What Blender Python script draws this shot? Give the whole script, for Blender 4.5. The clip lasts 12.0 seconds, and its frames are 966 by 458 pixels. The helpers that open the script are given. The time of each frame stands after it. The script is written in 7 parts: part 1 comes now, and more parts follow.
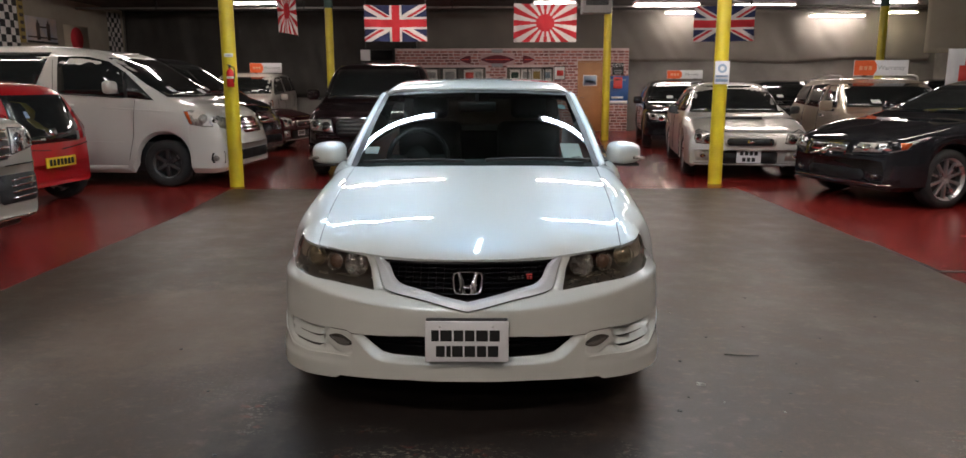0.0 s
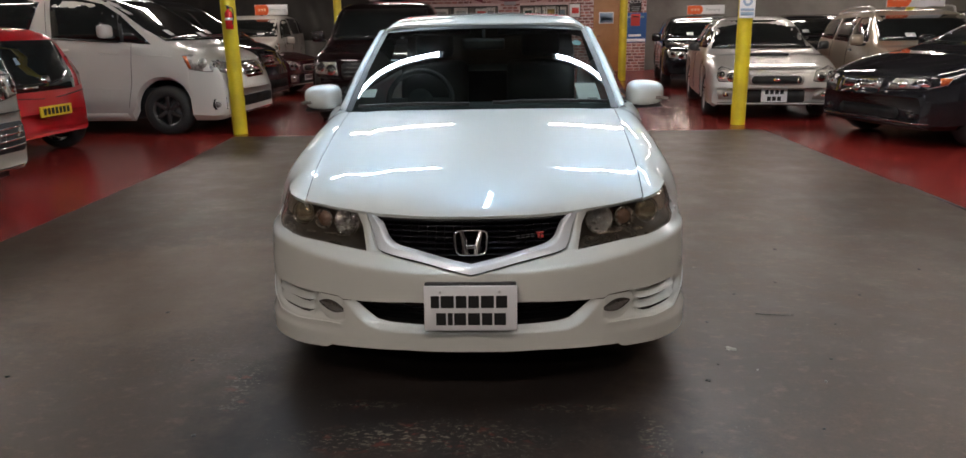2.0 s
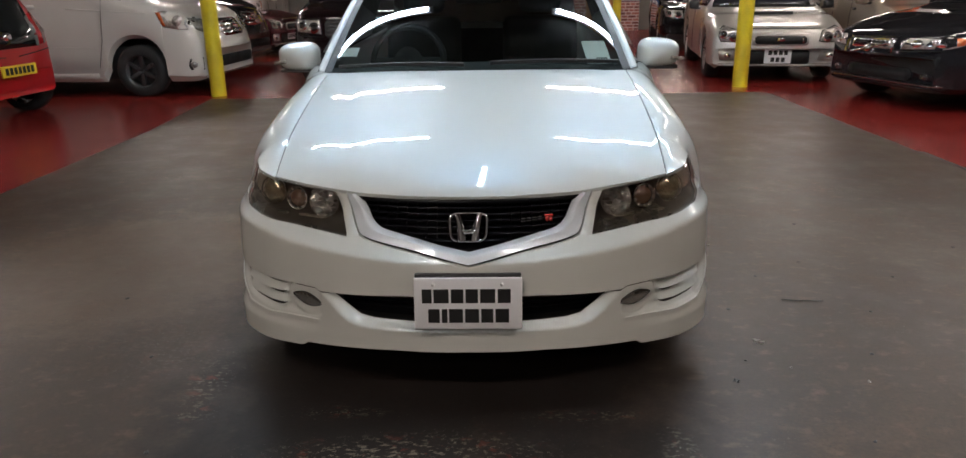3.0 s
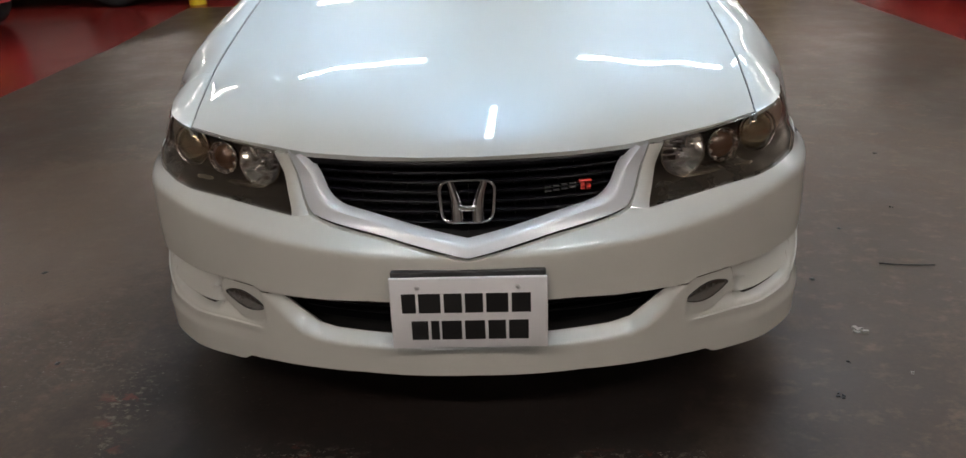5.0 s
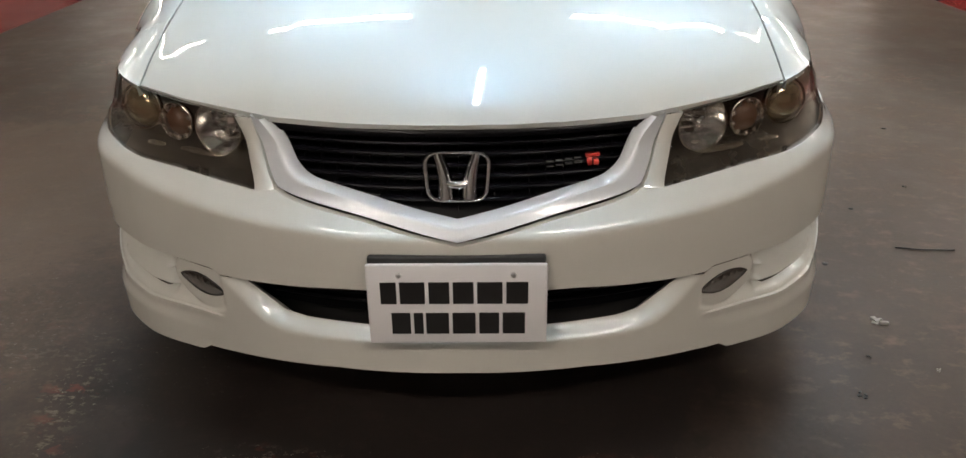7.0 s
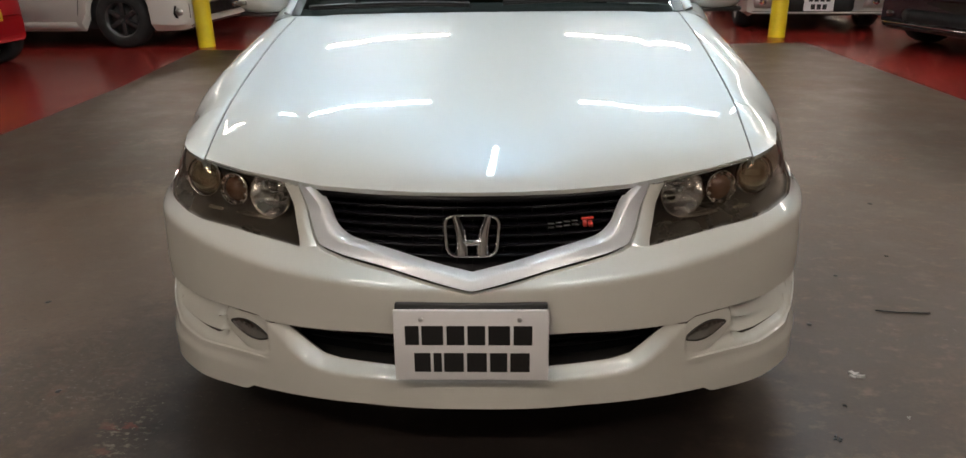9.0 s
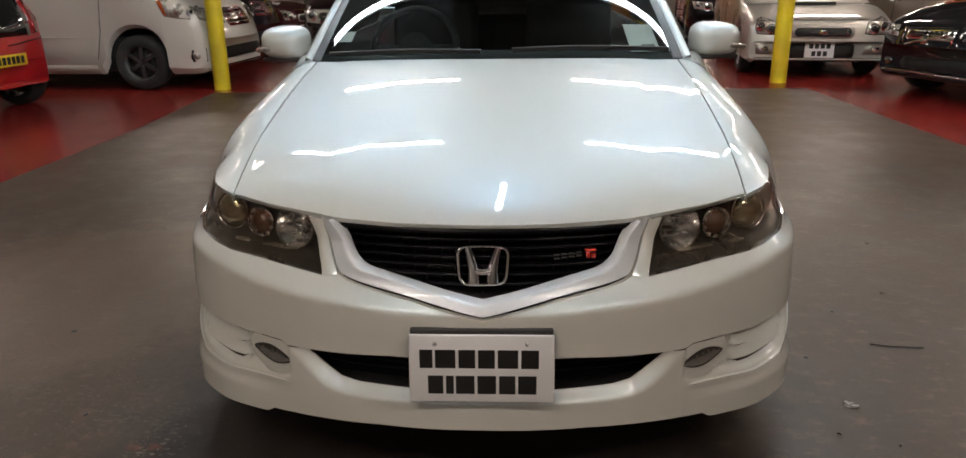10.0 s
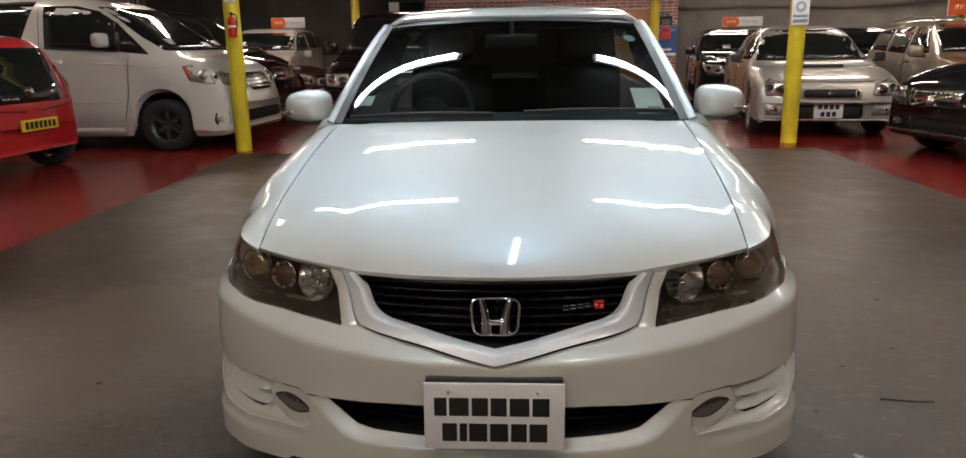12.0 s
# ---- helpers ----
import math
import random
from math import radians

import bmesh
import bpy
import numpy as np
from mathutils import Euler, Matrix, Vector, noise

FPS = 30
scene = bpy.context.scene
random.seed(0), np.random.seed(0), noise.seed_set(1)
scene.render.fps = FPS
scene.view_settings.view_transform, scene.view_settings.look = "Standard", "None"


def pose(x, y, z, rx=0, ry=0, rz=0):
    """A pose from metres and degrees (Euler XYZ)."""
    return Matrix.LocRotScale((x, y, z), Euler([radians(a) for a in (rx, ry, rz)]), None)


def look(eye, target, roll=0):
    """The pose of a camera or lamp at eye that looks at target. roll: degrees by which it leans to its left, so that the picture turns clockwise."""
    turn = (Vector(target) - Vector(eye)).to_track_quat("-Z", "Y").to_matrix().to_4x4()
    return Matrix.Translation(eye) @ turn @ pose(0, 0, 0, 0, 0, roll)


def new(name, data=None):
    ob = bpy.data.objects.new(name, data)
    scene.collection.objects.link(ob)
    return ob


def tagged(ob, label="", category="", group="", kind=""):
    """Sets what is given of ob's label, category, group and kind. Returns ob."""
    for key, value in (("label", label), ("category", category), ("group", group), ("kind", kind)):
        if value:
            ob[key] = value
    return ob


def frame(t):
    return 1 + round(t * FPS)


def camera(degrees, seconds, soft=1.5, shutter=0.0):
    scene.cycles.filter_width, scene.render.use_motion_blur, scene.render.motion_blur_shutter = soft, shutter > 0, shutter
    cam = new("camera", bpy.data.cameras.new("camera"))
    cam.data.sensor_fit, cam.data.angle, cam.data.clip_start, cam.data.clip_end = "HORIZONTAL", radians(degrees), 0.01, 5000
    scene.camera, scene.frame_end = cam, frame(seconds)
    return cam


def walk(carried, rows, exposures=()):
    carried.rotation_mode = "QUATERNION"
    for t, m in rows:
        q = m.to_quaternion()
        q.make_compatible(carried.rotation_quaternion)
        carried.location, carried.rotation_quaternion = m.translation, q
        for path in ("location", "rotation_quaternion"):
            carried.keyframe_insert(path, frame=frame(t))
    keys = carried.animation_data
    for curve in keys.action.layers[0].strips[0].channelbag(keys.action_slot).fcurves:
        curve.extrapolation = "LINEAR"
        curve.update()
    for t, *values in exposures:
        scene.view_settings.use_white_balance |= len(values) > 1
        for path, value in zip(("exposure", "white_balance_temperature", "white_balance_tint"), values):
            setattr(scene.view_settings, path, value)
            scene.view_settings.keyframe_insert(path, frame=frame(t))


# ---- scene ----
cam = camera(65.7, 12.0)
PATH = [
    (0, (0.102, -2.853, 1.377), (0.075, -0.889, 1.0), -0.1),
    (0.5, (0.095, -2.855, 1.378), (0.07, -0.892, 0.996), -0.2),
    (1, (0.093, -2.82, 1.369), (0.067, -0.864, 0.951), -0.1),
    (1.5, (0.105, -2.694, 1.355), (0.062, -0.751, 0.886), -0.6),
    (2, (0.136, -2.507, 1.343), (0.067, -0.578, 0.82), -1.0),
    (2.5, (0.137, -2.352, 1.325), (0.064, -0.439, 0.748), -0.5),
    (3, (0.091, -2.125, 1.303), (0.051, -0.224, 0.683), -0.8),
    (5, (0.092, -1.371, 1.207), (0.015, 0.437, 0.356), -2.3),
    (5.5, (0.073, -1.249, 1.168), (0.022, 0.53, 0.256), -1.1),
    (6, (0.067, -1.185, 1.143), (0.028, 0.58, 0.203), -0.9),
    (6.5, (0.067, -1.169, 1.136), (0.037, 0.595, 0.195), -0.8),
    (8.5, (0.073, -1.336, 1.183), (0.026, 0.501, 0.394), -0.9),
    (9, (0.079, -1.416, 1.198), (0.01, 0.442, 0.462), -0.9),
    (9.5, (0.078, -1.485, 1.21), (-0.002, 0.394, 0.531), -0.5),
    (10, (0.074, -1.536, 1.217), (-0.012, 0.36, 0.586), -0.7),
    (10.5, (0.073, -1.575, 1.219), (-0.028, 0.337, 0.64), -0.9),
    (11, (0.076, -1.607, 1.221), (-0.037, 0.32, 0.701), -0.9),
    (11.5, (0.08, -1.625, 1.226), (-0.043, 0.31, 0.739), -1.0),
    (12, (0.084, -1.624, 1.228), (-0.042, 0.314, 0.75), -1.0),
]
walk(cam, [(t, look(eye, target, roll)) for t, eye, target, roll in PATH], [(0.0, -0.24, 6480, 14), (4.8, -0.22, 6480, 14), (6.0, 0.08, 6680, 13), (6.6, 0.08, 6750, 13), (8.5, 0.0, 7000, 14), (9.0, -0.11, 7000, 14), (9.5, -0.13, 6980, 15), (10.5, -0.24, 6980, 15), (11.0, -0.29, 6970, 15), (12.0, -0.29, 6970, 15)])

# ---- world, lights, exposure ----
world = bpy.data.worlds.new("hall_air")
scene.world = world
world.use_nodes = True
world.node_tree.nodes["Background"].inputs[0].default_value = (0.5, 0.45, 0.4, 1)
world.node_tree.nodes["Background"].inputs[1].default_value = 0.02


# ---- materials ----
def material(name, color, rough=0.5, metal=0.0, coat=0.0, spec=0.5):
    m = bpy.data.materials.new(name)
    m.use_nodes = True
    b = m.node_tree.nodes["Principled BSDF"]
    b.inputs["Base Color"].default_value = (*color, 1)
    b.inputs["Roughness"].default_value = rough
    b.inputs["Metallic"].default_value = metal
    b.inputs["Coat Weight"].default_value = coat
    b.inputs["Coat Roughness"].default_value = 0.03
    b.inputs["Specular IOR Level"].default_value = spec
    return m


def node(m, kind, **values):
    n = m.node_tree.nodes.new(kind)
    for key, value in values.items():
        n.inputs[key.replace("_", " ")].default_value = value
    return n


def link(m, a, b):
    m.node_tree.links.new(a, b)


def bsdf(m):
    return m.node_tree.nodes["Principled BSDF"]


def coords(m, scale=(1, 1, 1), space="Object"):
    tc, mp = node(m, "ShaderNodeTexCoord"), node(m, "ShaderNodeMapping")
    mp.inputs["Scale"].default_value = scale
    link(m, tc.outputs[space], mp.inputs["Vector"])
    return mp.outputs["Vector"]


def noise_at(m, vec, scale, detail=4, rough=0.55):
    n = node(m, "ShaderNodeTexNoise", Scale=scale, Detail=detail, Roughness=rough)
    link(m, vec, n.inputs["Vector"])
    return n.outputs["Fac"]


def ramp(m, fac, *stops):
    n = node(m, "ShaderNodeValToRGB")
    el = n.color_ramp.elements
    while len(el) < len(stops):
        el.new(0.5)
    for e, (p, c) in zip(el, stops):
        e.position = p
        e.color = (*c, 1) if isinstance(c, tuple) else (c, c, c, 1)
    link(m, fac, n.inputs["Fac"])
    return n.outputs["Color"]


def mix(m, fac, a, b, mode="MIX"):
    n = node(m, "ShaderNodeMix")
    n.data_type, n.blend_type = "RGBA", mode
    for socket, value in ((n.inputs[0], fac), (n.inputs[6], a), (n.inputs[7], b)):
        if hasattr(value, "is_output"):
            link(m, value, socket)
        elif isinstance(value, tuple):
            socket.default_value = (*value, 1)
        else:
            socket.default_value = value
    return n.outputs[2]


def bump(m, height, strength=0.2, distance=0.01):
    n = node(m, "ShaderNodeBump", Strength=strength, Distance=distance)
    link(m, height, n.inputs["Height"])
    link(m, n.outputs["Normal"], bsdf(m).inputs["Normal"])


def worn(name, color, dark, rough=0.6, scale=3.0, grain=60.0, relief=0.15, metal=0.0, coat=0.0, space="Object"):
    """A base colour broken up at two scales, with fine relief."""
    m = material(name, color, rough, metal, coat)
    v = coords(m, space=space)
    big, small = noise_at(m, v, scale, 5), noise_at(m, v, grain, 3)
    c = mix(m, ramp(m, big, (0.35, 0.0), (0.7, 1.0)), dark, color)
    c = mix(m, ramp(m, small, (0.3, 0.0), (0.8, 0.35)), c, dark)
    link(m, c, bsdf(m).inputs["Base Color"])
    link(m, ramp(m, big, (0.3, min(1, rough + 0.12)), (0.8, max(0.05, rough - 0.1))), bsdf(m).inputs["Roughness"])
    bump(m, small, relief, 0.004)
    return m


def paint(name, color, metal=0.0, rough=0.32, coat=1.0, dust=0.03):
    """Car paint under clear lacquer, with a faint film of dust."""
    m = material(name, color, rough, metal, coat)
    v = coords(m)
    d = noise_at(m, v, 6.0, 5)
    flake = noise_at(m, v, 900.0, 1)
    tint = tuple(min(1, c * 0.86 + 0.01) for c in color)
    link(m, mix(m, ramp(m, flake, (0.4, 0.0), (0.62, 0.6)), color, tint), bsdf(m).inputs["Base Color"])
    link(m, ramp(m, d, (0.35, 0.012), (0.8, 0.012 + dust)), bsdf(m).inputs["Coat Roughness"])
    bsdf(m).inputs["Specular IOR Level"].default_value = 0.3 if max(color) > 0.15 else 0.0
    return m


M = {}
M["pearl"] = paint("pearl_white", (0.748, 0.730, 0.660), 0.0, 0.46, 1.0, 0.008)
bsdf(M["pearl"]).inputs["Specular IOR Level"].default_value = 1.0
bsdf(M["pearl"]).inputs["IOR"].default_value = 1.8
bsdf(M["pearl"]).inputs["Specular Tint"].default_value = (0.34, 0.71, 1.0, 1)
M["trim_pearl"] = paint("silver_pearl", (0.74, 0.785, 0.83), 0.14, 0.42, 0.9, 0.01)
M["white"] = paint("white_paint", (0.60, 0.565, 0.51))
M["red"] = paint("red_paint", (0.44, 0.007, 0.012))
M["silver"] = paint("silver_paint", (0.42, 0.395, 0.36), 0.35)
M["grey_silver"] = paint("grey_silver_paint", (0.37, 0.34, 0.30), 0.6)
M["black_paint"] = paint("black_paint", (0.011, 0.011, 0.013))
M["maroon"] = paint("maroon_paint", (0.045, 0.004, 0.007), 0.2)
M["dark_maroon"] = paint("dark_maroon_paint", (0.010, 0.004, 0.005), 0.1)
M["gold"] = paint("bronze_gold_paint", (0.34, 0.27, 0.20), 0.5)
M["tyre"] = worn("tyre_rubber", (0.018, 0.018, 0.018), (0.01, 0.01, 0.01), 0.75, 8, 90)
M["alloy"] = worn("cast_alloy", (0.62, 0.62, 0.62), (0.5, 0.5, 0.5), 0.28, 6, 80, 0.02, 0.9)
M["dark_alloy"] = worn("dark_alloy", (0.11, 0.11, 0.11), (0.06, 0.06, 0.06), 0.32, 6, 80, 0.02, 0.7)
M["chrome"] = material("chrome", (0.85, 0.85, 0.86), 0.06, 1.0)
M["plastic"] = worn("black_plastic", (0.012, 0.012, 0.013), (0.02, 0.02, 0.02), 0.45, 10, 120, 0.05)
M["dark_glass"] = material("tinted_glass", (0.014, 0.016, 0.016), 0.03, 0.0, 0.6, 0.6)
M["mesh_black"] = worn("black_mesh", (0.006, 0.006, 0.006), (0.010, 0.010, 0.010), 0.75, 10, 120, 0.1)
M["seam"] = material("shut_line_shadow", (0.01, 0.01, 0.01), 0.8)
M["lamp_lens"] = worn("clear_lamp_lens", (0.70, 0.67, 0.61), (0.20, 0.185, 0.165), 0.2, 24, 70, 0.08, 0.4, 1.0)
M["lamp_house"] = worn("silvered_lamp_housing", (0.70, 0.66, 0.60), (0.22, 0.20, 0.18), 0.24, 18, 70, 0.08, 0.45, 1.0)
M["lamp_dark"] = material("smoked_lamp_body", (0.035, 0.032, 0.03), 0.22, 0.2, 1.0)
M["amber"] = material("amber_lens", (0.52, 0.10, 0.025), 0.15, 0.0, 1.0)
M["tail"] = material("red_tail_lens", (0.30, 0.01, 0.012), 0.12, 0.0, 1.0)
M["plate_white"] = material("white_plate", (0.73, 0.73, 0.74), 0.35)
M["plate_yellow"] = material("yellow_plate", (0.78, 0.52, 0.03), 0.35)
M["ink"] = material("black_ink", (0.008, 0.008, 0.008), 0.5)
M["paper"] = worn("white_paper", (0.78, 0.77, 0.75), (0.7, 0.69, 0.67), 0.7, 6, 80, 0.03)
M["orange"] = material("orange_card", (0.80, 0.12, 0.02), 0.5)
M["grey_ink"] = material("grey_ink", (0.30, 0.31, 0.32), 0.6)
M["yellow"] = worn("yellow_gloss_paint", (0.72, 0.585, 0.02), (0.5, 0.38, 0.02), 0.35, 3, 40, 0.12)
M["green"] = worn("green_gloss_paint", (0.02, 0.08, 0.06), (0.01, 0.04, 0.03), 0.5)
M["flag_white"] = worn("white_bunting", (0.74, 0.70, 0.68), (0.62, 0.58, 0.56), 0.85, 3, 200, 0.1)
M["flag_red"] = worn("red_bunting", (0.60, 0.03, 0.04), (0.45, 0.02, 0.03), 0.85, 3, 200, 0.1)
M["flag_blue"] = worn("navy_bunting", (0.02, 0.03, 0.10), (0.015, 0.02, 0.07), 0.85, 3, 200, 0.1)
M["curtain"] = worn("grey_cloth", (0.165, 0.146, 0.127), (0.115, 0.102, 0.09), 0.9, 0.6, 120, 0.2)
M["wall_grey"] = worn("grey_wall", (0.20, 0.19, 0.17), (0.13, 0.12, 0.11), 0.8, 1.2, 40, 0.3)
M["wall_cream"] = worn("cream_wall", (0.40, 0.35, 0.28), (0.29, 0.25, 0.20), 0.8, 0.8, 40, 0.3)
M["ceiling"] = worn("dark_ceiling", (0.075, 0.07, 0.062), (0.04, 0.037, 0.034), 0.85, 0.8, 30, 0.3)
M["steel"] = worn("dark_steel", (0.10, 0.10, 0.10), (0.06, 0.06, 0.06), 0.5, 4, 60, 0.1, 0.4)
M["grey_card"] = worn("grey_box", (0.22, 0.21, 0.20), (0.17, 0.16, 0.15), 0.6)
M["wood"] = worn("varnished_wood", (0.42, 0.20, 0.07), (0.30, 0.13, 0.045), 0.4, 2, 30, 0.1)
M["poster_blue"] = material("blue_poster", (0.03, 0.10, 0.30), 0.4)
M["poster_red"] = material("red_poster", (0.6, 0.05, 0.04), 0.4)
M["brick"] = worn("red_brick", (0.40, 0.185, 0.17), (0.26, 0.115, 0.105), 0.85, 9, 60, 0.4)
M["mortar"] = worn("pale_mortar", (0.66, 0.52, 0.50), (0.54, 0.42, 0.40), 0.9, 6, 60, 0.3)
M["interior"] = worn("dark_cabin_cloth", (0.024, 0.025, 0.024), (0.015, 0.016, 0.016), 0.8, 6, 200, 0.1)


def brick_variation():
    m = M["brick"]
    info = node(m, "ShaderNodeNewGeometry")
    old = bsdf(m).inputs["Base Color"].links[0].from_socket
    tint = ramp(m, info.outputs["Random Per Island"], (0.0, (0.55, 0.5, 0.5)), (0.5, (1.0, 1.0, 1.0)), (1.0, (1.25, 1.05, 0.95)))
    link(m, mix(m, 1.0, old, tint, "MULTIPLY"), bsdf(m).inputs["Base Color"])


brick_variation()


def floor_material(name, color, dark, pale, gloss, vary, flecks):
    """Floor paint: broad stains, drag marks, fine grit, and chips of older coats showing through."""
    m = material(name, color, 0.45, spec=0.5)
    v = coords(m)
    broad = noise_at(m, v, 0.5, 5, 0.6)
    mid = noise_at(m, v, 2.6, 6, 0.65)
    drag = noise_at(m, coords(m, (1.0, 6.0, 1.0)), 1.4, 5, 0.7)
    fine = noise_at(m, v, 80.0, 3)
    c = mix(m, ramp(m, broad, (0.34, 0.0), (0.66, 1.0)), dark, color)
    c = mix(m, ramp(m, mid, (0.50, 0.0), (0.80, 0.55)), c, pale)
    c = mix(m, ramp(m, drag, (0.56, 0.0), (0.74, 0.10)), c, pale)
    c = mix(m, ramp(m, fine, (0.35, 0.45), (0.6, 0.0)), c, dark)
    if flecks:
        where = noise_at(m, coords(m, (0.8, 1.3, 1.0)), 0.9, 3, 0.5)
        for px, py, rx, ry in ((-0.90, -0.04, 0.14, 0.10), (-0.42, -0.03, 0.34, 0.07), (-0.92, 0.15, 0.12, 0.20), (-0.30, -0.25, 0.6, 0.14), (0.38, -0.05, 0.34, 0.07), (0.62, -0.22, 0.08, 0.24)):
            away = node(m, "ShaderNodeVectorMath")
            away.operation = "DISTANCE"
            place = node(m, "ShaderNodeMapping")
            place.inputs["Location"].default_value = (-px / rx, -py / ry, 0)
            place.inputs["Scale"].default_value = (1 / rx, 1 / ry, 0)
            link(m, v, place.inputs["Vector"])
            link(m, place.outputs[0], away.inputs[0])
            worn_here = node(m, "ShaderNodeMath")
            worn_here.operation = "MULTIPLY_ADD"
            link(m, ramp(m, away.outputs["Value"], (0.15, 1.0), (0.95, 0.0)), worn_here.inputs[0])
            worn_here.inputs[1].default_value = 0.24
            link(m, where, worn_here.inputs[2])
            where = worn_here.outputs[0]
        streak = noise_at(m, coords(m, (2.2, 0.7, 1.0)), 5.0, 6, 0.75)
        c = mix(m, ramp(m, streak, (0.52, 0.0), (0.78, 0.42)), c, dark)
        spots = noise_at(m, coords(m, (1.0, 1.6, 1.0)), 11.0, 5, 0.7)
        c = mix(m, ramp(m, spots, (0.55, 0.0), (0.70, 0.48)), c, pale)
        scuff = noise_at(m, coords(m, (1.0, 1.3, 1.0)), 4.5, 7, 0.78)
        c = mix(m, ramp(m, scuff, (0.56, 0.0), (0.72, 0.40)), c, pale)
        # a trodden patch beside the car, worn paler and scratched
        worn_at, reach, ragged = node(m, "ShaderNodeMapping"), node(m, "ShaderNodeVectorMath"), node(m, "ShaderNodeMath")
        worn_at.inputs["Location"].default_value = (1.75 / 0.75, -1.35 / 0.85, 0)
        worn_at.inputs["Scale"].default_value = (1 / 0.75, 1 / 0.85, 0)
        reach.operation, ragged.operation = "LENGTH", "MULTIPLY_ADD"
        link(m, v, worn_at.inputs["Vector"])
        link(m, worn_at.outputs[0], reach.inputs[0])
        link(m, scuff, ragged.inputs[0])
        ragged.inputs[1].default_value = -1.6
        link(m, reach.outputs["Value"], ragged.inputs[2])
        c = mix(m, ramp(m, ragged.outputs[0], (-0.75, 0.45), (0.35, 0.0)), c, pale)
        c = mix(m, ramp(m, noise_at(m, v, 30.0, 4, 0.7), (0.66, 0.0), (0.70, 0.7)), c, dark)
        # dark patch mid-lane, ragged-edged: old paint, widened to colour in the car's shade
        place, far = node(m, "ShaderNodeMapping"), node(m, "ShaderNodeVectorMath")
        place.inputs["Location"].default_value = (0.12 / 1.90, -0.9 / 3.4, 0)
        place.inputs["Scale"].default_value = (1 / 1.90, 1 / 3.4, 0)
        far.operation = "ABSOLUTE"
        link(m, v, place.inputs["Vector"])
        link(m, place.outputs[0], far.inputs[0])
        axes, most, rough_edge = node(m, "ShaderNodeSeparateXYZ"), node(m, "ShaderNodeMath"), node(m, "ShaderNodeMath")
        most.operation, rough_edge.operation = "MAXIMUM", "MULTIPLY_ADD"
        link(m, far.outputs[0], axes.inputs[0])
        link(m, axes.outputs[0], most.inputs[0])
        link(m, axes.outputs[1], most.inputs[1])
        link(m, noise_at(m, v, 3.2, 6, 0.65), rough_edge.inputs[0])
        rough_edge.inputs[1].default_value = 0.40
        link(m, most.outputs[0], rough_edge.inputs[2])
        coat_and_shade = ramp(m, rough_edge.outputs[0], (0.53, 0.85), (0.72, 0.0))
        c = mix(m, coat_and_shade, c, (0.014, 0.0125, 0.0125))
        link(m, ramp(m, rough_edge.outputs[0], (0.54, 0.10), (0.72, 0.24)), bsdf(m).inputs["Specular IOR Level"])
        for scale, low, tone, a, z in ((34.0, 0.55, (0.17, 0.145, 0.11), 0.61, 0.84), (11.0, 0.57, (0.13, 0.028, 0.017), 0.60, 0.88), (60.0, 0.62, (0.02, 0.018, 0.016), 0.40, 0.62), (70.0, 0.64, (0.22, 0.20, 0.16), 0.52, 0.72)):
            chips = ramp(m, noise_at(m, coords(m, (1.0, 1.7, 1.0)), scale, 4, 0.7), (low, 0.0), (low + 0.05, 1.0))
            c = mix(m, mix(m, 1.0, chips, ramp(m, where, (a, 0.0), (z, 1.0)), "MULTIPLY"), c, tone)
    link(m, c, bsdf(m).inputs["Base Color"])
    link(m, ramp(m, mid, (0.3, gloss), (0.75, gloss + vary)), bsdf(m).inputs["Roughness"])
    bump(m, fine, 0.10 if flecks else 0.03, 0.002)
    return m


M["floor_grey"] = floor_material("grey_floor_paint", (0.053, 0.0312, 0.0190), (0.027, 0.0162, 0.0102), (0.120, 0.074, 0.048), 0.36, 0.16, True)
M["floor_red"] = floor_material("red_floor_paint", (0.19, 0.017, 0.013), (0.165, 0.014, 0.011), (0.20, 0.024, 0.019), 0.22, 0.06, False)


def glow(name, color, strength):
    m = bpy.data.materials.new(name)
    m.use_nodes = True
    b = bsdf(m)
    b.inputs["Base Color"].default_value = (0.8, 0.8, 0.8, 1)
    b.inputs["Emission Color"].default_value = (*color, 1)
    b.inputs["Emission Strength"].default_value = strength
    return m


M["tube"] = glow("warm_white_tube", (1.0, 0.91, 0.81), 92.0)
M["tube_cool"] = glow("cool_white_tube", (0.70, 0.88, 1.0), 116.0)
M["tube_dim"] = glow("ageing_tube", (1.0, 0.93, 0.84), 42.0)
M["tube_bright"] = glow("bright_cool_tube", (0.66, 0.86, 1.0), 200.0)
M["tube_amber"] = glow("warm_fill_tube", (1.0, 0.91, 0.82), 100.0)
M["enamel"] = material("white_enamel", (0.8, 0.8, 0.78), 0.4)
M["tube_warm"] = glow("warm_fluorescent_tube", (1.0, 0.90, 0.62), 70.0)


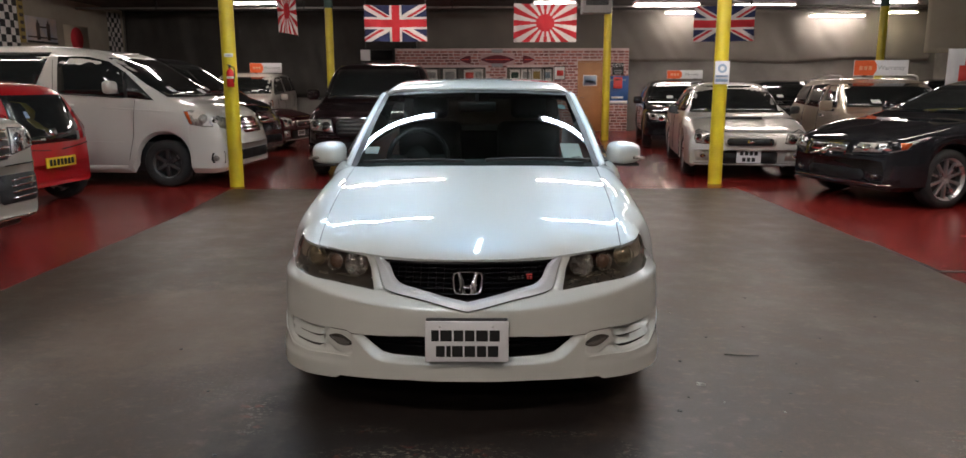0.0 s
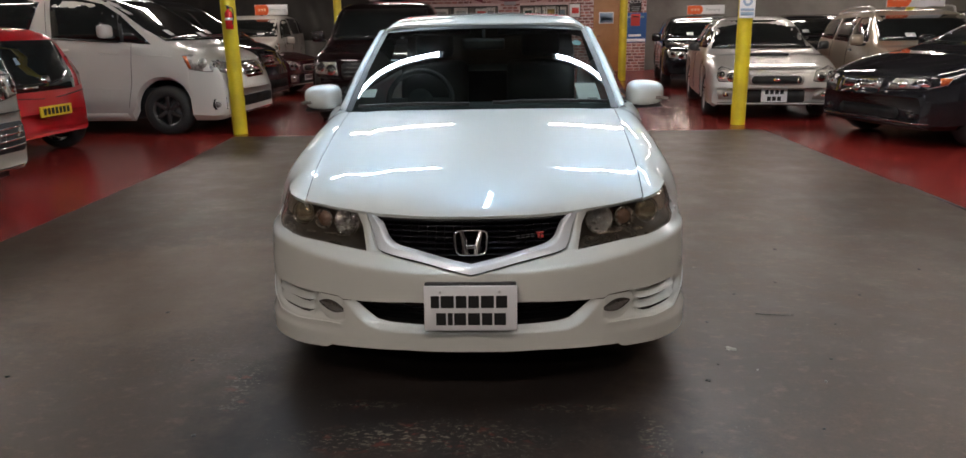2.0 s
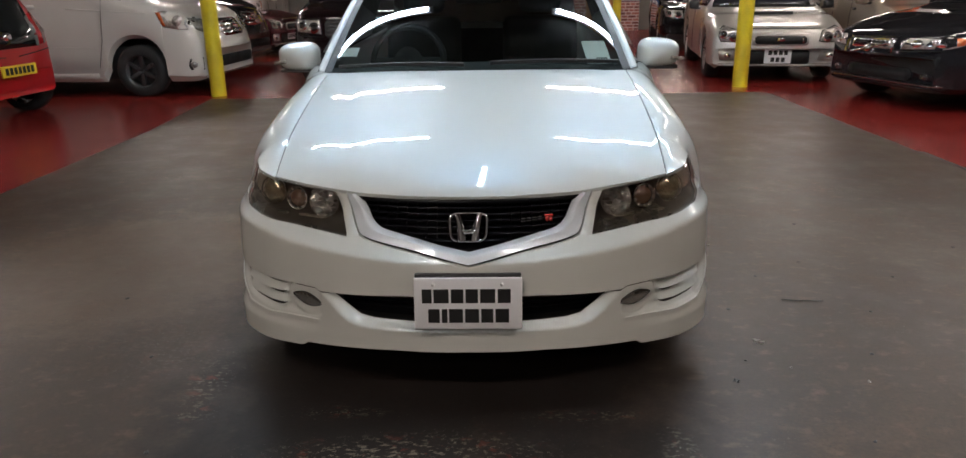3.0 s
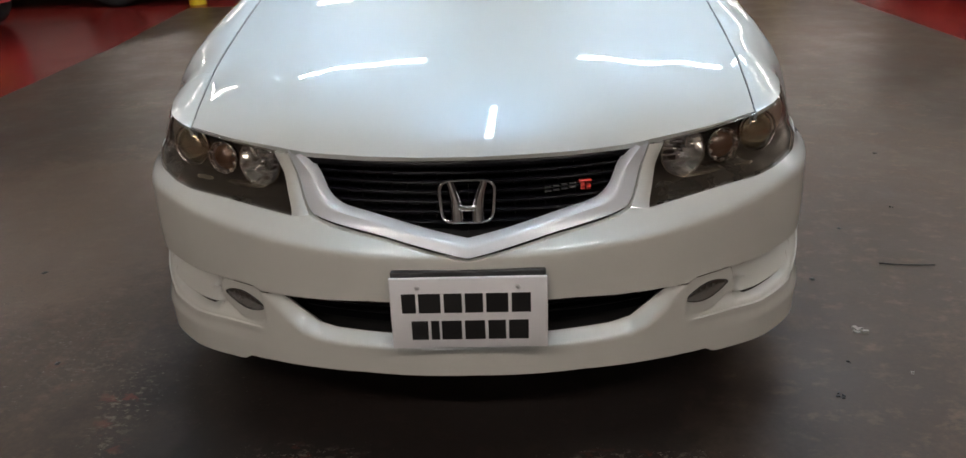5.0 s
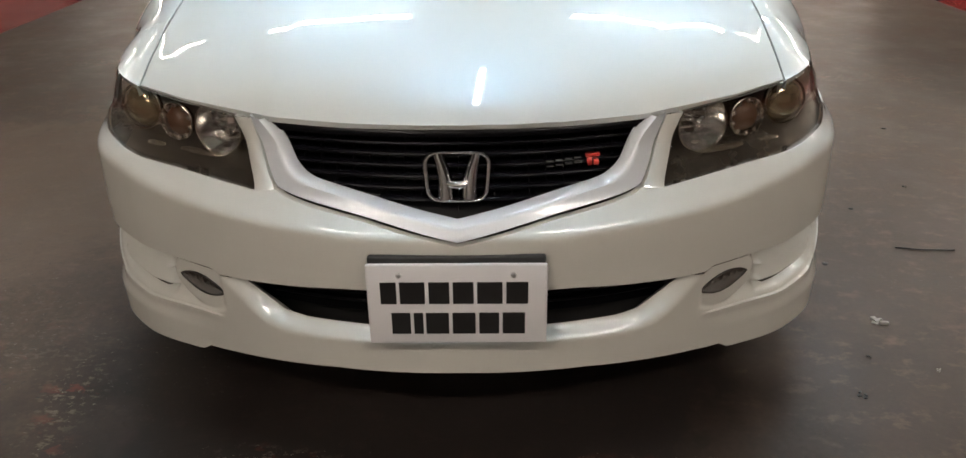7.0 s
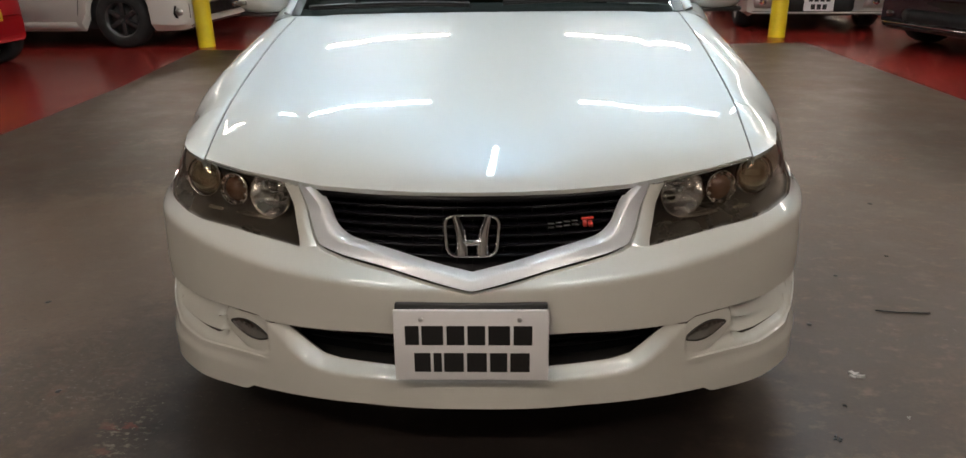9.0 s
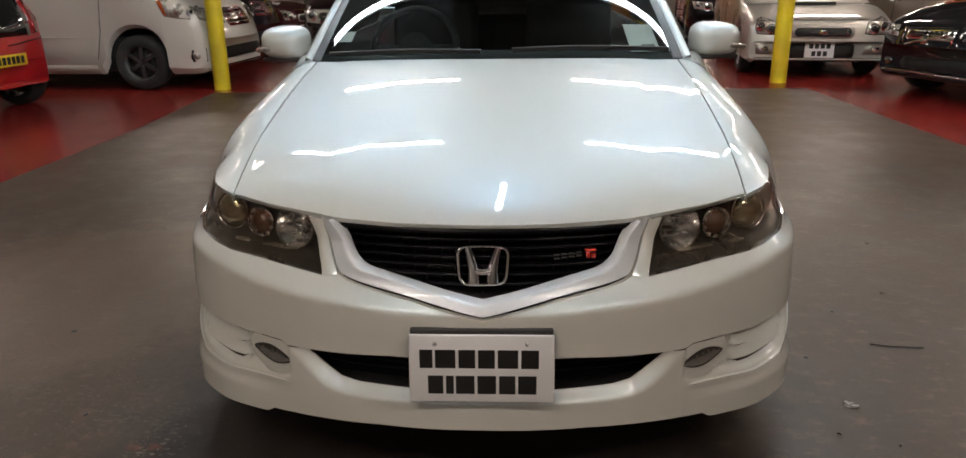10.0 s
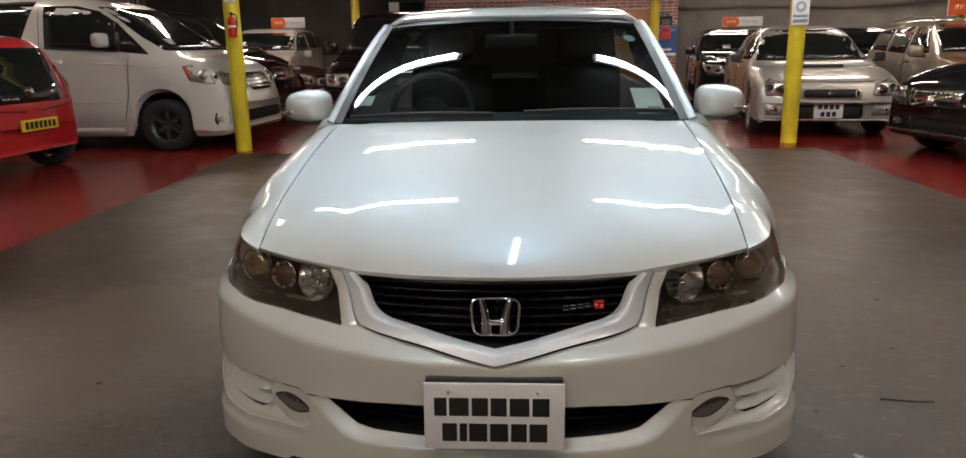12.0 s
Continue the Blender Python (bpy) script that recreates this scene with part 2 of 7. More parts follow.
M["curtain_dark"] = worn("dark_grey_cloth", (0.048, 0.043, 0.038), (0.026, 0.0235, 0.021), 0.9, 0.7, 120, 0.2)
M["sheet_beige"] = worn("beige_cloth", (0.42, 0.36, 0.28), (0.33, 0.28, 0.21), 0.9, 1.0, 140, 0.2)
M["gold_cloth"] = worn("gold_cloth", (0.40, 0.29, 0.08), (0.28, 0.2, 0.06), 0.7)
M["brown_ink"] = worn("brown_ink", (0.09, 0.06, 0.045), (0.05, 0.035, 0.03), 0.7)
M["sunset"] = worn("sunset_print", (0.55, 0.40, 0.30), (0.28, 0.30, 0.36), 0.6, 1.6, 40, 0.05)
M["poster_sky"] = worn("pale_blue_print", (0.35, 0.45, 0.55), (0.18, 0.26, 0.36), 0.5, 5, 60, 0.02)
M["banner_maroon"] = worn("maroon_banner", (0.16, 0.02, 0.03), (0.10, 0.012, 0.02), 0.7)
M["extinguisher"] = material("red_enamel", (0.55, 0.02, 0.02), 0.25, 0.0, 0.6)
M["notice_blue"] = material("notice_blue", (0.27, 0.36, 0.47), 0.4)
M["pale_orange"] = material("pale_orange_print", (0.85, 0.40, 0.22), 0.5)

# ---- mesh helpers ----
def mesh(name, verts, faces, mat, smooth=True, mats=None, indices=None):
    me = bpy.data.meshes.new(name)
    me.from_pydata([tuple(v) for v in verts], [], [tuple(f) for f in faces])
    for x in (mats or [mat]):
        me.materials.append(x)
    if indices is not None:
        me.polygons.foreach_set("material_index", indices)
    me.polygons.foreach_set("use_smooth", [smooth] * len(me.polygons))
    me.validate()
    me.update()
    return me


def part(name, bm, mat, parent, label="", smooth=True, sharp=None):
    """Links a bmesh (or a mesh) as one mesh object under a thing or a part."""
    if isinstance(bm, bpy.types.Mesh):
        me = bm
    else:
        me = bpy.data.meshes.new(name)
        bm.normal_update()
        bm.to_mesh(me)
        bm.free()
        me.materials.append(mat)
        me.polygons.foreach_set("use_smooth", [smooth] * len(me.polygons))
    if sharp is not None:
        me.set_sharp_from_angle(angle=radians(sharp))
    ob = new(name, me)
    ob.parent = parent
    if label:
        tagged(ob, label)
    return ob


def thing(name, label, category, group="", m=None):
    ob = new(name)
    ob.empty_display_size = 0.2
    if m is not None:
        ob.matrix_world = m
    return tagged(ob, label, category, group)


def box(bm, x0, x1, y0, y1, z0, z1, bevel=0.0, m=None):
    """A box added to bm, with rounded edges where bevel is given."""
    before = set(bm.verts)
    r = bmesh.ops.create_cube(bm, size=1)
    vs = r["verts"]
    for v in vs:
        v.co = Vector(((x0 + x1) / 2 + v.co.x * (x1 - x0), (y0 + y1) / 2 + v.co.y * (y1 - y0), (z0 + z1) / 2 + v.co.z * (z1 - z0)))
    if bevel > 0:
        es = {e for v in vs for e in v.link_edges}
        bmesh.ops.bevel(bm, geom=list(es), offset=bevel, segments=2, affect="EDGES", profile=0.5)
    if m is not None:
        for v in set(bm.verts) - before:
            v.co = m @ v.co
    return bm


def solid(x0, x1, y0, y1, z0, z1, bevel=0.0, m=None):
    return box(bmesh.new(), x0, x1, y0, y1, z0, z1, bevel, m)


def lathe(profile, steps=28, axis="x"):
    """A body turned from (along, radius) pairs about an axis."""
    bm = bmesh.new()
    rings = []
    for a, r in profile:
        ring = []
        for k in range(steps):
            t = 2 * math.pi * k / steps
            p = (a, r * math.cos(t), r * math.sin(t))
            if axis == "z":
                p = (p[1], p[2], p[0])
            elif axis == "y":
                p = (p[1], p[0], p[2])
            ring.append(bm.verts.new(p))
        rings.append(ring)
    for r0, r1 in zip(rings, rings[1:]):
        for k in range(steps):
            bm.faces.new((r0[k], r0[(k + 1) % steps], r1[(k + 1) % steps], r1[k]))
    for ring in (rings[0], rings[-1]):
        if profile[rings.index(ring)][1] > 1e-4:
            bm.faces.new(ring)
    bmesh.ops.recalc_face_normals(bm, faces=bm.faces)
    return bm


def tube_along(points, radius, sides=8):
    """A round bar along a line of points."""
    bm = bmesh.new()
    pts = [Vector(p) for p in points]
    rings = []
    for i, p in enumerate(pts):
        d = (pts[min(i + 1, len(pts) - 1)] - pts[max(i - 1, 0)]).normalized()
        a = d.orthogonal().normalized() if i == 0 else (a - d * a.dot(d)).normalized()
        b = d.cross(a)
        rings.append([bm.verts.new(p + radius * (math.cos(2 * math.pi * k / sides) * a + math.sin(2 * math.pi * k / sides) * b)) for k in range(sides)])
    for r0, r1 in zip(rings, rings[1:]):
        for k in range(sides):
            bm.faces.new((r0[k], r0[(k + 1) % sides], r1[(k + 1) % sides], r1[k]))
    bm.faces.new(rings[0][::-1])
    bm.faces.new(rings[-1])
    bmesh.ops.recalc_face_normals(bm, faces=bm.faces)
    return bm


def spline(points, n):
    """n + 1 points on a smooth (Catmull-Rom) line through the given ones, even in the parameter."""
    p = np.array(points, float)
    p = np.vstack([2 * p[0] - p[1], p, 2 * p[-1] - p[-2]])
    out = []
    for k in range(n + 1):
        s = k / n * (len(p) - 3)
        i = min(int(s), len(p) - 4)
        t = s - i
        a, b, c, d = p[i:i + 4]
        out.append(0.5 * (2 * b + (c - a) * t + (2 * a - 5 * b + 4 * c - d) * t * t + (3 * b - a - 3 * c + d) * t ** 3))
    return np.array(out)


def curve_at(points):
    """A smooth monotone-in-x function through (x, value) pairs."""
    q = spline(points, 24 * (len(points) - 1))
    return lambda x: float(np.interp(x, q[:, 0], q[:, 1]))


def grid_mesh(name, rows, mat, close=False, smooth=True):
    """Quads between rows of equally many points."""
    n = len(rows[0])
    verts = [p for r in rows for p in r]
    faces = []
    for i in range(len(rows) - 1):
        for j in range(n if close else n - 1):
            k = (j + 1) % n
            faces.append((i * n + j, i * n + k, (i + 1) * n + k, (i + 1) * n + j))
    return mesh(name, verts, faces, mat, smooth)


# ---- hall ----
WX0, WX1, WY0, WY1, CEIL = -11.2, 13.5, -7.0, 20.6, 3.62


def structure(name, bm, mat, label, parent=None, smooth=False):
    return tagged(part(name, bm, mat, parent, label, smooth), label, name.rstrip("_0123456789").replace("_", " "), kind="structure")


def build_hall():
    floor_ = structure("floor", solid(WX0, WX1, WY0, WY1, -0.2, 0.0), M["floor_red"], "glossy worn red painted concrete floor of the parking bays")
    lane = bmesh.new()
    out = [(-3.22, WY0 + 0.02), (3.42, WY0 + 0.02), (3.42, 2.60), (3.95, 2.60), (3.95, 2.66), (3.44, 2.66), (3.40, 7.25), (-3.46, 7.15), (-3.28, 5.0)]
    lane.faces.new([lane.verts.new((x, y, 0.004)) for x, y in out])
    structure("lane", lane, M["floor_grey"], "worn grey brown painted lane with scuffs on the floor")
    structure("wall_back", solid(WX0 - 0.2, WX1 + 0.2, WY1, WY1 + 0.2, 0, CEIL + 0.2), M["wall_grey"], "dull grey rendered back wall of the hall")
    structure("wall_front", solid(WX0 - 0.2, WX1 + 0.2, WY0 - 0.2, WY0, 0, CEIL + 0.2), M["wall_grey"], "plain grey wall closing the hall")
    structure("wall_left", solid(WX0 - 0.2, WX0, WY0, WY1, 0, CEIL + 0.2), M["wall_cream"], "cream painted side wall with stains")
    structure("wall_right", solid(WX1, WX1 + 0.2, WY0, WY1, 0, CEIL + 0.2), M["wall_grey"], "grey side wall of the hall")
    structure("ceiling", solid(WX0 - 0.2, WX1 + 0.2, WY0 - 0.2, WY1 + 0.2, CEIL, CEIL + 0.2), M["ceiling"], "dark soot-stained ceiling")


build_hall()


def pillar(x, y, r, top_green):
    base = thing("pillar", "round steel pillar in chipped yellow gloss paint on the floor", "pillar", "yellow pillars", pose(x, y, 0))
    part("shaft", lathe([(0, r * 1.02), (0.02, r), (CEIL - top_green, r), (CEIL - top_green + 0.001, r)], 28, "z"), M["yellow"], base, sharp=40)
    part("head", lathe([(CEIL - top_green, r * 1.12), (CEIL - 0.12, r * 1.12), (CEIL - 0.10, r * 1.9), (CEIL - 0.002, r * 1.9)], 24, "z"), M["green"], base, "dark green painted pillar head", sharp=40)
    return base


for px, py in ((-3.47, 7.47), (3.26, 7.80)):
    pillar(px, py, 0.095, 0.25)
for px, py in ((-4.0, 16.4), (2.95, 16.4), (9.75, 16.4)):
    pillar(px, py, 0.095, 0.35)


# ---- lights on the ceiling ----
def batten(x, y, length, turn=0.0, z=CEIL - 0.14, mat="tube", twin=True):
    """A fluorescent batten: a steel spine with end caps and one or two glowing tubes."""
    base = thing("fluorescent_batten", "lit fluorescent batten with white tubes under the ceiling", "ceiling light", "fluorescent battens", pose(x, y, z, 0, 0, turn))
    h, w = length / 2, 0.075 if twin else 0.035
    part("spine", solid(-h, h, -w, w, 0.028, 0.075, 0.012), M["enamel"], base, "white enamelled reflector")
    part("hanger", tube_along([(-h * 0.6, 0, 0.08), (-h * 0.6, 0, CEIL - z)], 0.008, 6), M["steel"], base)
    part("hanger", tube_along([(h * 0.6, 0, 0.08), (h * 0.6, 0, CEIL - z)], 0.008, 6), M["steel"], base)
    for dy in ((-0.042, 0.042) if twin else (0.0,)):
        part("tube", tube_along([(-h + 0.04, dy, 0), (h - 0.04, dy, 0)], 0.019, 10), M[mat], base)
        for s in (-1, 1):
            part("end_cap", solid(s * h - 0.02, s * h + 0.02, dy - 0.02, dy + 0.02, -0.02, 0.03, 0.004), M["plate_white"], base)
    return base


# ---- vehicles ----
from mathutils.bvhtree import BVHTree


def patch(tree, poly, view, lift=0.004, depth=0.02, cell=0.05, far=3.0):
    """A plate of the outline poly laid on a body: seen from the front or back (x, z), the side (y, z) or above (x, y)."""
    bm = bmesh.new()
    vs = [bm.verts.new((a, b, 0)) for a, b in poly]
    f = bm.faces.new(vs)
    f.normal_update()
    if f.normal.z < 0:
        f.normal_flip()
    xs, ys = [a for a, b in poly], [b for a, b in poly]
    for lo, hi, k in ((min(xs), max(xs), 0), (min(ys), max(ys), 1)):
        n = max(1, int((hi - lo) / cell))
        for i in range(1, n):
            co, no = [0, 0, 0], [0, 0, 0]
            co[k], no[k] = lo + (hi - lo) * i / n, 1
            bmesh.ops.bisect_plane(bm, geom=bm.verts[:] + bm.edges[:] + bm.faces[:], plane_co=co, plane_no=no)
    axis, sign = {"front": (1, -1), "back": (1, 1), "right": (0, 1), "left": (0, -1), "top": (2, 1)}[view]
    for v in bm.verts:
        a, b = v.co.x, v.co.y
        p = {0: Vector((sign * far * 3, a, b)), 1: Vector((a, sign * far * 3, b)), 2: Vector((a, b, far * 3))}[axis]
        d = Vector((0, 0, 0))
        d[axis] = -sign
        hit, normal, _, _ = tree.ray_cast(p, d)
        tries = 0
        while hit is None and tries < 40:
            tries += 1
            if axis == 2:
                p.x, p.y = p.x * 0.97, p.y
            else:
                p.z += 0.01 if p.z < 0.6 else -0.01
                if tries > 12:
                    p[1 - axis] *= 0.985
            hit, normal, _, _ = tree.ray_cast(p, d)
        v.co = hit if hit is not None else v.co
        v.co[axis] += sign * lift
    top = bm.faces[:]
    bmesh.ops.extrude_face_region(bm, geom=top)
    for v in {v for f in top for v in f.verts}:
        v.co[axis] -= sign * depth
    bmesh.ops.recalc_face_normals(bm, faces=bm.faces)
    return bm


def car_shell(spec):
    """The lofted painted body of a car: length along y, nose at 0 towards -y, with real wheel arches."""
    L, hw = spec["length"], spec["width"] / 2
    top, belt = curve_at(spec["top"]), curve_at(spec["belt"])
    wf, wr, rad = spec["front_axle"], spec["rear_axle"], spec["wheel"] + spec.get("arch", 0.055)
    ground = spec.get("sill", 0.22)
    nf, nb = spec.get("nose_round", 0.55), spec.get("tail_round", 0.5)
    tum, bow = spec.get("tumble", 0.26), spec.get("bow", 0.22)
    ys = sorted(set([0, 0.02, 0.05, 0.1, L, L - 0.02, L - 0.05, L - 0.1] + list(np.linspace(0.15, L - 0.15, 58)) + [w + s * rad * c for w in (wf, wr) for s in (-1, 1) for c in (1.0, 0.995, 0.97, 0.9, 0.75, 0.5, 0.25)] + [wf, wr]))
    rows = []
    for y in ys:
        f = min(1.0, y / nf)
        b = min(1.0, (L - y) / nb)
        nw = spec.get("nose_width", 0.86)
        w = hw * (nw + (1 - nw) * (1 - (1 - f) ** 2.4) ** 0.5) * (0.86 + 0.14 * (1 - (1 - b) ** 2.4) ** 0.5)
        zt, zb = top(y), belt(y)
        low = ground + 0.05 * (1 - min(1, y / 0.25)) ** 2 + spec.get("tail_rise", 0.10) * (1 - min(1, (L - y) / 0.4)) ** 2
        for a in (wf, wr):
            if abs(y - a) < rad:
                low = max(low, spec["wheel"] + math.sqrt(max(0, rad * rad - (y - a) ** 2)))
        zs = min(zb, zt - 0.04)
        pts = []
        lowband = [(0.90, 0.0), (0.985, 0.10), (1.0, 0.35), (0.998, 0.62), (0.990, 0.80), (0.978, 0.93)]
        for k, t in lowband:
            z = low + (zs - low) * t
            flare = 0.012 * math.exp(-(((y - wf) / 0.42) ** 2)) + 0.012 * math.exp(-(((y - wr) / 0.42) ** 2))
            pts.append((k * w + flare * (1 if t < 0.7 else 0.3), z))
        cabin = min(1.0, max(0.0, (zt - zb) / 0.3))
        n = 5.5 + (spec.get("boxy", 6.0) - 5.5) * cabin
        w0 = 0.968 * w
        for a in (0, 6, 14, 24, 34, 45, 56, 66, 76, 84, 90):
            c, s = max(0.0, math.cos(radians(a))) ** (2 / n), max(0.0, math.sin(radians(a))) ** (2 / n)
            pts.append((w0 * c * (1 - tum * cabin * s), zs + (zt - zs) * s))
        full = [(x, z) for x, z in pts] + [(-x, z) for x, z in pts[-2::-1]]
        row = []
        for x, z in full:
            d = bow * (abs(x) / hw) ** 2 * (1 - min(1, y / 1.2)) ** 2
            e = spec.get("tail_bow", 0.12) * (abs(x) / hw) ** 2 * (1 - min(1, (L - y) / 1.0)) ** 2
            row.append((x, y + d - e, z))
        rows.append(row)
    n = len(rows[0])
    verts = [p for r in rows for p in r]
    faces = [(i * n + j, i * n + j + 1, (i + 1) * n + j + 1, (i + 1) * n + j) for i in range(len(rows) - 1) for j in range(n - 1)]
    for i in (0, len(rows) - 1):
        for j in range(n // 2):
            faces.append((i * n + j, i * n + j + 1, i * n + n - 2 - j, i * n + n - 1 - j))
    return verts, faces


RIMS = {}


def rim_mesh(r, spokes, dark, wide=0.16):
    key = (round(r, 3), spokes, dark)
    if key in RIMS:
        return RIMS[key]
    bm = lathe([(-0.09, r), (-0.085, r * 0.97), (0.0, r * 0.88), (0.06, r * 0.88), (0.085, r * 0.97), (0.09, r)], 32)
    for f in [f for f in bm.faces if len(f.verts) > 4]:
        bm.faces.remove(f)
    hub = lathe([(0.03, 0.002), (0.055, 0.03), (0.055, 0.06), (0.02, 0.075)], 18)
    tmp = bpy.data.meshes.new("hub")
    hub.to_mesh(tmp)
    hub.free()
    bm.from_mesh(tmp)
    for k in range(spokes):
        turn = Matrix.Rotation(2 * math.pi * k / spokes, 4, "X")
        w = wide / max(3, spokes) * 1.9
        box(bm, 0.03, 0.07, -w * 0.5, w * 0.5, 0.04, r * 0.93, 0.006, turn)
    me = bpy.data.meshes.new("rim")
    bm.to_mesh(me)
    bm.free()
    me.materials.append(M["dark_alloy" if dark else "alloy"])
    me.polygons.foreach_set("use_smooth", [True] * len(me.polygons))
    me.set_sharp_from_angle(angle=radians(35))
    RIMS[key] = me
    return me


TYRES = {}


def wheel(parent, x, y, r, rim_r, spokes, dark):
    """A wheel: tyre with shoulders, alloy rim with spokes, dark brake disc behind them."""
    s = 1 if x > 0 else -1
    w = part("wheel", solid(-0.03, 0.0, -0.03, 0.03, -0.03, 0.03, 0.005), M["steel"], parent)
    w.matrix_basis = pose(x, y, r, 0, 0, 0 if s > 0 else 180)
    key = (round(r, 3), round(rim_r, 3))
    if key not in TYRES:
        bm = lathe([(-0.095, rim_r * 0.98), (-0.105, rim_r + 0.02), (-0.10, r - 0.03), (-0.075, r - 0.004), (0, r), (0.075, r - 0.004), (0.10, r - 0.03), (0.105, rim_r + 0.02), (0.095, rim_r * 0.98)], 40)
        for f in [f for f in bm.faces if len(f.verts) > 4]:
            bm.faces.remove(f)
        t = bpy.data.meshes.new("tyre")
        bm.to_mesh(t)
        bm.free()
        t.materials.append(M["tyre"])
        t.polygons.foreach_set("use_smooth", [True] * len(t.polygons))
        TYRES[key] = t
    part("tyre", TYRES[key], None, w)
    part("rim", rim_mesh(rim_r, spokes, dark), None, w)
    part("brake_disc", lathe([(-0.02, 0.01), (-0.02, rim_r * 0.84), (0.0, rim_r * 0.84), (0.0, 0.01)], 24), M["steel"], w)
    return w


def plate(parent, tree, x, z, w, h, view, mat, lines=1):
    """A number plate whose characters are plain bars."""
    out = -1 if view == "front" else 1
    ys = [tree.ray_cast(Vector((x + dx, out * 9, z + dz)), Vector((0, -out, 0)))[0] for dx in (-w / 2, 0, w / 2) for dz in (-h / 2, h / 2)]
    y = out * max(out * q.y for q in ys if q is not None)
    ob = part("number_plate", solid(-w / 2, w / 2, -0.006, 0.012, -h / 2, h / 2, 0.004), M[mat], parent, "number plate with dark bars")
    ob.matrix_basis = pose(x, y + out * 0.006, z, 0, 0, 0 if out < 0 else 180)
    for k in range(lines):
        n = 7 if lines == 1 else (4 if k == 0 else 3)
        ch = h * 0.62 / lines
        zz = 0 if lines == 1 else (0.24 - 0.48 * k) * h
        for i in range(n):
            cw = w * 0.86 / (7 if lines == 1 else 4.4)
            xx = (i - (n - 1) / 2) * cw
            part("bar", solid(xx - cw * 0.36, xx + cw * 0.36, -0.008, -0.005, zz - ch / 2, zz + ch / 2), M["ink"], ob, smooth=False)
    return ob


def mirror_poly(poly):
    return [(-a, b) for a, b in poly]


def rect(x0, x1, z0, z1, cut=0.0):
    if not cut:
        return [(x0, z0), (x1, z0), (x1, z1), (x0, z1)]
    return [(x0 + cut, z0), (x1 - cut, z0), (x1, z0 + cut), (x1, z1 - cut), (x1 - cut, z1), (x0 + cut, z1), (x0, z1 - cut), (x0, z0 + cut)]


def build_car(name, label, spec, m, paint_key, detail=True):
    """A parked car from its spec: shell, glass, lamps, grille, intakes, shut lines, mirrors, wheels, underbody."""
    car = thing(name, label, "car", "parked cars", m)
    verts, faces = car_shell(spec)
    me = mesh("body", verts, faces, M[paint_key])
    part("body", me, None, car, sharp=38)
    tree = BVHTree.FromPolygons(verts, faces)
    hw, L = spec["width"] / 2, spec["length"]
    part("underbody", solid(-hw * 0.80, hw * 0.80, 0.25, L - 0.3, 0.20, 0.62, 0.02), M["plastic"], car)
    wf, wr, wh = spec["front_axle"], spec["rear_axle"], spec["wheel"]
    for y in (wf, wr):
        for s in (-1, 1):
            wheel(car, s * (hw - spec.get("inset", 0.115)), y, wh, spec.get("rim", wh * 0.68), spec.get("spokes", 7), spec.get("dark_rim", False))
    both = lambda poly: (poly, mirror_poly(poly))
    for kind, poly, mat in spec.get("front", ()):
        for q in (both(poly) if kind.startswith("*") else (poly,)):
            if kind == "*headlight":
                headlamp(car, tree, q)
            else:
                part(kind.lstrip("*"), patch(tree, q, "front", 0.016 if kind.lstrip("*") in ("paper", "grille_mesh", "badge", "badge_bar", "headlight_cell", "intake_bar", "wiper", "fog_glass", "indicator") else 0.012, 0.035, 0.09), M[mat], car)
    for kind, poly, mat in spec.get("rear", ()):
        for q in (both(poly) if kind.startswith("*") else (poly,)):
            part(kind.lstrip("*"), patch(tree, q, "back", 0.012, 0.035, 0.09), M[mat], car)
    for kind, poly, mat in spec.get("side", ()):
        for v in ("left", "right"):
            part(kind, patch(tree, poly, v, 0.010 if kind in ("headlight_cell", "indicator", "fog_lamp", "door_pillar", "weather_strip") else 0.006, 0.02, 0.12), M[mat], car)
    for kind, poly, mat in spec.get("over", ()):
        part(kind, patch(tree, poly, "top", 0.006, 0.02, 0.12), M[mat], car)
    if "front_bars" in spec:
        x, z0, z1, n = spec["front_bars"]
        for k in range(n):
            z = z0 + (z1 - z0) * (k + 0.5) / n
            part("grille_bar", patch(tree, rect(-x, x, z - 0.012, z + 0.012), "front", 0.022, 0.02, 0.12), M[spec.get("bar_mat", "chrome")], car)
    mx, my, mz = spec["mirror"]
    for s in (-1, 1):
        g = bmesh.new()
        box(g, -0.10, 0.10, -0.06, 0.07, -0.085, 0.085, 0.045)
        mm = part("door_mirror", g, M[spec.get("mirror_paint", paint_key)], car)
        mm.matrix_basis = pose(s * mx, my, mz, 0, 0, s * 8) @ Matrix.Scale(spec.get("mirror_size", 1.0), 4)
        arm = part("mirror_arm", solid(-0.14, 0.0, -0.02, 0.03, -0.09, -0.05, 0.012), M["plastic"], mm)
        arm.matrix_basis = pose(0, 0, 0, 0, 0, 0 if s > 0 else 180)
    if "plate" in spec:
        x, z, w, h, view, mat, lines = spec["plate"]
        plate(car, tree, x, z, w, h, view, mat, lines)
    return car, tree


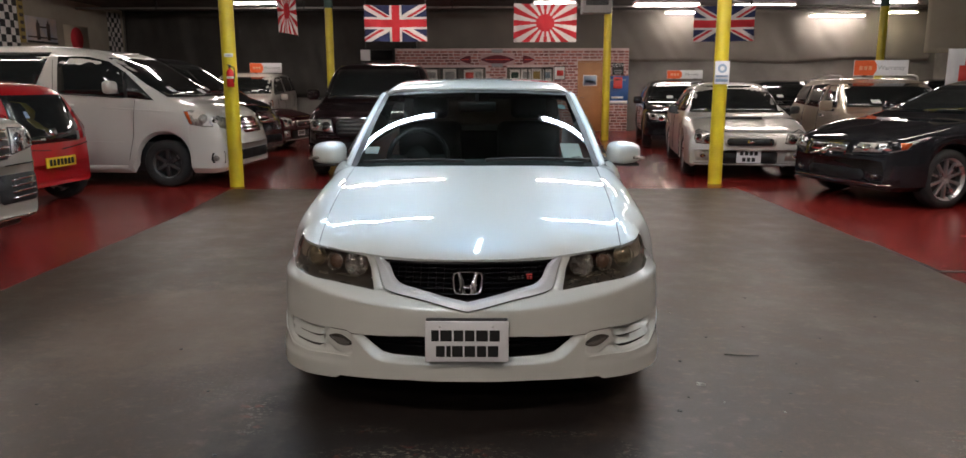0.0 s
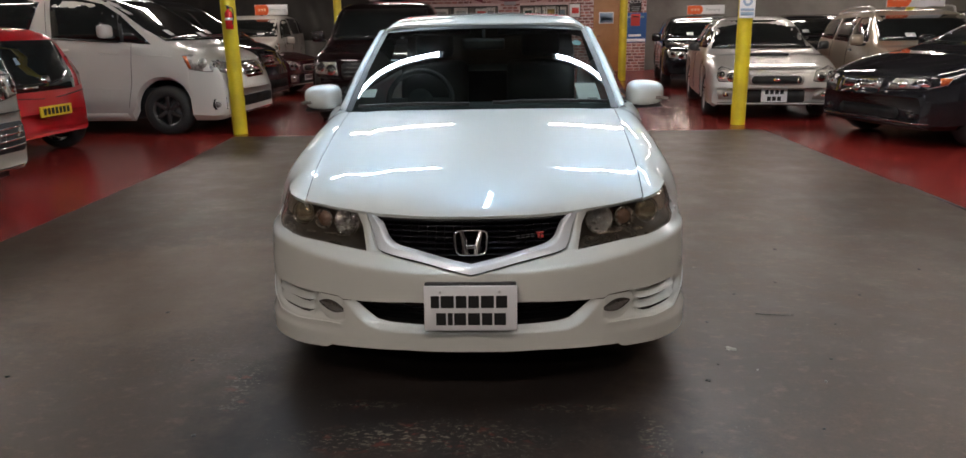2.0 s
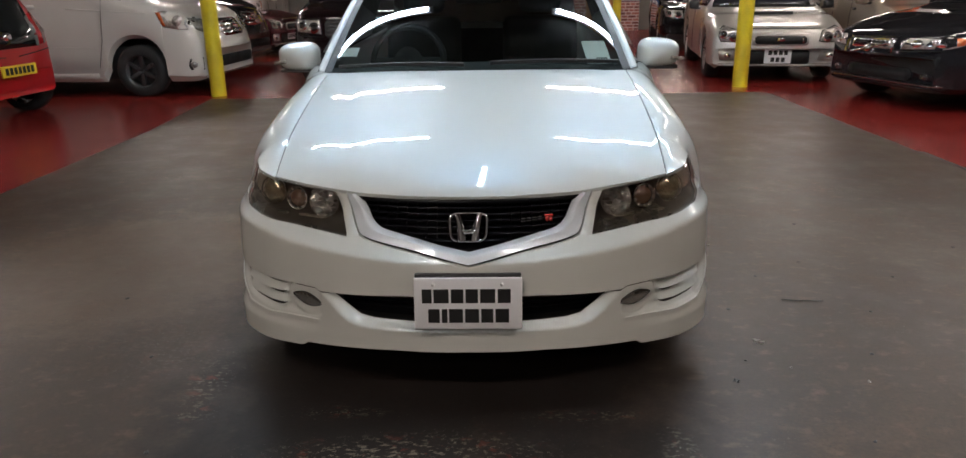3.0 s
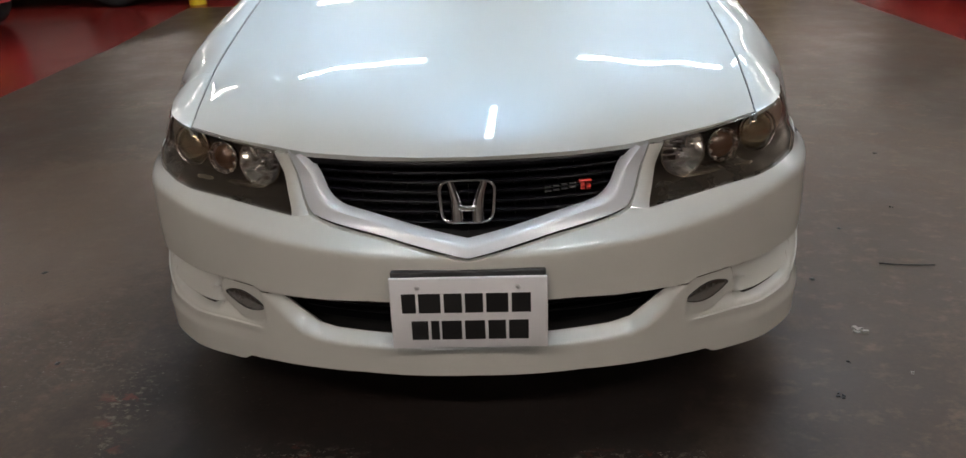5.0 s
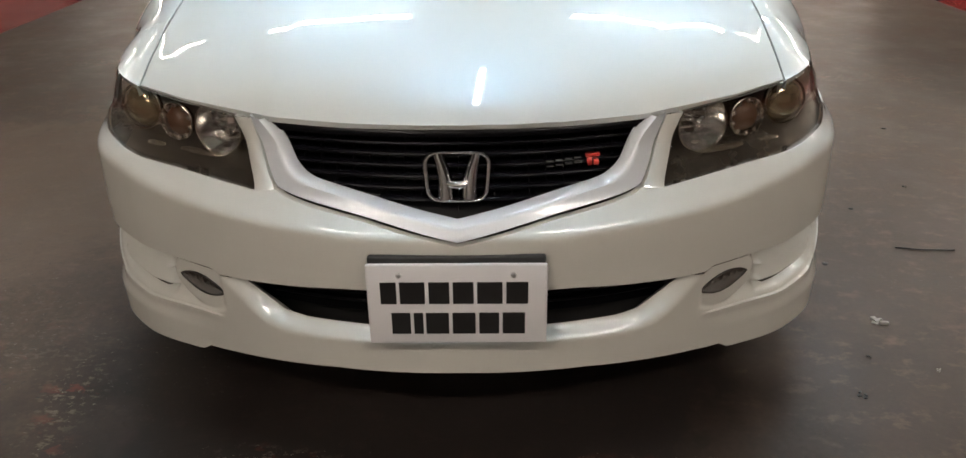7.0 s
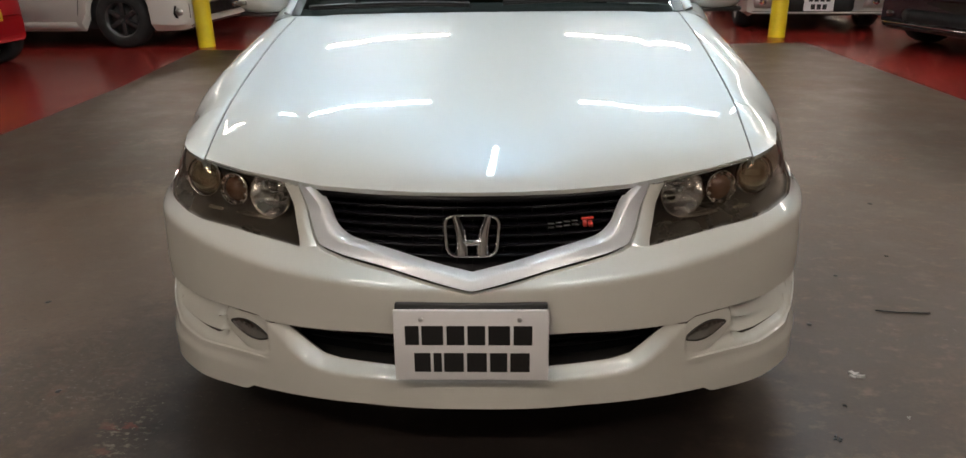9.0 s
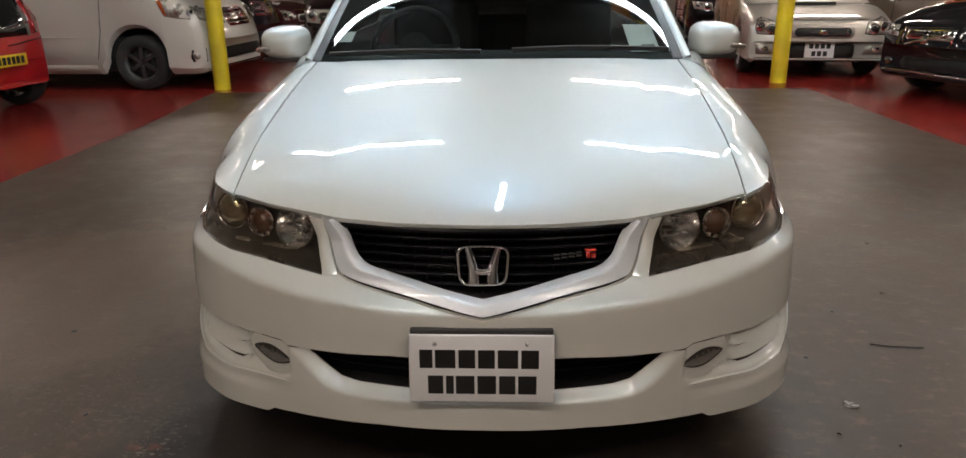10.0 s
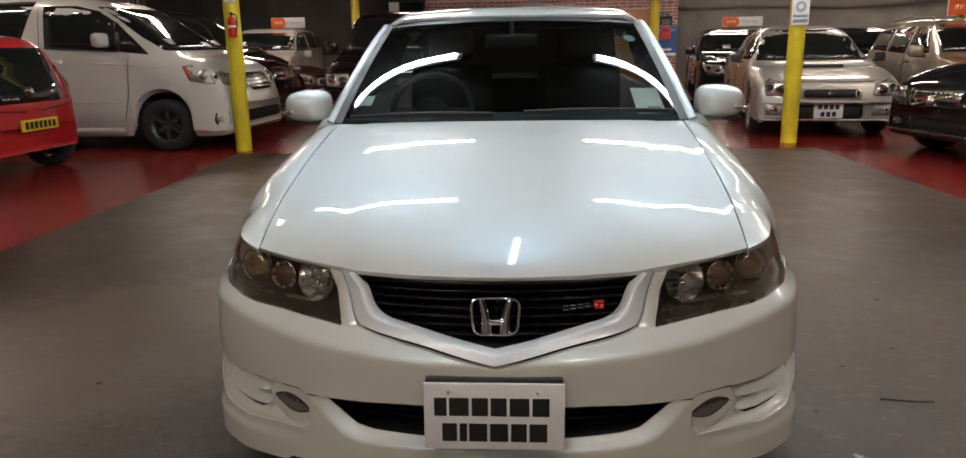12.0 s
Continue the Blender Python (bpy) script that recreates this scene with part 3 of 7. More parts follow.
def headlamp(car, tree, poly):
    """A lamp unit: dark surround, silvered housing, and two round reflectors behind its cover."""
    cx, cz = sum(p[0] for p in poly) / len(poly), sum(p[1] for p in poly) / len(poly)
    grow = [(cx + (x - cx) * 1.07, cz + (z - cz) * 1.12) for x, z in poly]
    lamp = part("headlight", patch(tree, grow, "front", 0.006, 0.02, 0.04), M["seam"], car)
    part("housing", patch(tree, poly, "front", 0.014, 0.02, 0.04), M["lamp_house"], lamp)
    wide, tall = max(p[0] for p in poly) - min(p[0] for p in poly), max(p[1] for p in poly) - min(p[1] for p in poly)
    r = min(0.40 * tall, 0.23 * wide)
    for k in (-1, 1):
        x = cx + k * 0.22 * wide
        z = cz + k * (1 if cx > 0 else -1) * 0.10 * tall
        circle = [(x + r * math.cos(t), z + r * math.sin(t)) for t in np.linspace(0, 2 * math.pi, 15)[:-1]]
        ring_ = part("reflector", patch(tree, circle, "front", 0.017, 0.02, 0.2), M["chrome"], lamp)
        inner = [(x + 0.62 * r * math.cos(t), z + 0.62 * r * math.sin(t)) for t in np.linspace(0, 2 * math.pi, 13)[:-1]]
        part("bulb_cover", patch(tree, inner, "front", 0.020, 0.02, 0.2), M["lamp_dark"], lamp)


def lane_line(x0, z0, x1, z1, w=0.0035):
    """A thin upright or level strip between two points, for shut lines."""
    d = Vector((x1 - x0, z1 - z0))
    n = Vector((-d.y, d.x)).normalized() * w
    return [(x0 - n.x, z0 - n.y), (x1 - n.x, z1 - n.y), (x1 + n.x, z1 + n.y), (x0 + n.x, z0 + n.y)]


def heading(nose_x, nose_y, toward):
    """The pose of a car whose nose is there and which faces the compass angle toward (degrees, 0 is -y, 90 is +x)."""
    return pose(nose_x, nose_y, 0, 0, 0, toward)


# white people carrier
def disc(y, z, ry, rz=None, n=14):
    rz = ry if rz is None else rz
    return [(y + ry * math.cos(2 * math.pi * k / n), z + rz * math.sin(2 * math.pi * k / n)) for k in range(n)]


MPV = dict(
    length=4.96, width=1.81, arch=0.085, wheel=0.325, rim=0.205, spokes=6, dark_rim=True, front_axle=0.97, rear_axle=3.90, sill=0.19, boxy=7.0, tumble=0.15, bow=0.20, nose_round=0.6,
    top=[(0, 0.58), (0.04, 0.70), (0.12, 0.86), (0.25, 1.01), (0.50, 1.11), (0.84, 1.21), (1.27, 1.50), (1.72, 1.78), (2.22, 1.90), (3.3, 1.94), (4.4, 1.88), (4.78, 1.72), (4.92, 1.0), (4.96, 0.7)],
    belt=[(0, 0.72), (0.2, 0.84), (0.5, 1.00), (0.92, 1.12), (1.42, 1.18), (2.6, 1.24), (4.96, 1.26)],
    front=[("*headlight_front", [(0.38, 0.76), (0.70, 0.79), (0.79, 0.82), (0.79, 0.97), (0.44, 0.92)], "lamp_lens"), ("*headlight_cell", disc(0.56, 0.86, 0.065, 0.05), "lamp_dark"),
           ("grille", rect(-0.34, 0.34, 0.72, 0.94, 0.05), "chrome"), ("intake", rect(-0.74, 0.74, 0.33, 0.47, 0.04), "mesh_black"), ("*fog_lamp", disc(0.66, 0.40, 0.045), "lamp_lens"), ("badge", disc(0.0, 0.84, 0.07, 0.05), "chrome"),
           ("windscreen", [(-0.80, 1.225), (0.80, 1.225), (0.68, 1.76), (-0.68, 1.76)], "dark_glass"), ("paper", rect(-0.55, -0.42, 1.30, 1.37), "paper"), ("paper", rect(0.30, 0.46, 1.27, 1.33), "paper"), ("*wiper", lane_line(0.05, 1.245, 0.60, 1.262, 0.006), "plastic"), ("lip", rect(-0.78, 0.78, 0.235, 0.262), "chrome")],
    front_bars=(0.31, 0.73, 0.93, 4),
    side=[("window", [(2.45, 1.28), (2.46, 1.78), (2.04, 1.775), (1.76, 1.71), (1.52, 1.56), (1.32, 1.38), (1.1, 1.185), (1.52, 1.225)], "dark_glass"), ("door_pillar", lane_line(1.48, 1.22, 1.54, 1.57, 0.022), "plastic"), ("weather_strip", lane_line(1.52, 1.222, 2.45, 1.278, 0.009), "plastic"),
          ("window", [(2.8, 1.29), (3.87, 1.31), (3.87, 1.81), (2.58, 1.81)], "dark_glass"), ("window", [(3.97, 1.31), (4.67, 1.33), (4.57, 1.76), (3.97, 1.80)], "dark_glass"), ("window_trim", lane_line(2.57, 1.825, 3.9, 1.825, 0.012), "plastic"),
          ("intake_corner", [(0.17, 0.335), (0.32, 0.335), (0.34, 0.385), (0.32, 0.47), (0.17, 0.49)], "mesh_black"), ("fog_lamp", disc(0.275, 0.40, 0.04), "lamp_lens"),
          ("headlight_corner", [(0.18, 0.81), (0.42, 0.83), (0.6, 0.86), (0.69, 1.04), (0.58, 1.055), (0.22, 1.0)], "lamp_house"), ("headlight_cell", disc(0.29, 0.91, 0.06, 0.065), "alloy"), ("headlight_cell", disc(0.43, 0.935, 0.055, 0.065), "lamp_lens"), ("headlight_cell", disc(0.29, 0.91, 0.028, 0.03), "lamp_dark"), ("indicator", [(0.565, 0.868), (0.60, 0.876), (0.68, 1.035), (0.63, 1.035)], "amber"),
          ("shut_line", lane_line(1.36, 1.19, 1.4, 0.70, 0.002), "seam"), ("shut_line", lane_line(1.4, 0.70, 1.52, 0.26, 0.002), "seam"), ("shut_line", lane_line(2.52, 0.26, 2.52, 1.30, 0.002), "seam"), ("shut_line", lane_line(2.52, 1.30, 2.53, 1.84, 0.002), "seam"), ("shut_line", lane_line(3.92, 0.8, 3.92, 1.2, 0.002), "seam"), ("crease", lane_line(1.54, 0.62, 3.42, 0.64, 0.004), "white"), ("crease", lane_line(0.82, 1.03, 1.82, 1.09, 0.005), "white"),
          ("door_handle", rect(2.22, 2.42, 1.09, 1.14, 0.015), "white"), ("door_handle", rect(2.62, 2.82, 1.10, 1.15, 0.015), "white"), ("side_sill", rect(1.4, 3.52, 0.20, 0.30, 0.02), "white")],
    mirror=(1.0, 1.62, 1.36))

HATCH = dict(
    tail_rise=0.02, length=3.47, width=1.62, wheel=0.285, rim=0.19, spokes=6, front_axle=0.72, rear_axle=3.06, sill=0.22, boxy=5.0, tumble=0.20, tail_bow=0.12, tail_round=0.4, inset=0.17,
    top=[(0, 0.5), (0.05, 0.68), (0.3, 0.85), (0.8, 0.98), (1.5, 1.40), (2.1, 1.46), (2.8, 1.43), (3.2, 1.34), (3.36, 1.0), (3.44, 0.85), (3.47, 0.5)],
    belt=[(0, 0.6), (0.8, 0.85), (2.0, 0.92), (3.47, 0.95)],
    rear=[("rear_window", [(-0.50, 0.74), (0.50, 0.74), (0.53, 0.95), (0.50, 1.28), (-0.50, 1.28), (-0.53, 0.95)], "dark_glass"), ("*tail_lamp", [(0.53, 0.75), (0.66, 0.76), (0.72, 0.90), (0.62, 1.10), (0.55, 1.06)], "tail"), ("wiper", lane_line(-0.02, 0.80, -0.34, 0.86, 0.008), "plastic"), ("*bumper_seam", lane_line(0.10, 0.655, 0.72, 0.70, 0.004), "seam"),
          ("badge", rect(-0.06, 0.06, 0.82, 0.90, 0.02), "chrome"), ("badge_bar", rect(0.16, 0.36, 0.77, 0.80), "chrome"), ("sticker", rect(0.16, 0.30, 1.03, 1.10), "poster_sky")],
    side=[("tail_lamp", [(3.08, 0.80), (3.36, 0.80), (3.34, 1.00), (3.24, 1.10), (3.14, 1.04)], "tail"), ("window", [(1.2, 0.98), (1.9, 0.96), (1.9, 1.34), (1.55, 1.34)], "dark_glass"), ("window", [(1.98, 0.96), (2.8, 0.98), (2.7, 1.34), (1.98, 1.36)], "dark_glass"), ("shut_line", lane_line(1.94, 0.3, 1.94, 0.94), "seam")],
    front=[("*headlight", [(0.42, 0.58), (0.70, 0.66), (0.72, 0.8), (0.5, 0.72)], "lamp_lens"), ("windscreen", [(-0.62, 0.98), (0.62, 0.98), (0.54, 1.36), (-0.54, 1.36)], "dark_glass")],
    plate=(-0.05, 0.515, 0.52, 0.115, "back", "plate_yellow", 1), mirror=(0.88, 1.05, 0.98))

SUV = dict(
    length=4.95, width=1.95, wheel=0.39, rim=0.25, spokes=6, front_axle=0.92, rear_axle=3.77, sill=0.36, boxy=6.5, tumble=0.17, bow=0.16, nose_round=0.5,
    top=[(0, 0.75), (0.03, 1.0), (0.15, 1.12), (0.9, 1.20), (1.35, 1.26), (1.95, 1.74), (2.4, 1.85), (3.6, 1.87), (4.6, 1.80), (4.85, 1.2), (4.95, 0.8)],
    belt=[(0, 0.92), (0.8, 1.08), (2.0, 1.17), (4.95, 1.20)],
    front=[("*headlight", [(0.46, 0.84), (0.88, 0.88), (0.92, 1.02), (0.50, 1.04)], "lamp_lens"), ("*indicator", [(0.84, 0.90), (0.90, 0.92), (0.92, 1.01), (0.86, 1.02)], "amber"), ("grille", rect(-0.42, 0.42, 0.80, 1.06, 0.05), "plastic"),
           ("intake", rect(-0.55, 0.55, 0.44, 0.64, 0.05), "mesh_black"), ("*fog_lamp", rect(0.66, 0.80, 0.54, 0.64, 0.03), "lamp_lens"), ("windscreen", [(-0.78, 1.28), (0.78, 1.28), (0.67, 1.74), (-0.67, 1.74)], "dark_glass")],
    front_bars=(0.42, 0.80, 1.06, 4),
    side=[("window", [(1.65, 1.24), (2.55, 1.22), (2.55, 1.66), (2.05, 1.66)], "dark_glass"), ("window", [(2.65, 1.22), (3.55, 1.22), (3.55, 1.68), (2.65, 1.68)], "dark_glass"), ("window", [(3.65, 1.24), (4.6, 1.26), (4.5, 1.66), (3.65, 1.68)], "dark_glass"),
          ("shut_line", lane_line(2.60, 0.42, 2.60, 1.2), "seam"), ("shut_line", lane_line(1.55, 0.42, 1.6, 1.2), "seam")],
    mirror=(1.08, 1.75, 1.32))

LOW_SUV = {**SUV, **dict(
    sill=0.30, top=[(0, 0.62), (0.03, 0.84), (0.15, 0.96), (0.9, 1.08), (1.30, 1.15), (1.95, 1.63), (2.4, 1.76), (3.6, 1.79), (4.6, 1.72), (4.85, 1.1), (4.95, 0.7)],
    belt=[(0, 0.80), (0.8, 0.98), (2.0, 1.08), (4.95, 1.11)], bar_mat="steel",
    front=[("*headlight", [(0.55, 0.70), (0.88, 0.735), (0.92, 0.88), (0.58, 0.885)], "lamp_lens"), ("grille", rect(-0.50, 0.50, 0.64, 0.89, 0.05), "plastic"),
           ("intake", rect(-0.55, 0.55, 0.36, 0.54, 0.05), "mesh_black"), ("*fog_lamp", disc(0.72, 0.47, 0.05), "lamp_lens"), ("*bumper_seam", lane_line(0.52, 0.66, 0.93, 0.68, 0.004), "seam"), ("windscreen", [(-0.80, 1.175), (0.80, 1.175), (0.68, 1.65), (-0.68, 1.65)], "dark_glass")],
    front_bars=(0.47, 0.66, 0.88, 4),
    side=[(k, [(y, z - 0.09) for y, z in q], m) for k, q, m in SUV["side"]], mirror=(1.08, 1.70, 1.23))}

SALOON = dict(
    length=4.42, width=1.74, wheel=0.315, rim=0.22, spokes=7, front_axle=0.88, rear_axle=3.41, sill=0.18, boxy=5.0, tumble=0.30, bow=0.14, mirror_size=0.72, nose_width=0.95, nose_round=0.42,
    top=[(0, 0.46), (0.03, 0.66), (0.15, 0.745), (0.7, 0.865), (1.28, 0.935), (1.95, 1.36), (2.5, 1.43), (3.1, 1.40), (3.75, 1.08), (4.3, 1.04), (4.42, 0.7)],
    belt=[(0, 0.62), (0.8, 0.80), (2.0, 0.91), (4.42, 0.95)],
    front=[("*headlight", [(0.49, 0.56), (0.56, 0.545), (0.74, 0.55), (0.77, 0.61), (0.755, 0.70), (0.70, 0.735), (0.52, 0.68)], "lamp_lens"), ("grille", [(-0.36, 0.535), (-0.32, 0.50), (0.32, 0.50), (0.36, 0.535), (0.355, 0.61), (0.32, 0.64), (-0.32, 0.64), (-0.355, 0.61)], "silver"), ("grille_mesh", rect(-0.325, 0.325, 0.517, 0.622, 0.03), "mesh_black"), ("badge", disc(0.0, 0.575, 0.055, 0.026), "chrome"), ("*badge_bar", lane_line(0.285, 0.525, 0.285, 0.615, 0.008), "chrome"),
           ("intake", rect(-0.40, 0.40, 0.255, 0.43, 0.025), "mesh_black"), ("*fog_bezel", [(0.50, 0.30), (0.74, 0.30), (0.77, 0.44), (0.54, 0.44)], "grey_silver"), ("*fog_lamp", disc(0.645, 0.365, 0.062, 0.058), "lamp_house"), ("*fog_glass", disc(0.645, 0.365, 0.040, 0.036), "chrome"), ("lip", rect(-0.80, 0.80, 0.215, 0.250, 0.01), "silver"), ("lip_gap", rect(-0.76, 0.76, 0.252, 0.258), "seam"), ("bonnet_seam", lane_line(-0.50, 0.712, 0.50, 0.712, 0.003), "seam"),
           ("windscreen", [(-0.73, 0.95), (0.73, 0.95), (0.55, 1.365), (-0.55, 1.365)], "dark_glass"), ("*wiper", lane_line(0.04, 0.965, 0.58, 0.972, 0.006), "plastic")],
    side=[("window", [(1.55, 0.96), (2.35, 0.96), (2.35, 1.30), (2.05, 1.32)], "dark_glass"), ("window", [(2.43, 0.96), (3.35, 0.99), (3.0, 1.28), (2.43, 1.32)], "dark_glass"), ("shut_line", lane_line(2.39, 0.3, 2.39, 0.95), "seam"), ("shut_line", lane_line(1.4, 0.35, 1.42, 0.9), "seam"), ("door_handle", rect(2.15, 2.33, 0.83, 0.87, 0.012), "silver"), ("side_sill", rect(1.3, 3.0, 0.19, 0.25, 0.01), "silver")], mirror_paint="plastic",
    plate=(0.0, 0.355, 0.34, 0.19, "front", "plate_white", 2), mirror=(0.96, 1.62, 0.98))

EXEC = dict(
    length=4.85, width=1.86, wheel=0.335, rim=0.245, spokes=10, front_axle=0.92, rear_axle=3.86, sill=0.20, boxy=5.0, tumble=0.24, bow=0.30, nose_round=0.85, nose_width=0.8,
    top=[(0, 0.55), (0.03, 0.70), (0.14, 0.78), (0.5, 0.86), (0.95, 0.94), (1.45, 1.03), (2.2, 1.38), (2.8, 1.47), (3.4, 1.44), (4.1, 1.10), (4.7, 1.05), (4.85, 0.7)],
    belt=[(0, 0.64), (0.8, 0.86), (2.0, 0.97), (4.85, 1.0)],
    front=[("*headlight_front", [(0.40, 0.625), (0.70, 0.64), (0.72, 0.735), (0.45, 0.735)], "lamp_house"), ("*headlight_cell", disc(0.54, 0.685, 0.045, 0.04), "chrome"), ("grille", [(-0.25, 0.52), (0.25, 0.52), (0.305, 0.58), (0.32, 0.725), (-0.32, 0.725), (-0.305, 0.58)], "chrome"), ("grille_mesh", [(-0.235, 0.537), (0.235, 0.537), (0.283, 0.59), (0.295, 0.708), (-0.295, 0.708), (-0.283, 0.59)], "mesh_black"), ("badge_bar", lane_line(-0.25, 0.56, 0.25, 0.675, 0.010), "chrome"), ("badge", disc(0.0, 0.617, 0.045, 0.04), "chrome"),
           ("intake", rect(-0.45, 0.45, 0.30, 0.42, 0.04), "mesh_black"), ("*fog_lamp", disc(0.62, 0.36, 0.05, 0.035), "lamp_dark"), ("lip", rect(-0.80, 0.80, 0.268, 0.280), "chrome"), ("*bumper_seam", lane_line(0.32, 0.60, 0.78, 0.62, 0.003), "seam"),
           ("windscreen", [(-0.74, 1.045), (0.74, 1.045), (0.58, 1.39), (-0.58, 1.39)], "dark_glass")]
    + [("*intake_bar", lane_line(0.03 + 0.055 * k, 0.545, 0.03 + 0.055 * k, 0.70, 0.005), "alloy") for k in range(5)],
    side=[("window", [(1.75, 1.04), (2.6, 1.02), (2.6, 1.34), (2.3, 1.36)], "dark_glass"), ("window", [(2.68, 1.02), (3.7, 1.05), (3.3, 1.32), (2.68, 1.36)], "dark_glass"), ("headlight_corner", [(0.12, 0.635), (0.22, 0.635), (0.38, 0.675), (0.44, 0.745), (0.30, 0.752), (0.12, 0.73)], "lamp_house"), ("indicator", [(0.32, 0.668), (0.375, 0.682), (0.43, 0.742), (0.335, 0.742)], "amber"), ("headlight_cell", disc(0.21, 0.69, 0.035), "chrome"), ("shut_line", lane_line(1.55, 0.3, 1.60, 0.98), "seam"), ("shut_line", lane_line(0.62, 0.82, 0.66, 0.66), "seam"), ("crease", lane_line(0.7, 0.80, 2.6, 0.90, 0.004), "black_paint")],
    mirror=(1.02, 1.85, 1.06))

WAGON = dict(
    length=4.7, width=1.84, wheel=0.335, rim=0.225, spokes=6, front_axle=0.92, rear_axle=3.68, sill=0.27, boxy=6.5, tumble=0.19, bow=0.18,
    top=[(0, 0.55), (0.03, 0.76), (0.15, 0.84), (0.8, 0.94), (1.3, 1.02), (2.0, 1.40), (2.5, 1.49), (3.5, 1.50), (4.3, 1.43), (4.6, 1.0), (4.7, 0.7)],
    belt=[(0, 0.70), (0.8, 0.86), (2.0, 0.95), (4.7, 0.99)],
    front=[("*headlight", [(0.46, 0.62), (0.80, 0.66), (0.85, 0.79), (0.50, 0.77)], "lamp_lens"), ("grille", rect(-0.34, 0.34, 0.58, 0.75, 0.05), "chrome"), ("grille_mesh", rect(-0.31, 0.31, 0.605, 0.73, 0.04), "mesh_black"), ("intake", rect(-0.5, 0.5, 0.35, 0.48, 0.04), "mesh_black"), ("windscreen", [(-0.76, 1.03), (0.76, 1.03), (0.64, 1.40), (-0.64, 1.40)], "dark_glass"), ("paper", rect(-0.36, -0.22, 1.06, 1.14), "paper")],
    side=[("window", [(1.60, 1.01), (2.42, 0.99), (2.42, 1.37), (2.08, 1.38)], "dark_glass"), ("window", [(2.50, 0.99), (3.35, 1.01), (3.35, 1.37), (2.50, 1.39)], "dark_glass"), ("window", [(3.43, 1.01), (4.3, 1.04), (4.15, 1.34), (3.43, 1.37)], "dark_glass"), ("shut_line", lane_line(2.46, 0.35, 2.46, 0.98), "seam"), ("shut_line", lane_line(3.39, 0.5, 3.39, 0.99), "seam"), ("cladding", rect(1.35, 3.2, 0.30, 0.42, 0.02), "plastic"), ("door_handle", rect(2.2, 2.38, 0.85, 0.89, 0.012), "plastic")],
    mirror=(1.0, 1.66, 1.04))


def variant(base, **changes):
    return {**base, **changes}


CARS = []


def park(name, label, spec, m, colour):
    car, tree = build_car(name, label, spec, m, colour)
    CARS.append(car)
    return car, tree


LOW_MPV = variant(MPV, top=[(y, z if z < 1.0 else 1.0 + (z - 1.0) * 0.80) for y, z in MPV["top"]], belt=[(y, z * 0.95) for y, z in MPV["belt"]],
                  front=[(k, [(x, z if z < 1.0 else 1.0 + (z - 1.0) * 0.80) for x, z in q], m) for k, q, m in MPV["front"]], side=[(k, [(x, z if z < 0.9 else 0.9 + (z - 0.9) * 0.80) for x, z in q], m) for k, q, m in MPV["side"]], mirror=(1.0, 1.72, 1.08))

park("people_carrier", "white people carrier with dark windows parked on the red floor", MPV, heading(-3.38, 8.226, 87), "white")
park("hatchback", "small red hatchback with a yellow plate parked rear out", HATCH, heading(-8.39, 6.05, -95), "red")
park("four_by_four", "silver four by four with a chrome grille, nose to the lane", variant(SUV, sill=0.24, front=SUV["front"] + [("*side_intake", rect(0.36, 0.84, 0.42, 0.66, 0.04), "mesh_black"), ("lip", rect(-0.93, 0.93, 0.295, 0.312), "chrome"), ("*bumper_seam", lane_line(0.46, 0.735, 0.95, 0.74, 0.004), "seam")]
     + [("*intake_bar", lane_line(0.52, 0.46 + 0.05 * k, 0.82, 0.47 + 0.05 * k, 0.006), "chrome") for k in range(4)]), heading(-3.80, 2.74, 88), "grey_silver")
park("people_carrier", "black people carrier parked beside the white one", variant(MPV, length=4.7), heading(-3.95, 11.0, 84), "black_paint")
park("saloon_car", "dark maroon saloon in the row of parked cars", variant(SALOON, plate=(0, .37, .34, .12, "front", "plate_white", 1)), heading(-4.0, 13.6, 78), "maroon")
park("people_carrier", "white people carrier with a sign board on its roof", LOW_MPV, heading(-6.3, 15.6, 6), "white")
park("four_by_four", "very dark maroon four by four facing the lane", LOW_SUV, heading(-1.72, 8.25, 4), "dark_maroon")
sports, tree = park("saloon_car", "silver sports saloon with a bonnet scoop parked behind a pillar", SALOON, heading(3.80, 7.97, -8), "silver")
add = [[(x * w, y, z + h * (1 - (x / 1.02) ** 6)) for x in np.linspace(-1, 1, 15)] for y, z, w, h in ((0.70, 0.860, 0.30, 0.050), (0.74, 0.868, 0.31, 0.062), (0.95, 0.893, 0.29, 0.052), (1.18, 0.918, 0.22, 0.010))]
part("bonnet_scoop", grid_mesh("bonnet_scoop", add, M["silver"]), None, sports)
part("scoop_mouth", solid(-0.27, 0.27, 0.692, 0.71, 0.864, 0.906, 0.006), M["ink"], sports)
park("saloon_car", "black executive saloon with chrome grille, nose to the lane", EXEC, heading(4.05, 6.15, -74), "black_paint")
estate, tree = park("estate_car", "bronze gold estate car with roof rails and a sign board", WAGON, heading(6.35, 7.95, -8), "gold")
for s in (-1, 1):
    rail = part("roof_rail", tube_along(spline([(s * 0.60, 2.25, 1.44), (s * 0.60, 2.4, 1.53), (s * 0.60, 3.3, 1.545), (s * 0.60, 4.1, 1.50), (s * 0.60, 4.25, 1.43)], 16), 0.018, 8), M["silver"], estate)
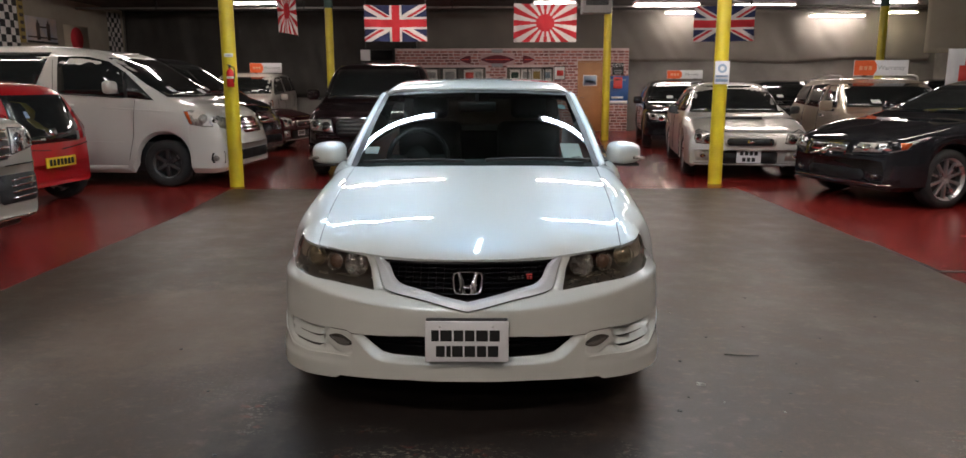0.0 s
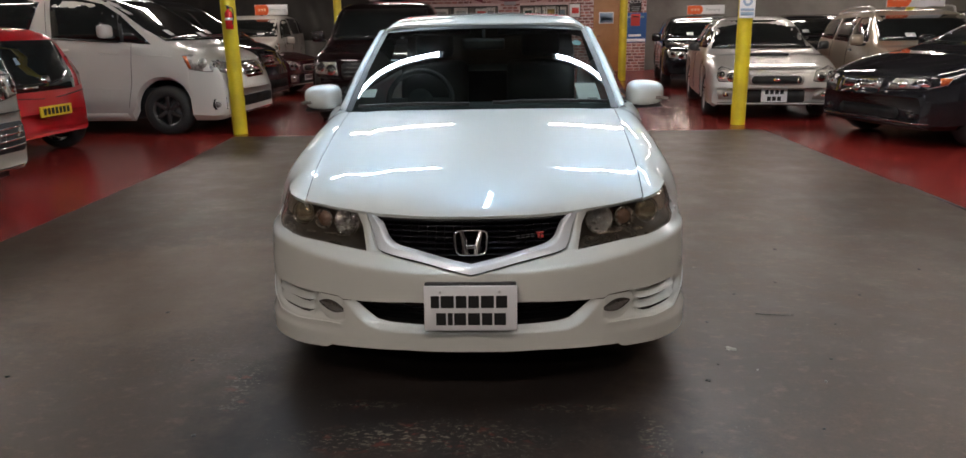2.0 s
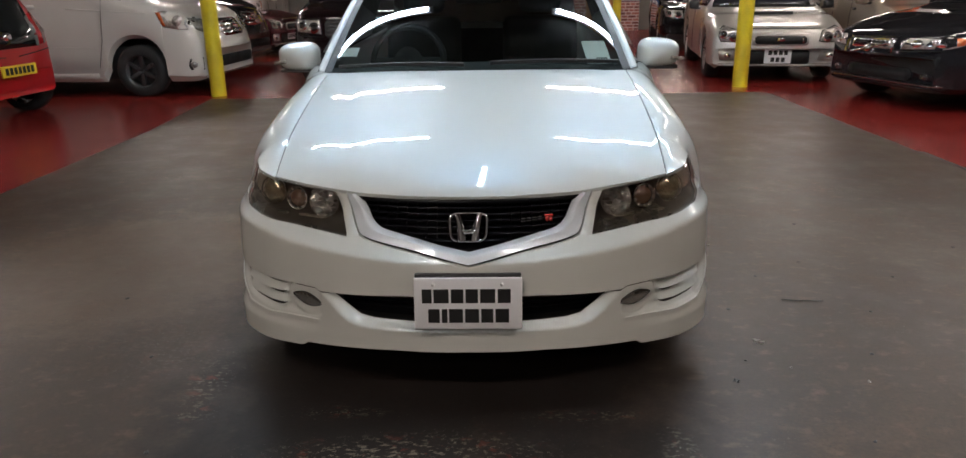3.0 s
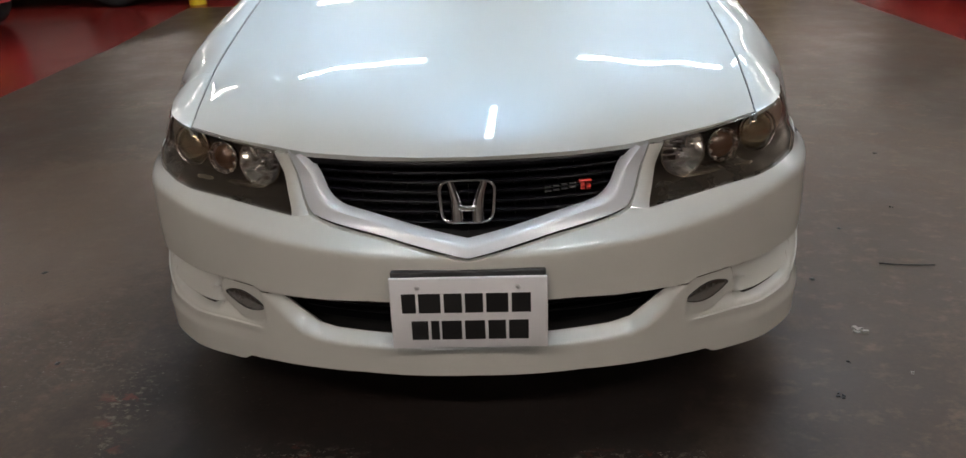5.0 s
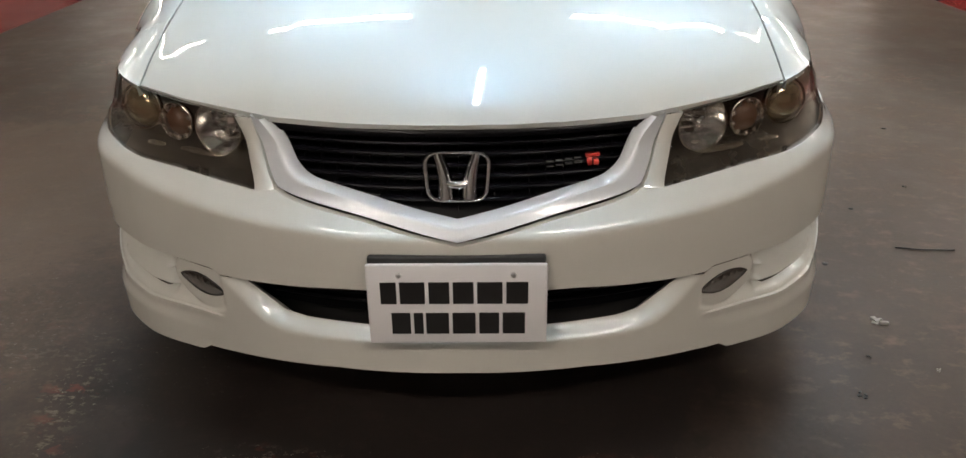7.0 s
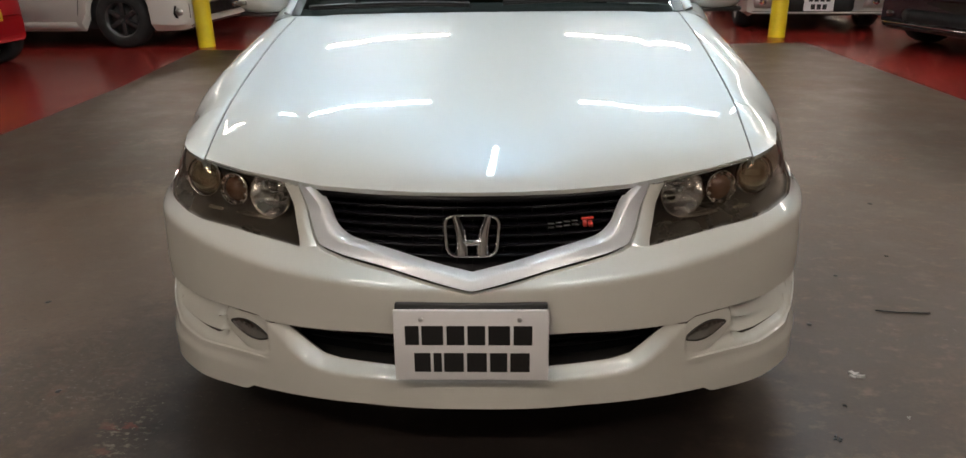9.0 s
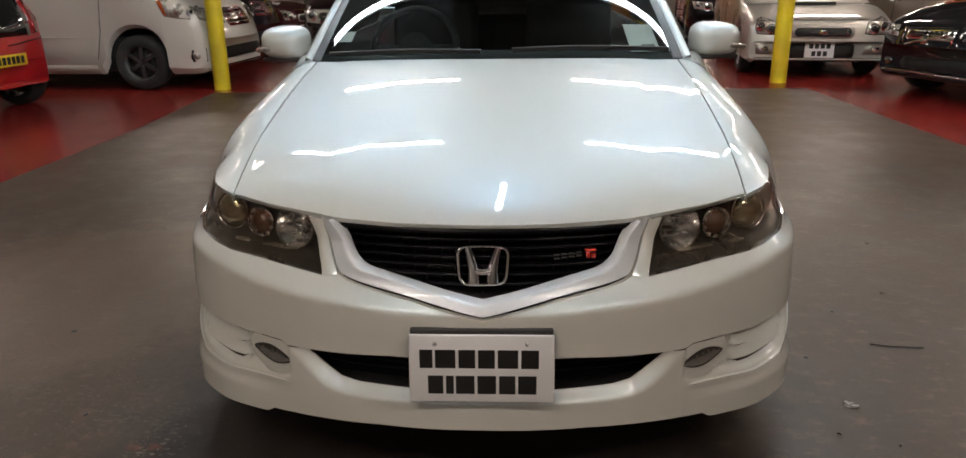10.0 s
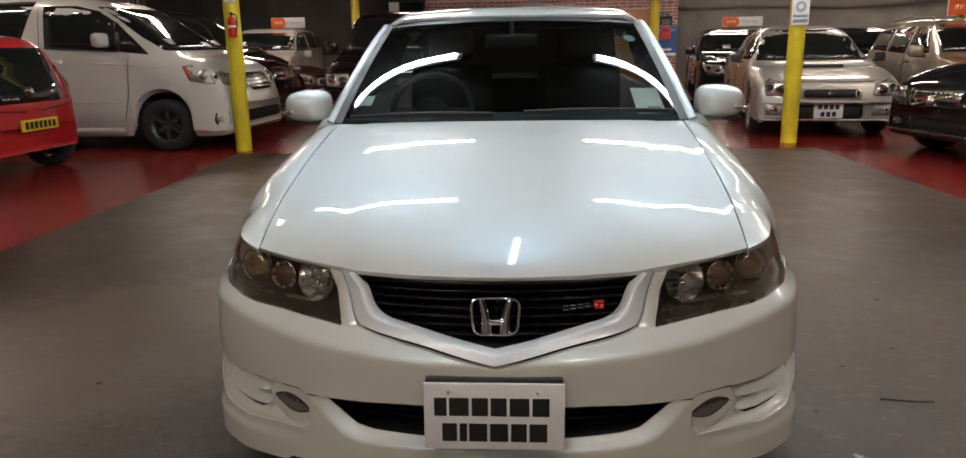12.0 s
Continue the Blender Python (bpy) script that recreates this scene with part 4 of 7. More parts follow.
park("estate_car", "black estate car with a sign board behind the silver saloon", WAGON, heading(4.25, 13.2, -8), "black_paint")
park("estate_car", "black estate car far back in the row", variant(WAGON, length=4.5), heading(7.3, 14.6, -8), "black_paint")
park("estate_car", "dark estate car beside the hanging dust sheets", variant(WAGON, length=4.6), heading(9.6, 12.0, -20), "black_paint")


# ---- the pearl white saloon in the lane ----
def clear_glass(name, tint, gloss=1.0):
    m = bpy.data.materials.new(name)
    m.use_nodes = True
    nt = m.node_tree
    nt.nodes.clear()
    out, mixer = nt.nodes.new("ShaderNodeOutputMaterial"), nt.nodes.new("ShaderNodeMixShader")
    clear, shine, fres = nt.nodes.new("ShaderNodeBsdfTransparent"), nt.nodes.new("ShaderNodeBsdfGlossy"), nt.nodes.new("ShaderNodeFresnel")
    clear.inputs[0].default_value = (*tint, 1)
    shine.inputs["Roughness"].default_value = 0.01
    shine.inputs[0].default_value = (gloss, gloss, gloss, 1)
    fres.inputs["IOR"].default_value = 1.52
    link(m, fres.outputs[0], mixer.inputs[0])
    link(m, clear.outputs[0], mixer.inputs[1])
    link(m, shine.outputs[0], mixer.inputs[2])
    link(m, mixer.outputs[0], out.inputs[0])
    return m


M["screen"] = clear_glass("windscreen_glass", (0.30, 0.37, 0.35))
M["lens"] = clear_glass("headlight_lens", (0.92, 0.90, 0.87))
M["bar_black"] = material("satin_black_plastic", (0.003, 0.003, 0.004), 0.30, 0.0, 0.0, 0.12)
M["grille_gloss"] = material("gloss_black_grille", (0.004, 0.004, 0.006), 0.24, 0.0, 0.0, 0.13)
M["reflector"] = material("lamp_reflector", (0.90, 0.89, 0.87), 0.15, 1.0)
M["bronze_lens"] = material("projector_glass", (0.34, 0.28, 0.18), 0.14, 0.7, 1.0)
M["smoked_prism"] = material("smoked_prism", (0.34, 0.30, 0.26), 0.2, 0.6)
M["amber_bulb"] = material("amber_bulb", (0.10, 0.055, 0.035), 0.2, 0.2, 1.0)
M["fog_reflector"] = material("fog_reflector", (0.58, 0.58, 0.57), 0.20, 0.82)
M["bezel"] = worn("smoked_bezel", (0.14, 0.122, 0.100), (0.085, 0.074, 0.062), 0.27, 4, 60, 0.0, 0.7, 0.75)
# paler metal for the streaks of sheen shaped into the headlights
M["bezel_sheen"] = material("smoked_sheen", (0.36, 0.32, 0.26), 0.26, 0.85)
M["lip_metal"] = material("smoked_chrome", (0.72, 0.68, 0.62), 0.16, 1.0)
M["side_reflector"] = worn("brown_reflector", (0.50, 0.42, 0.34), (0.34, 0.28, 0.22), 0.32, 14, 60, 0.03, 0.6, 0.6)

PLAN = [(0, 0), (0.15, 0.008), (0.30, 0.036), (0.45, 0.085), (0.58, 0.150), (0.69, 0.217), (0.792, 0.319), (0.849, 0.457), (0.874, 0.62), (0.882, 0.80), (0.884, 0.95)]
fine = spline([(-x, y) for x, y in PLAN[:0:-1]] + PLAN, 2000)
arc = np.r_[0, np.cumsum(np.hypot(*np.diff(fine, axis=0).T))]
arc -= arc[1000]
along = np.gradient(fine, axis=0)
along /= np.linalg.norm(along, axis=1)[:, None]
PROFILE = spline([(0.14, 0.030), (0.185, 0.010), (0.21, 0.001), (0.25, -0.004), (0.30, 0.003), (0.36, 0.006), (0.42, 0.001), (0.47, -0.001), (0.490, 0.0), (0.497, 0.003), (0.504, 0.008), (0.530, 0.030), (0.553, 0.049), (0.60, 0.066), (0.64, 0.078), (0.69, 0.090), (0.75, 0.11)], 300)


def skin(s, z, deep=0.0):
    """The nose's outer skin: s metres round its plan from the middle, z up; deep: metres inwards."""
    x, y = np.interp(s, arc, fine[:, 0]), np.interp(s, arc, fine[:, 1])
    tx, ty = np.interp(s, arc, along[:, 0]), np.interp(s, arc, along[:, 1])
    edge = min(1.0, max(0.0, (abs(s) - 0.45) / 0.5))
    crease = 0.497 + float(np.interp(abs(s), (0.2, 0.35, 0.60, 0.72, 0.86, 1.1), (0.004, 0.012, 0.030, 0.047, 0.060, 0.066)))
    zc = float(np.interp(z, (0.42, crease - 0.008, crease + 0.008, 0.64), (0.42, 0.489, 0.505, 0.64)))
    g = float(np.interp(zc, PROFILE[:, 0], PROFILE[:, 1])) * (1 - edge * float(np.interp(zc, (0.50, 0.60, 0.72), (0.45, 0.45, 0.1)))) + deep
    g += edge * edge * float(np.interp(z, (0.43, 0.54, 0.60, 0.66, 0.72, 0.80), (0.0, 0.008, 0.006, 0.012, 0.037, 0.050)))
    low = max(0.0, min(1.0, (0.27 - z) / 0.05)) * 0.016 * min(1.0, max(0.0, (abs(s) - 0.5) / 0.25))
    g -= low
    return Vector((x - ty * g, y + tx * g, z))


def smooth01(t):
    t = min(1.0, max(0.0, t))
    return t * t * (3 - 2 * t)


def lerp_at(s, pairs):
    return float(np.interp(abs(s), [p[0] for p in pairs], [p[1] for p in pairs]))


V_OUT = [(0, 0.486), (0.17, 0.521), (0.297, 0.540), (0.343, 0.549), (0.366, 0.558), (0.383, 0.585), (0.398, 0.62), (0.422, 0.684)]
V_IN = [(0, 0.522), (0.115, 0.543), (0.23, 0.567), (0.290, 0.580), (0.324, 0.601), (0.344, 0.63), (0.362, 0.66), (0.389, 0.684)]
LAMP_LOW = [(0.408, 0.553), (0.505, 0.561), (0.61, 0.568), (0.708, 0.573), (0.77, 0.578), (0.88, 0.594), (0.945, 0.618), (1.00, 0.660), (1.065, 0.722)]
LAMP_TOP = [(0.408, 0.553), (0.458, 0.683), (0.547, 0.691), (0.638, 0.698), (0.73, 0.703), (0.80, 0.709), (0.90, 0.715), (1.065, 0.722)]
SPLIT = [(0, 0.387), (0.224, 0.383), (0.329, 0.375), (0.426, 0.370), (0.500, 0.367), (0.522, 0.377), (0.612, 0.377), (0.727, 0.376), (0.86, 0.384), (1.0, 0.395), (1.2, 0.40)]
MOUTH = [(0, 0.293), (0.178, 0.294), (0.318, 0.296), (0.366, 0.304), (0.414, 0.335), (0.452, 0.369)]
CREASE = [(0, 0.268), (0.158, 0.265), (0.287, 0.261), (0.356, 0.262), (0.398, 0.272), (0.441, 0.302), (0.474, 0.338), (0.50, 0.367), (1.2, 0.40)]
RIDGE = [(0, 0.268), (0.508, 0.268), (0.561, 0.267), (0.64, 0.263), (0.735, 0.256), (0.86, 0.262), (0.96, 0.30), (1.2, 0.38)]
LIP = [(0, 0.200), (0.25, 0.197), (0.42, 0.186), (0.53, 0.178), (0.565, 0.177), (0.585, 0.164), (0.60, 0.161), (0.75, 0.155), (0.95, 0.158), (1.2, 0.175)]
BUMPER_TOP = V_OUT[:5] + [(0.372, 0.556), (0.400, 0.554)] + LAMP_LOW[:7] + [(1.2, 0.612)]
S_END = 1.135


def hollow(s, z):
    """How far the lower bumper lies inside the skin there: the mouth's chamfer, the lamp pockets and their fins."""
    a = abs(s)
    d = 0.0
    sp, cr, mo, ri = lerp_at(s, SPLIT), lerp_at(s, CREASE), (lerp_at(s, MOUTH) if a < 0.452 else lerp_at(s, SPLIT)), lerp_at(s, RIDGE)
    if a < 0.505 and z > cr:
        d += 0.024 * smooth01((z - cr) / max(0.004, mo - cr)) * smooth01((0.505 - a) / 0.10)
    if a > 0.50 and ri < z <= sp + 0.001:
        up = (z - ri) / (sp - ri)
        d += 0.021 * smooth01((a - 0.50) / 0.07) * smooth01((1.05 - a) / 0.10) * smooth01((z - ri) / 0.034)
        fins = smooth01((a - 0.652) / 0.022) * smooth01((0.925 - a) / 0.05)
        t = (up - 0.30) / 0.345
        if fins > 0 and t > -0.56:
            saw = t % 1.0
            d += fins * (0.032 * (saw / 0.88 if saw < 0.88 else (1 - saw) / 0.12) - 0.014)
        x = a - 0.560
        dist = math.hypot(x / 0.078, (z - 0.335 - 0.10 * x) / 0.056)
        d += (0.003 - d) * smooth01((1.16 - dist) / 0.22)
    elif a > 0.45 and ri - 0.02 < z <= ri:
        d -= 0.004 * smooth01((z - ri + 0.02) / 0.02) * smooth01((a - 0.5) / 0.05)
    return d


def ribbon(a, b, steps, bulge=0.0):
    """Rows of points between two rows of points, bulged along their common outward side."""
    rows = []
    for k in range(steps + 1):
        t = k / steps
        rows.append([p.lerp(q, t) + Vector((0, -1, 0.3)).normalized() * bulge * math.sin(math.pi * t) for p, q in zip(a, b)])
    return rows


def pair_line(pairs, n):
    return spline(pairs, n)


def add_rows(bm, rows, flip=False):
    vs = [[bm.verts.new(p) for p in r] for r in rows]
    for r0, r1 in zip(vs, vs[1:]):
        for j in range(len(r0) - 1):
            q = (r0[j], r0[j + 1], r1[j + 1], r1[j])
            bm.faces.new(q[::-1] if flip else q)
    return vs


def finish(bm, merge=0.0004):
    bmesh.ops.remove_doubles(bm, verts=bm.verts, dist=merge)
    bmesh.ops.dissolve_degenerate(bm, dist=0.0001, edges=bm.edges)
    bmesh.ops.recalc_face_normals(bm, faces=bm.faces)
    return bm


def outward(bm):
    """Turns an open sheet so that its faces look away from the car's middle."""
    finish(bm)
    bm.normal_update()
    middle = Vector((0, 1.9, 0.55))
    if sum(f.normal.dot(f.calc_center_median() - middle) * f.calc_area() for f in bm.faces) < 0:
        bmesh.ops.reverse_faces(bm, faces=bm.faces)
    return bm


def bumper_mesh():
    bm = bmesh.new()
    n = 460
    cols = [S_END * (2 * i / n - 1) for i in range(n + 1)]
    lower, upper = [], []
    for s in cols:
        lip, sp, top = lerp_at(s, LIP), lerp_at(s, SPLIT), lerp_at(s, BUMPER_TOP)
        mo = lerp_at(s, MOUTH) if abs(s) < 0.452 else sp
        lo = [skin(s, lip, 0.05), skin(s, lip - 0.002, 0.012)]
        mid = min(lerp_at(s, RIDGE), mo - 0.012)
        zs = [lip + (mid - lip) * k / 18 for k in range(18)] + [mid + (mo - 0.0015 - mid) * k / 50 for k in range(51)]
        lo += [skin(s, z, hollow(s, z)) for z in zs]
        lo.append(skin(s, mo - 0.022, hollow(s, mo) + 0.022))
        up = [skin(s, sp, 0.06), skin(s, sp, 0.006)]
        up += [skin(s, sp + 0.003 + (top - sp - 0.003) * k / 28) for k in range(29)]
        up.append(skin(s, top, 0.014))
        lower.append(lo)
        upper.append(up)
    add_rows(bm, lower)
    add_rows(bm, upper)
    for sign in (-1, 1):
        inner = pair_line(V_OUT[4:], 14)
        outer = pair_line([(0.408, 0.553), (0.425, 0.597), (0.44, 0.64), (0.460, 0.684)], 14)
        strip = []
        for (s0, z0), (s1, z1) in zip(inner, outer):
            row = [skin(sign * (s0 + (s1 - s0) * t), z0 + (z1 - z0) * t, -0.003 * math.sin(math.pi * t)) for t in (0, 0.15, 0.3, 0.5, 0.7, 0.85, 1)]
            strip.append([skin(sign * s0, z0, 0.014)] + row + [skin(sign * s1, z1, 0.03)])
        add_rows(bm, strip)
    return finish(bm)


HV = [0, 0.03, 0.1, 0.25, 0.5, 0.75, 1.0]
HOOD_MID = [(v, z) for v, z in zip(HV, (0.686, 0.716, 0.757, 0.812, 0.873, 0.920, 0.954))]
HOOD_EDGE = [(v, z) for v, z in zip(HV, (0.706, 0.718, 0.745, 0.793, 0.848, 0.895, 0.933))]
hood_mid, hood_edge = curve_at(HOOD_MID), curve_at(HOOD_EDGE)
hood_half = curve_at([(0, 0.645), (0.1, 0.650), (0.3, 0.657), (0.6, 0.664), (1, 0.668)])
HOOD_FRONT = [(0, 0.086), (0.1, 0.089), (0.2, 0.099), (0.341, 0.128), (0.414, 0.163), (0.53, 0.215), (0.645, 0.286)]


def hood_point(a, v):
    half = hood_half(v)
    x = a * half
    y0 = float(np.interp(abs(x), [p[0] for p in HOOD_FRONT], [p[1] for p in HOOD_FRONT]))
    y1 = 1.15 + 0.15 * (abs(a)) ** 2
    y = y0 + (y1 - y0) * v
    z = hood_edge(v) + (hood_mid(v) - hood_edge(v)) * (1 - abs(a) ** 2.4)
    ridge = 0.385 + 0.17 * v
    z -= 0.0032 * smooth01((abs(x) - ridge + 0.035) / 0.07) * smooth01(v / 0.12) * (1 - 0.8 * smooth01((abs(a) - 0.70) / 0.30))
    return Vector((x, y, z))


def hood_mesh():
    bm = bmesh.new()
    vs = sorted(set([0, 0.006, 0.014, 0.03, 0.045, 0.06, 0.08, 0.1] + [0.1 + 0.9 * k / 46 for k in range(47)]))
    rows = [[hood_point(2 * i / 96 - 1, v) for i in range(97)] for v in vs]
    front = rows[0]
    rows.insert(0, [p + Vector((0, 0.006, -0.012)) for p in front])
    rows.insert(0, [p + Vector((0, 0.05, -0.014)) for p in front])
    rows.append([p + Vector((0, 0.004, -0.012)) for p in rows[-1]])
    for r in rows:
        r.insert(0, r[0] + Vector((0.003, 0, -0.02)))
        r.append(r[-1] + Vector((-0.003, 0, -0.02)))
    add_rows(bm, rows)
    return finish(bm)


SIDE_X = [(0.28, 0.775), (0.4, 0.822), (0.5, 0.848), (0.6, 0.866), (0.7, 0.880), (0.85, 0.896), (1.1, 0.902), (2.5, 0.892), (4.0, 0.872), (4.4, 0.83), (4.62, 0.74)]
AXLES, TYRE_R, ROUND = (0.945, 3.615), 0.315, 0.98


def wing_frame(y):
    """The body side's half width at y, and the x and z of its upper edge."""
    X = float(np.interp(y, [p[0] for p in SIDE_X], [p[1] for p in SIDE_X]))
    v = min(1.0, max(0.0, (y - 0.29) / 1.01))
    if y < 1.30:
        return X, hood_half(v) + 0.0045, hood_edge(v)
    return X, 0.672 + 0.12 * smooth01((y - 1.30) / 0.35), 0.933 + 0.02 * (y - 1.3)


def round_x(y, z):
    """x of the plain rounded body side at height z."""
    X, e, zs = wing_frame(y)
    w = min(1.0, max(0.0, (z - 0.56) / (zs - 0.56)))
    return e + (X - e) * max(0.0, 1 - w ** (2 / ROUND)) ** (ROUND / 2)


def nose_x(y, z):
    """x of the nose's skin at y and height z."""
    pts = [skin(q, z) for q in np.linspace(0.75, 1.35, 50)]
    return float(np.interp(y, [p.y for p in pts], [p.x for p in pts]))


def wing_x(y, z):
    t = smooth01((y - WING_Y) / 0.26)
    return round_x(y, z) if t >= 1 else nose_x(y, z) * (1 - t) + round_x(y, z) * t


def top_curve(y, sign, tip):
    """The wing's rounded top at y, from the bonnet's edge out to the point tip."""
    X, e, zs = wing_frame(y)
    pts = []
    for j in range(13):
        c = max(0.0, (abs(tip.x) - e) / (X - e)) * j / 12
        w = max(0.0, 1 - min(1.0, c) ** (2 / ROUND)) ** (ROUND / 2)
        pts.append(Vector((sign * (e + (X - e) * c), y, 0.56 + (zs - 0.56) * w)))
    off = tip - pts[-1]
    return [q + off * (j / 12) ** 1.5 for j, q in enumerate(pts)]


def side_section(y, sign):
    """The body side at y from its top edge down, with the wheel arch cut in."""
    low = 0.185
    for ax in AXLES:
        r = TYRE_R + 0.035
        if abs(y - ax) < r:
            low = max(low, 0.315 + math.sqrt(r * r - (y - ax) ** 2))
    top = top_curve(y, sign, Vector((sign * wing_x(y, TIP.z), y, TIP.z)))
    pts = [top[0] + Vector((-sign * 0.002, 0, -0.02))] + top
    for z in (0.705, 0.68, 0.655, 0.63, 0.60, 0.57, 0.54, 0.47, 0.40, 0.32, 0.25, 0.20, 0.185):
        z = max(low, z)
        tuck = 0.02 * max(0.0, (0.25 - z) / 0.065) ** 2
        pts.append(Vector((sign * (wing_x(y, z) - tuck), y, z)))
    pts.append(Vector((sign * (abs(pts[-1].x) - 0.10), y, low + 0.01)))
    return pts


def front_edge(sign, z):
    return Vector((sign * wing_x(WING_Y, z), WING_Y, z))


TIP = skin(1.062, 0.7245)
WING_Y = TIP.y + 0.001


def side_mesh(sign, y0, y1, n):
    bm = bmesh.new()
    ys = set(np.linspace(y0, y1, n))
    for ax in AXLES:
        ys |= {ax + f * (TYRE_R + 0.035) for f in (-1, -0.985, -0.94, -0.85, -0.7, -0.5, -0.25, 0, 0.25, 0.5, 0.7, 0.85, 0.94, 0.985, 1) if y0 < ax + f * (TYRE_R + 0.035) < y1}
    add_rows(bm, [side_section(y, sign) for y in sorted(ys)])
    if y0 < 1.0:
        rows = []
        for k in range(25):
            s = 0.735 + (1.062 - 0.735) * k / 24
            p = skin(sign * s, lerp_at(s, LAMP_TOP) + 0.003)
            row = top_curve(p.y, sign, p)
            rows.append([row[0] + Vector((-sign * 0.002, 0, -0.02))] + row + [p + Vector((0, 0.01, -0.015))])
        add_rows(bm, rows)
        rows = []
        for k in range(13):
            s = 1.062 + (0.93 - 1.062) * k / 12
            p = skin(sign * s, lerp_at(s, LAMP_LOW) - 0.001)
            q = front_edge(sign, p.z)
            rows.append([p + Vector((0, 0.012, 0)), p, p.lerp(q, 0.4), p.lerp(q, 0.8), q + Vector((0, 0.01, 0))])
        add_rows(bm, rows)
    return finish(bm)


roof_mid = curve_at([(1.98, 1.356), (2.1, 1.388), (2.3, 1.412), (2.65, 1.428), (3.0, 1.412), (3.25, 1.375)])


def roof_mesh():
    bm = bmesh.new()
    rows = []
    for k in range(31):
        t = k / 30
        row = []
        for i in range(41):
            a = 2 * i / 40 - 1
            x = 0.652 * math.copysign(min(1.0, abs(a) * 1.0), a)
            y = 1.99 + 0.07 * a * a + (3.25 - 1.99) * t
            z = roof_mid(y) - 0.030 * abs(a) ** 2.0 - 0.085 * max(0.0, (abs(a) - 0.78) / 0.22) ** 1.8
            row.append(Vector((x, y, z)))
        rows.append(row)
    rows.insert(0, [p + Vector((0, 0.004, -0.014)) for p in rows[0]])
    add_rows(bm, rows)
    return finish(bm)


def screen_point(a, v, out=0.0):
    """On the windscreen: a across from -1 to 1, v up from 0 to 1."""
    b = Vector((0.695 * a, 1.165 + 0.06 * a * a + 0.10 * a ** 4, 0.945 - 0.012 * a * a))
    t = Vector((0.592 * a, 1.995 + 0.03 * a * a + 0.05 * a ** 4, 1.350 - 0.022 * a * a))
    p = b.lerp(t, v)
    return p + Vector((0, -0.44, 0.9)) * (out + 0.018 * math.sin(math.pi * v))


def screen_mesh():
    bm = bmesh.new()
    add_rows(bm, [[screen_point(2 * i / 40 - 1, k / 24) for i in range(41)] for k in range(25)])
    return outward(bm)


def pillar_mesh(sign):
    bm = bmesh.new()
    rows = []
    for k in range(21):
        v = k / 20
        p = screen_point(sign * 1.0, v, 0.004)
        q = Vector((sign * (0.742 - 0.098 * v), 1.42 + 0.72 * v, 0.925 + 0.365 * v + 0.02 * math.sin(math.pi * v)))
        side = Vector((sign, 0, 0))
        mid = p.lerp(q, 0.5) + Vector((sign * 0.012, -0.008, 0.012))
        rows.append([p + Vector((0, 0.02, -0.02)), p, p.lerp(mid, 0.5) + Vector((sign * 0.003, -0.003, 0.004)), mid, mid.lerp(q, 0.5) + Vector((sign * 0.005, 0, 0.003)), q, q + Vector((-sign * 0.03, 0.02, -0.01))])
    add_rows(bm, rows)
    return finish(bm)


def sweep_bar(s0, s1, z, deep, h, d, n=40):
    """A bar that follows the nose from s0 to s1."""
    bm = bmesh.new()
    rows = []
    for k in range(n + 1):
        s = s0 + (s1 - s0) * k / n
        rows.append([skin(s, z - h, deep), skin(s, z + h * 0.4, deep - 0.002), skin(s, z + h, deep + 0.006), skin(s, z + h, deep + d), skin(s, z - h, deep + d), skin(s, z - h, deep)])
    add_rows(bm, rows)
    return finish(bm)


def at_skin(s, z, deep):
    """A frame on the nose: x along it, -y outwards."""
    p, q, u = skin(s, z, deep), skin(s + 0.01, z, deep), skin(s, z + 0.01, deep)
    x = (q - p).normalized()
    zz = (u - p).normalized()
    y = zz.cross(x).normalized()
    return Matrix.Translation(p) @ Matrix((x, y, x.cross(y))).transposed().to_4x4()


def ring(r, tube, steps=32, sides=8):
    bm = bmesh.new()
    rows = []
    for k in range(steps + 1):
        a = 2 * math.pi * k / steps
        rows.append([Vector(((r + tube * math.cos(2 * math.pi * j / sides)) * math.cos(a), tube * math.sin(2 * math.pi * j / sides), (r + tube * math.cos(2 * math.pi * j / sides)) * math.sin(a))) for j in range(sides + 1)])
    add_rows(bm, rows)
    return finish(bm)


def placed(ob, m):
    ob.matrix_basis = m
    return ob


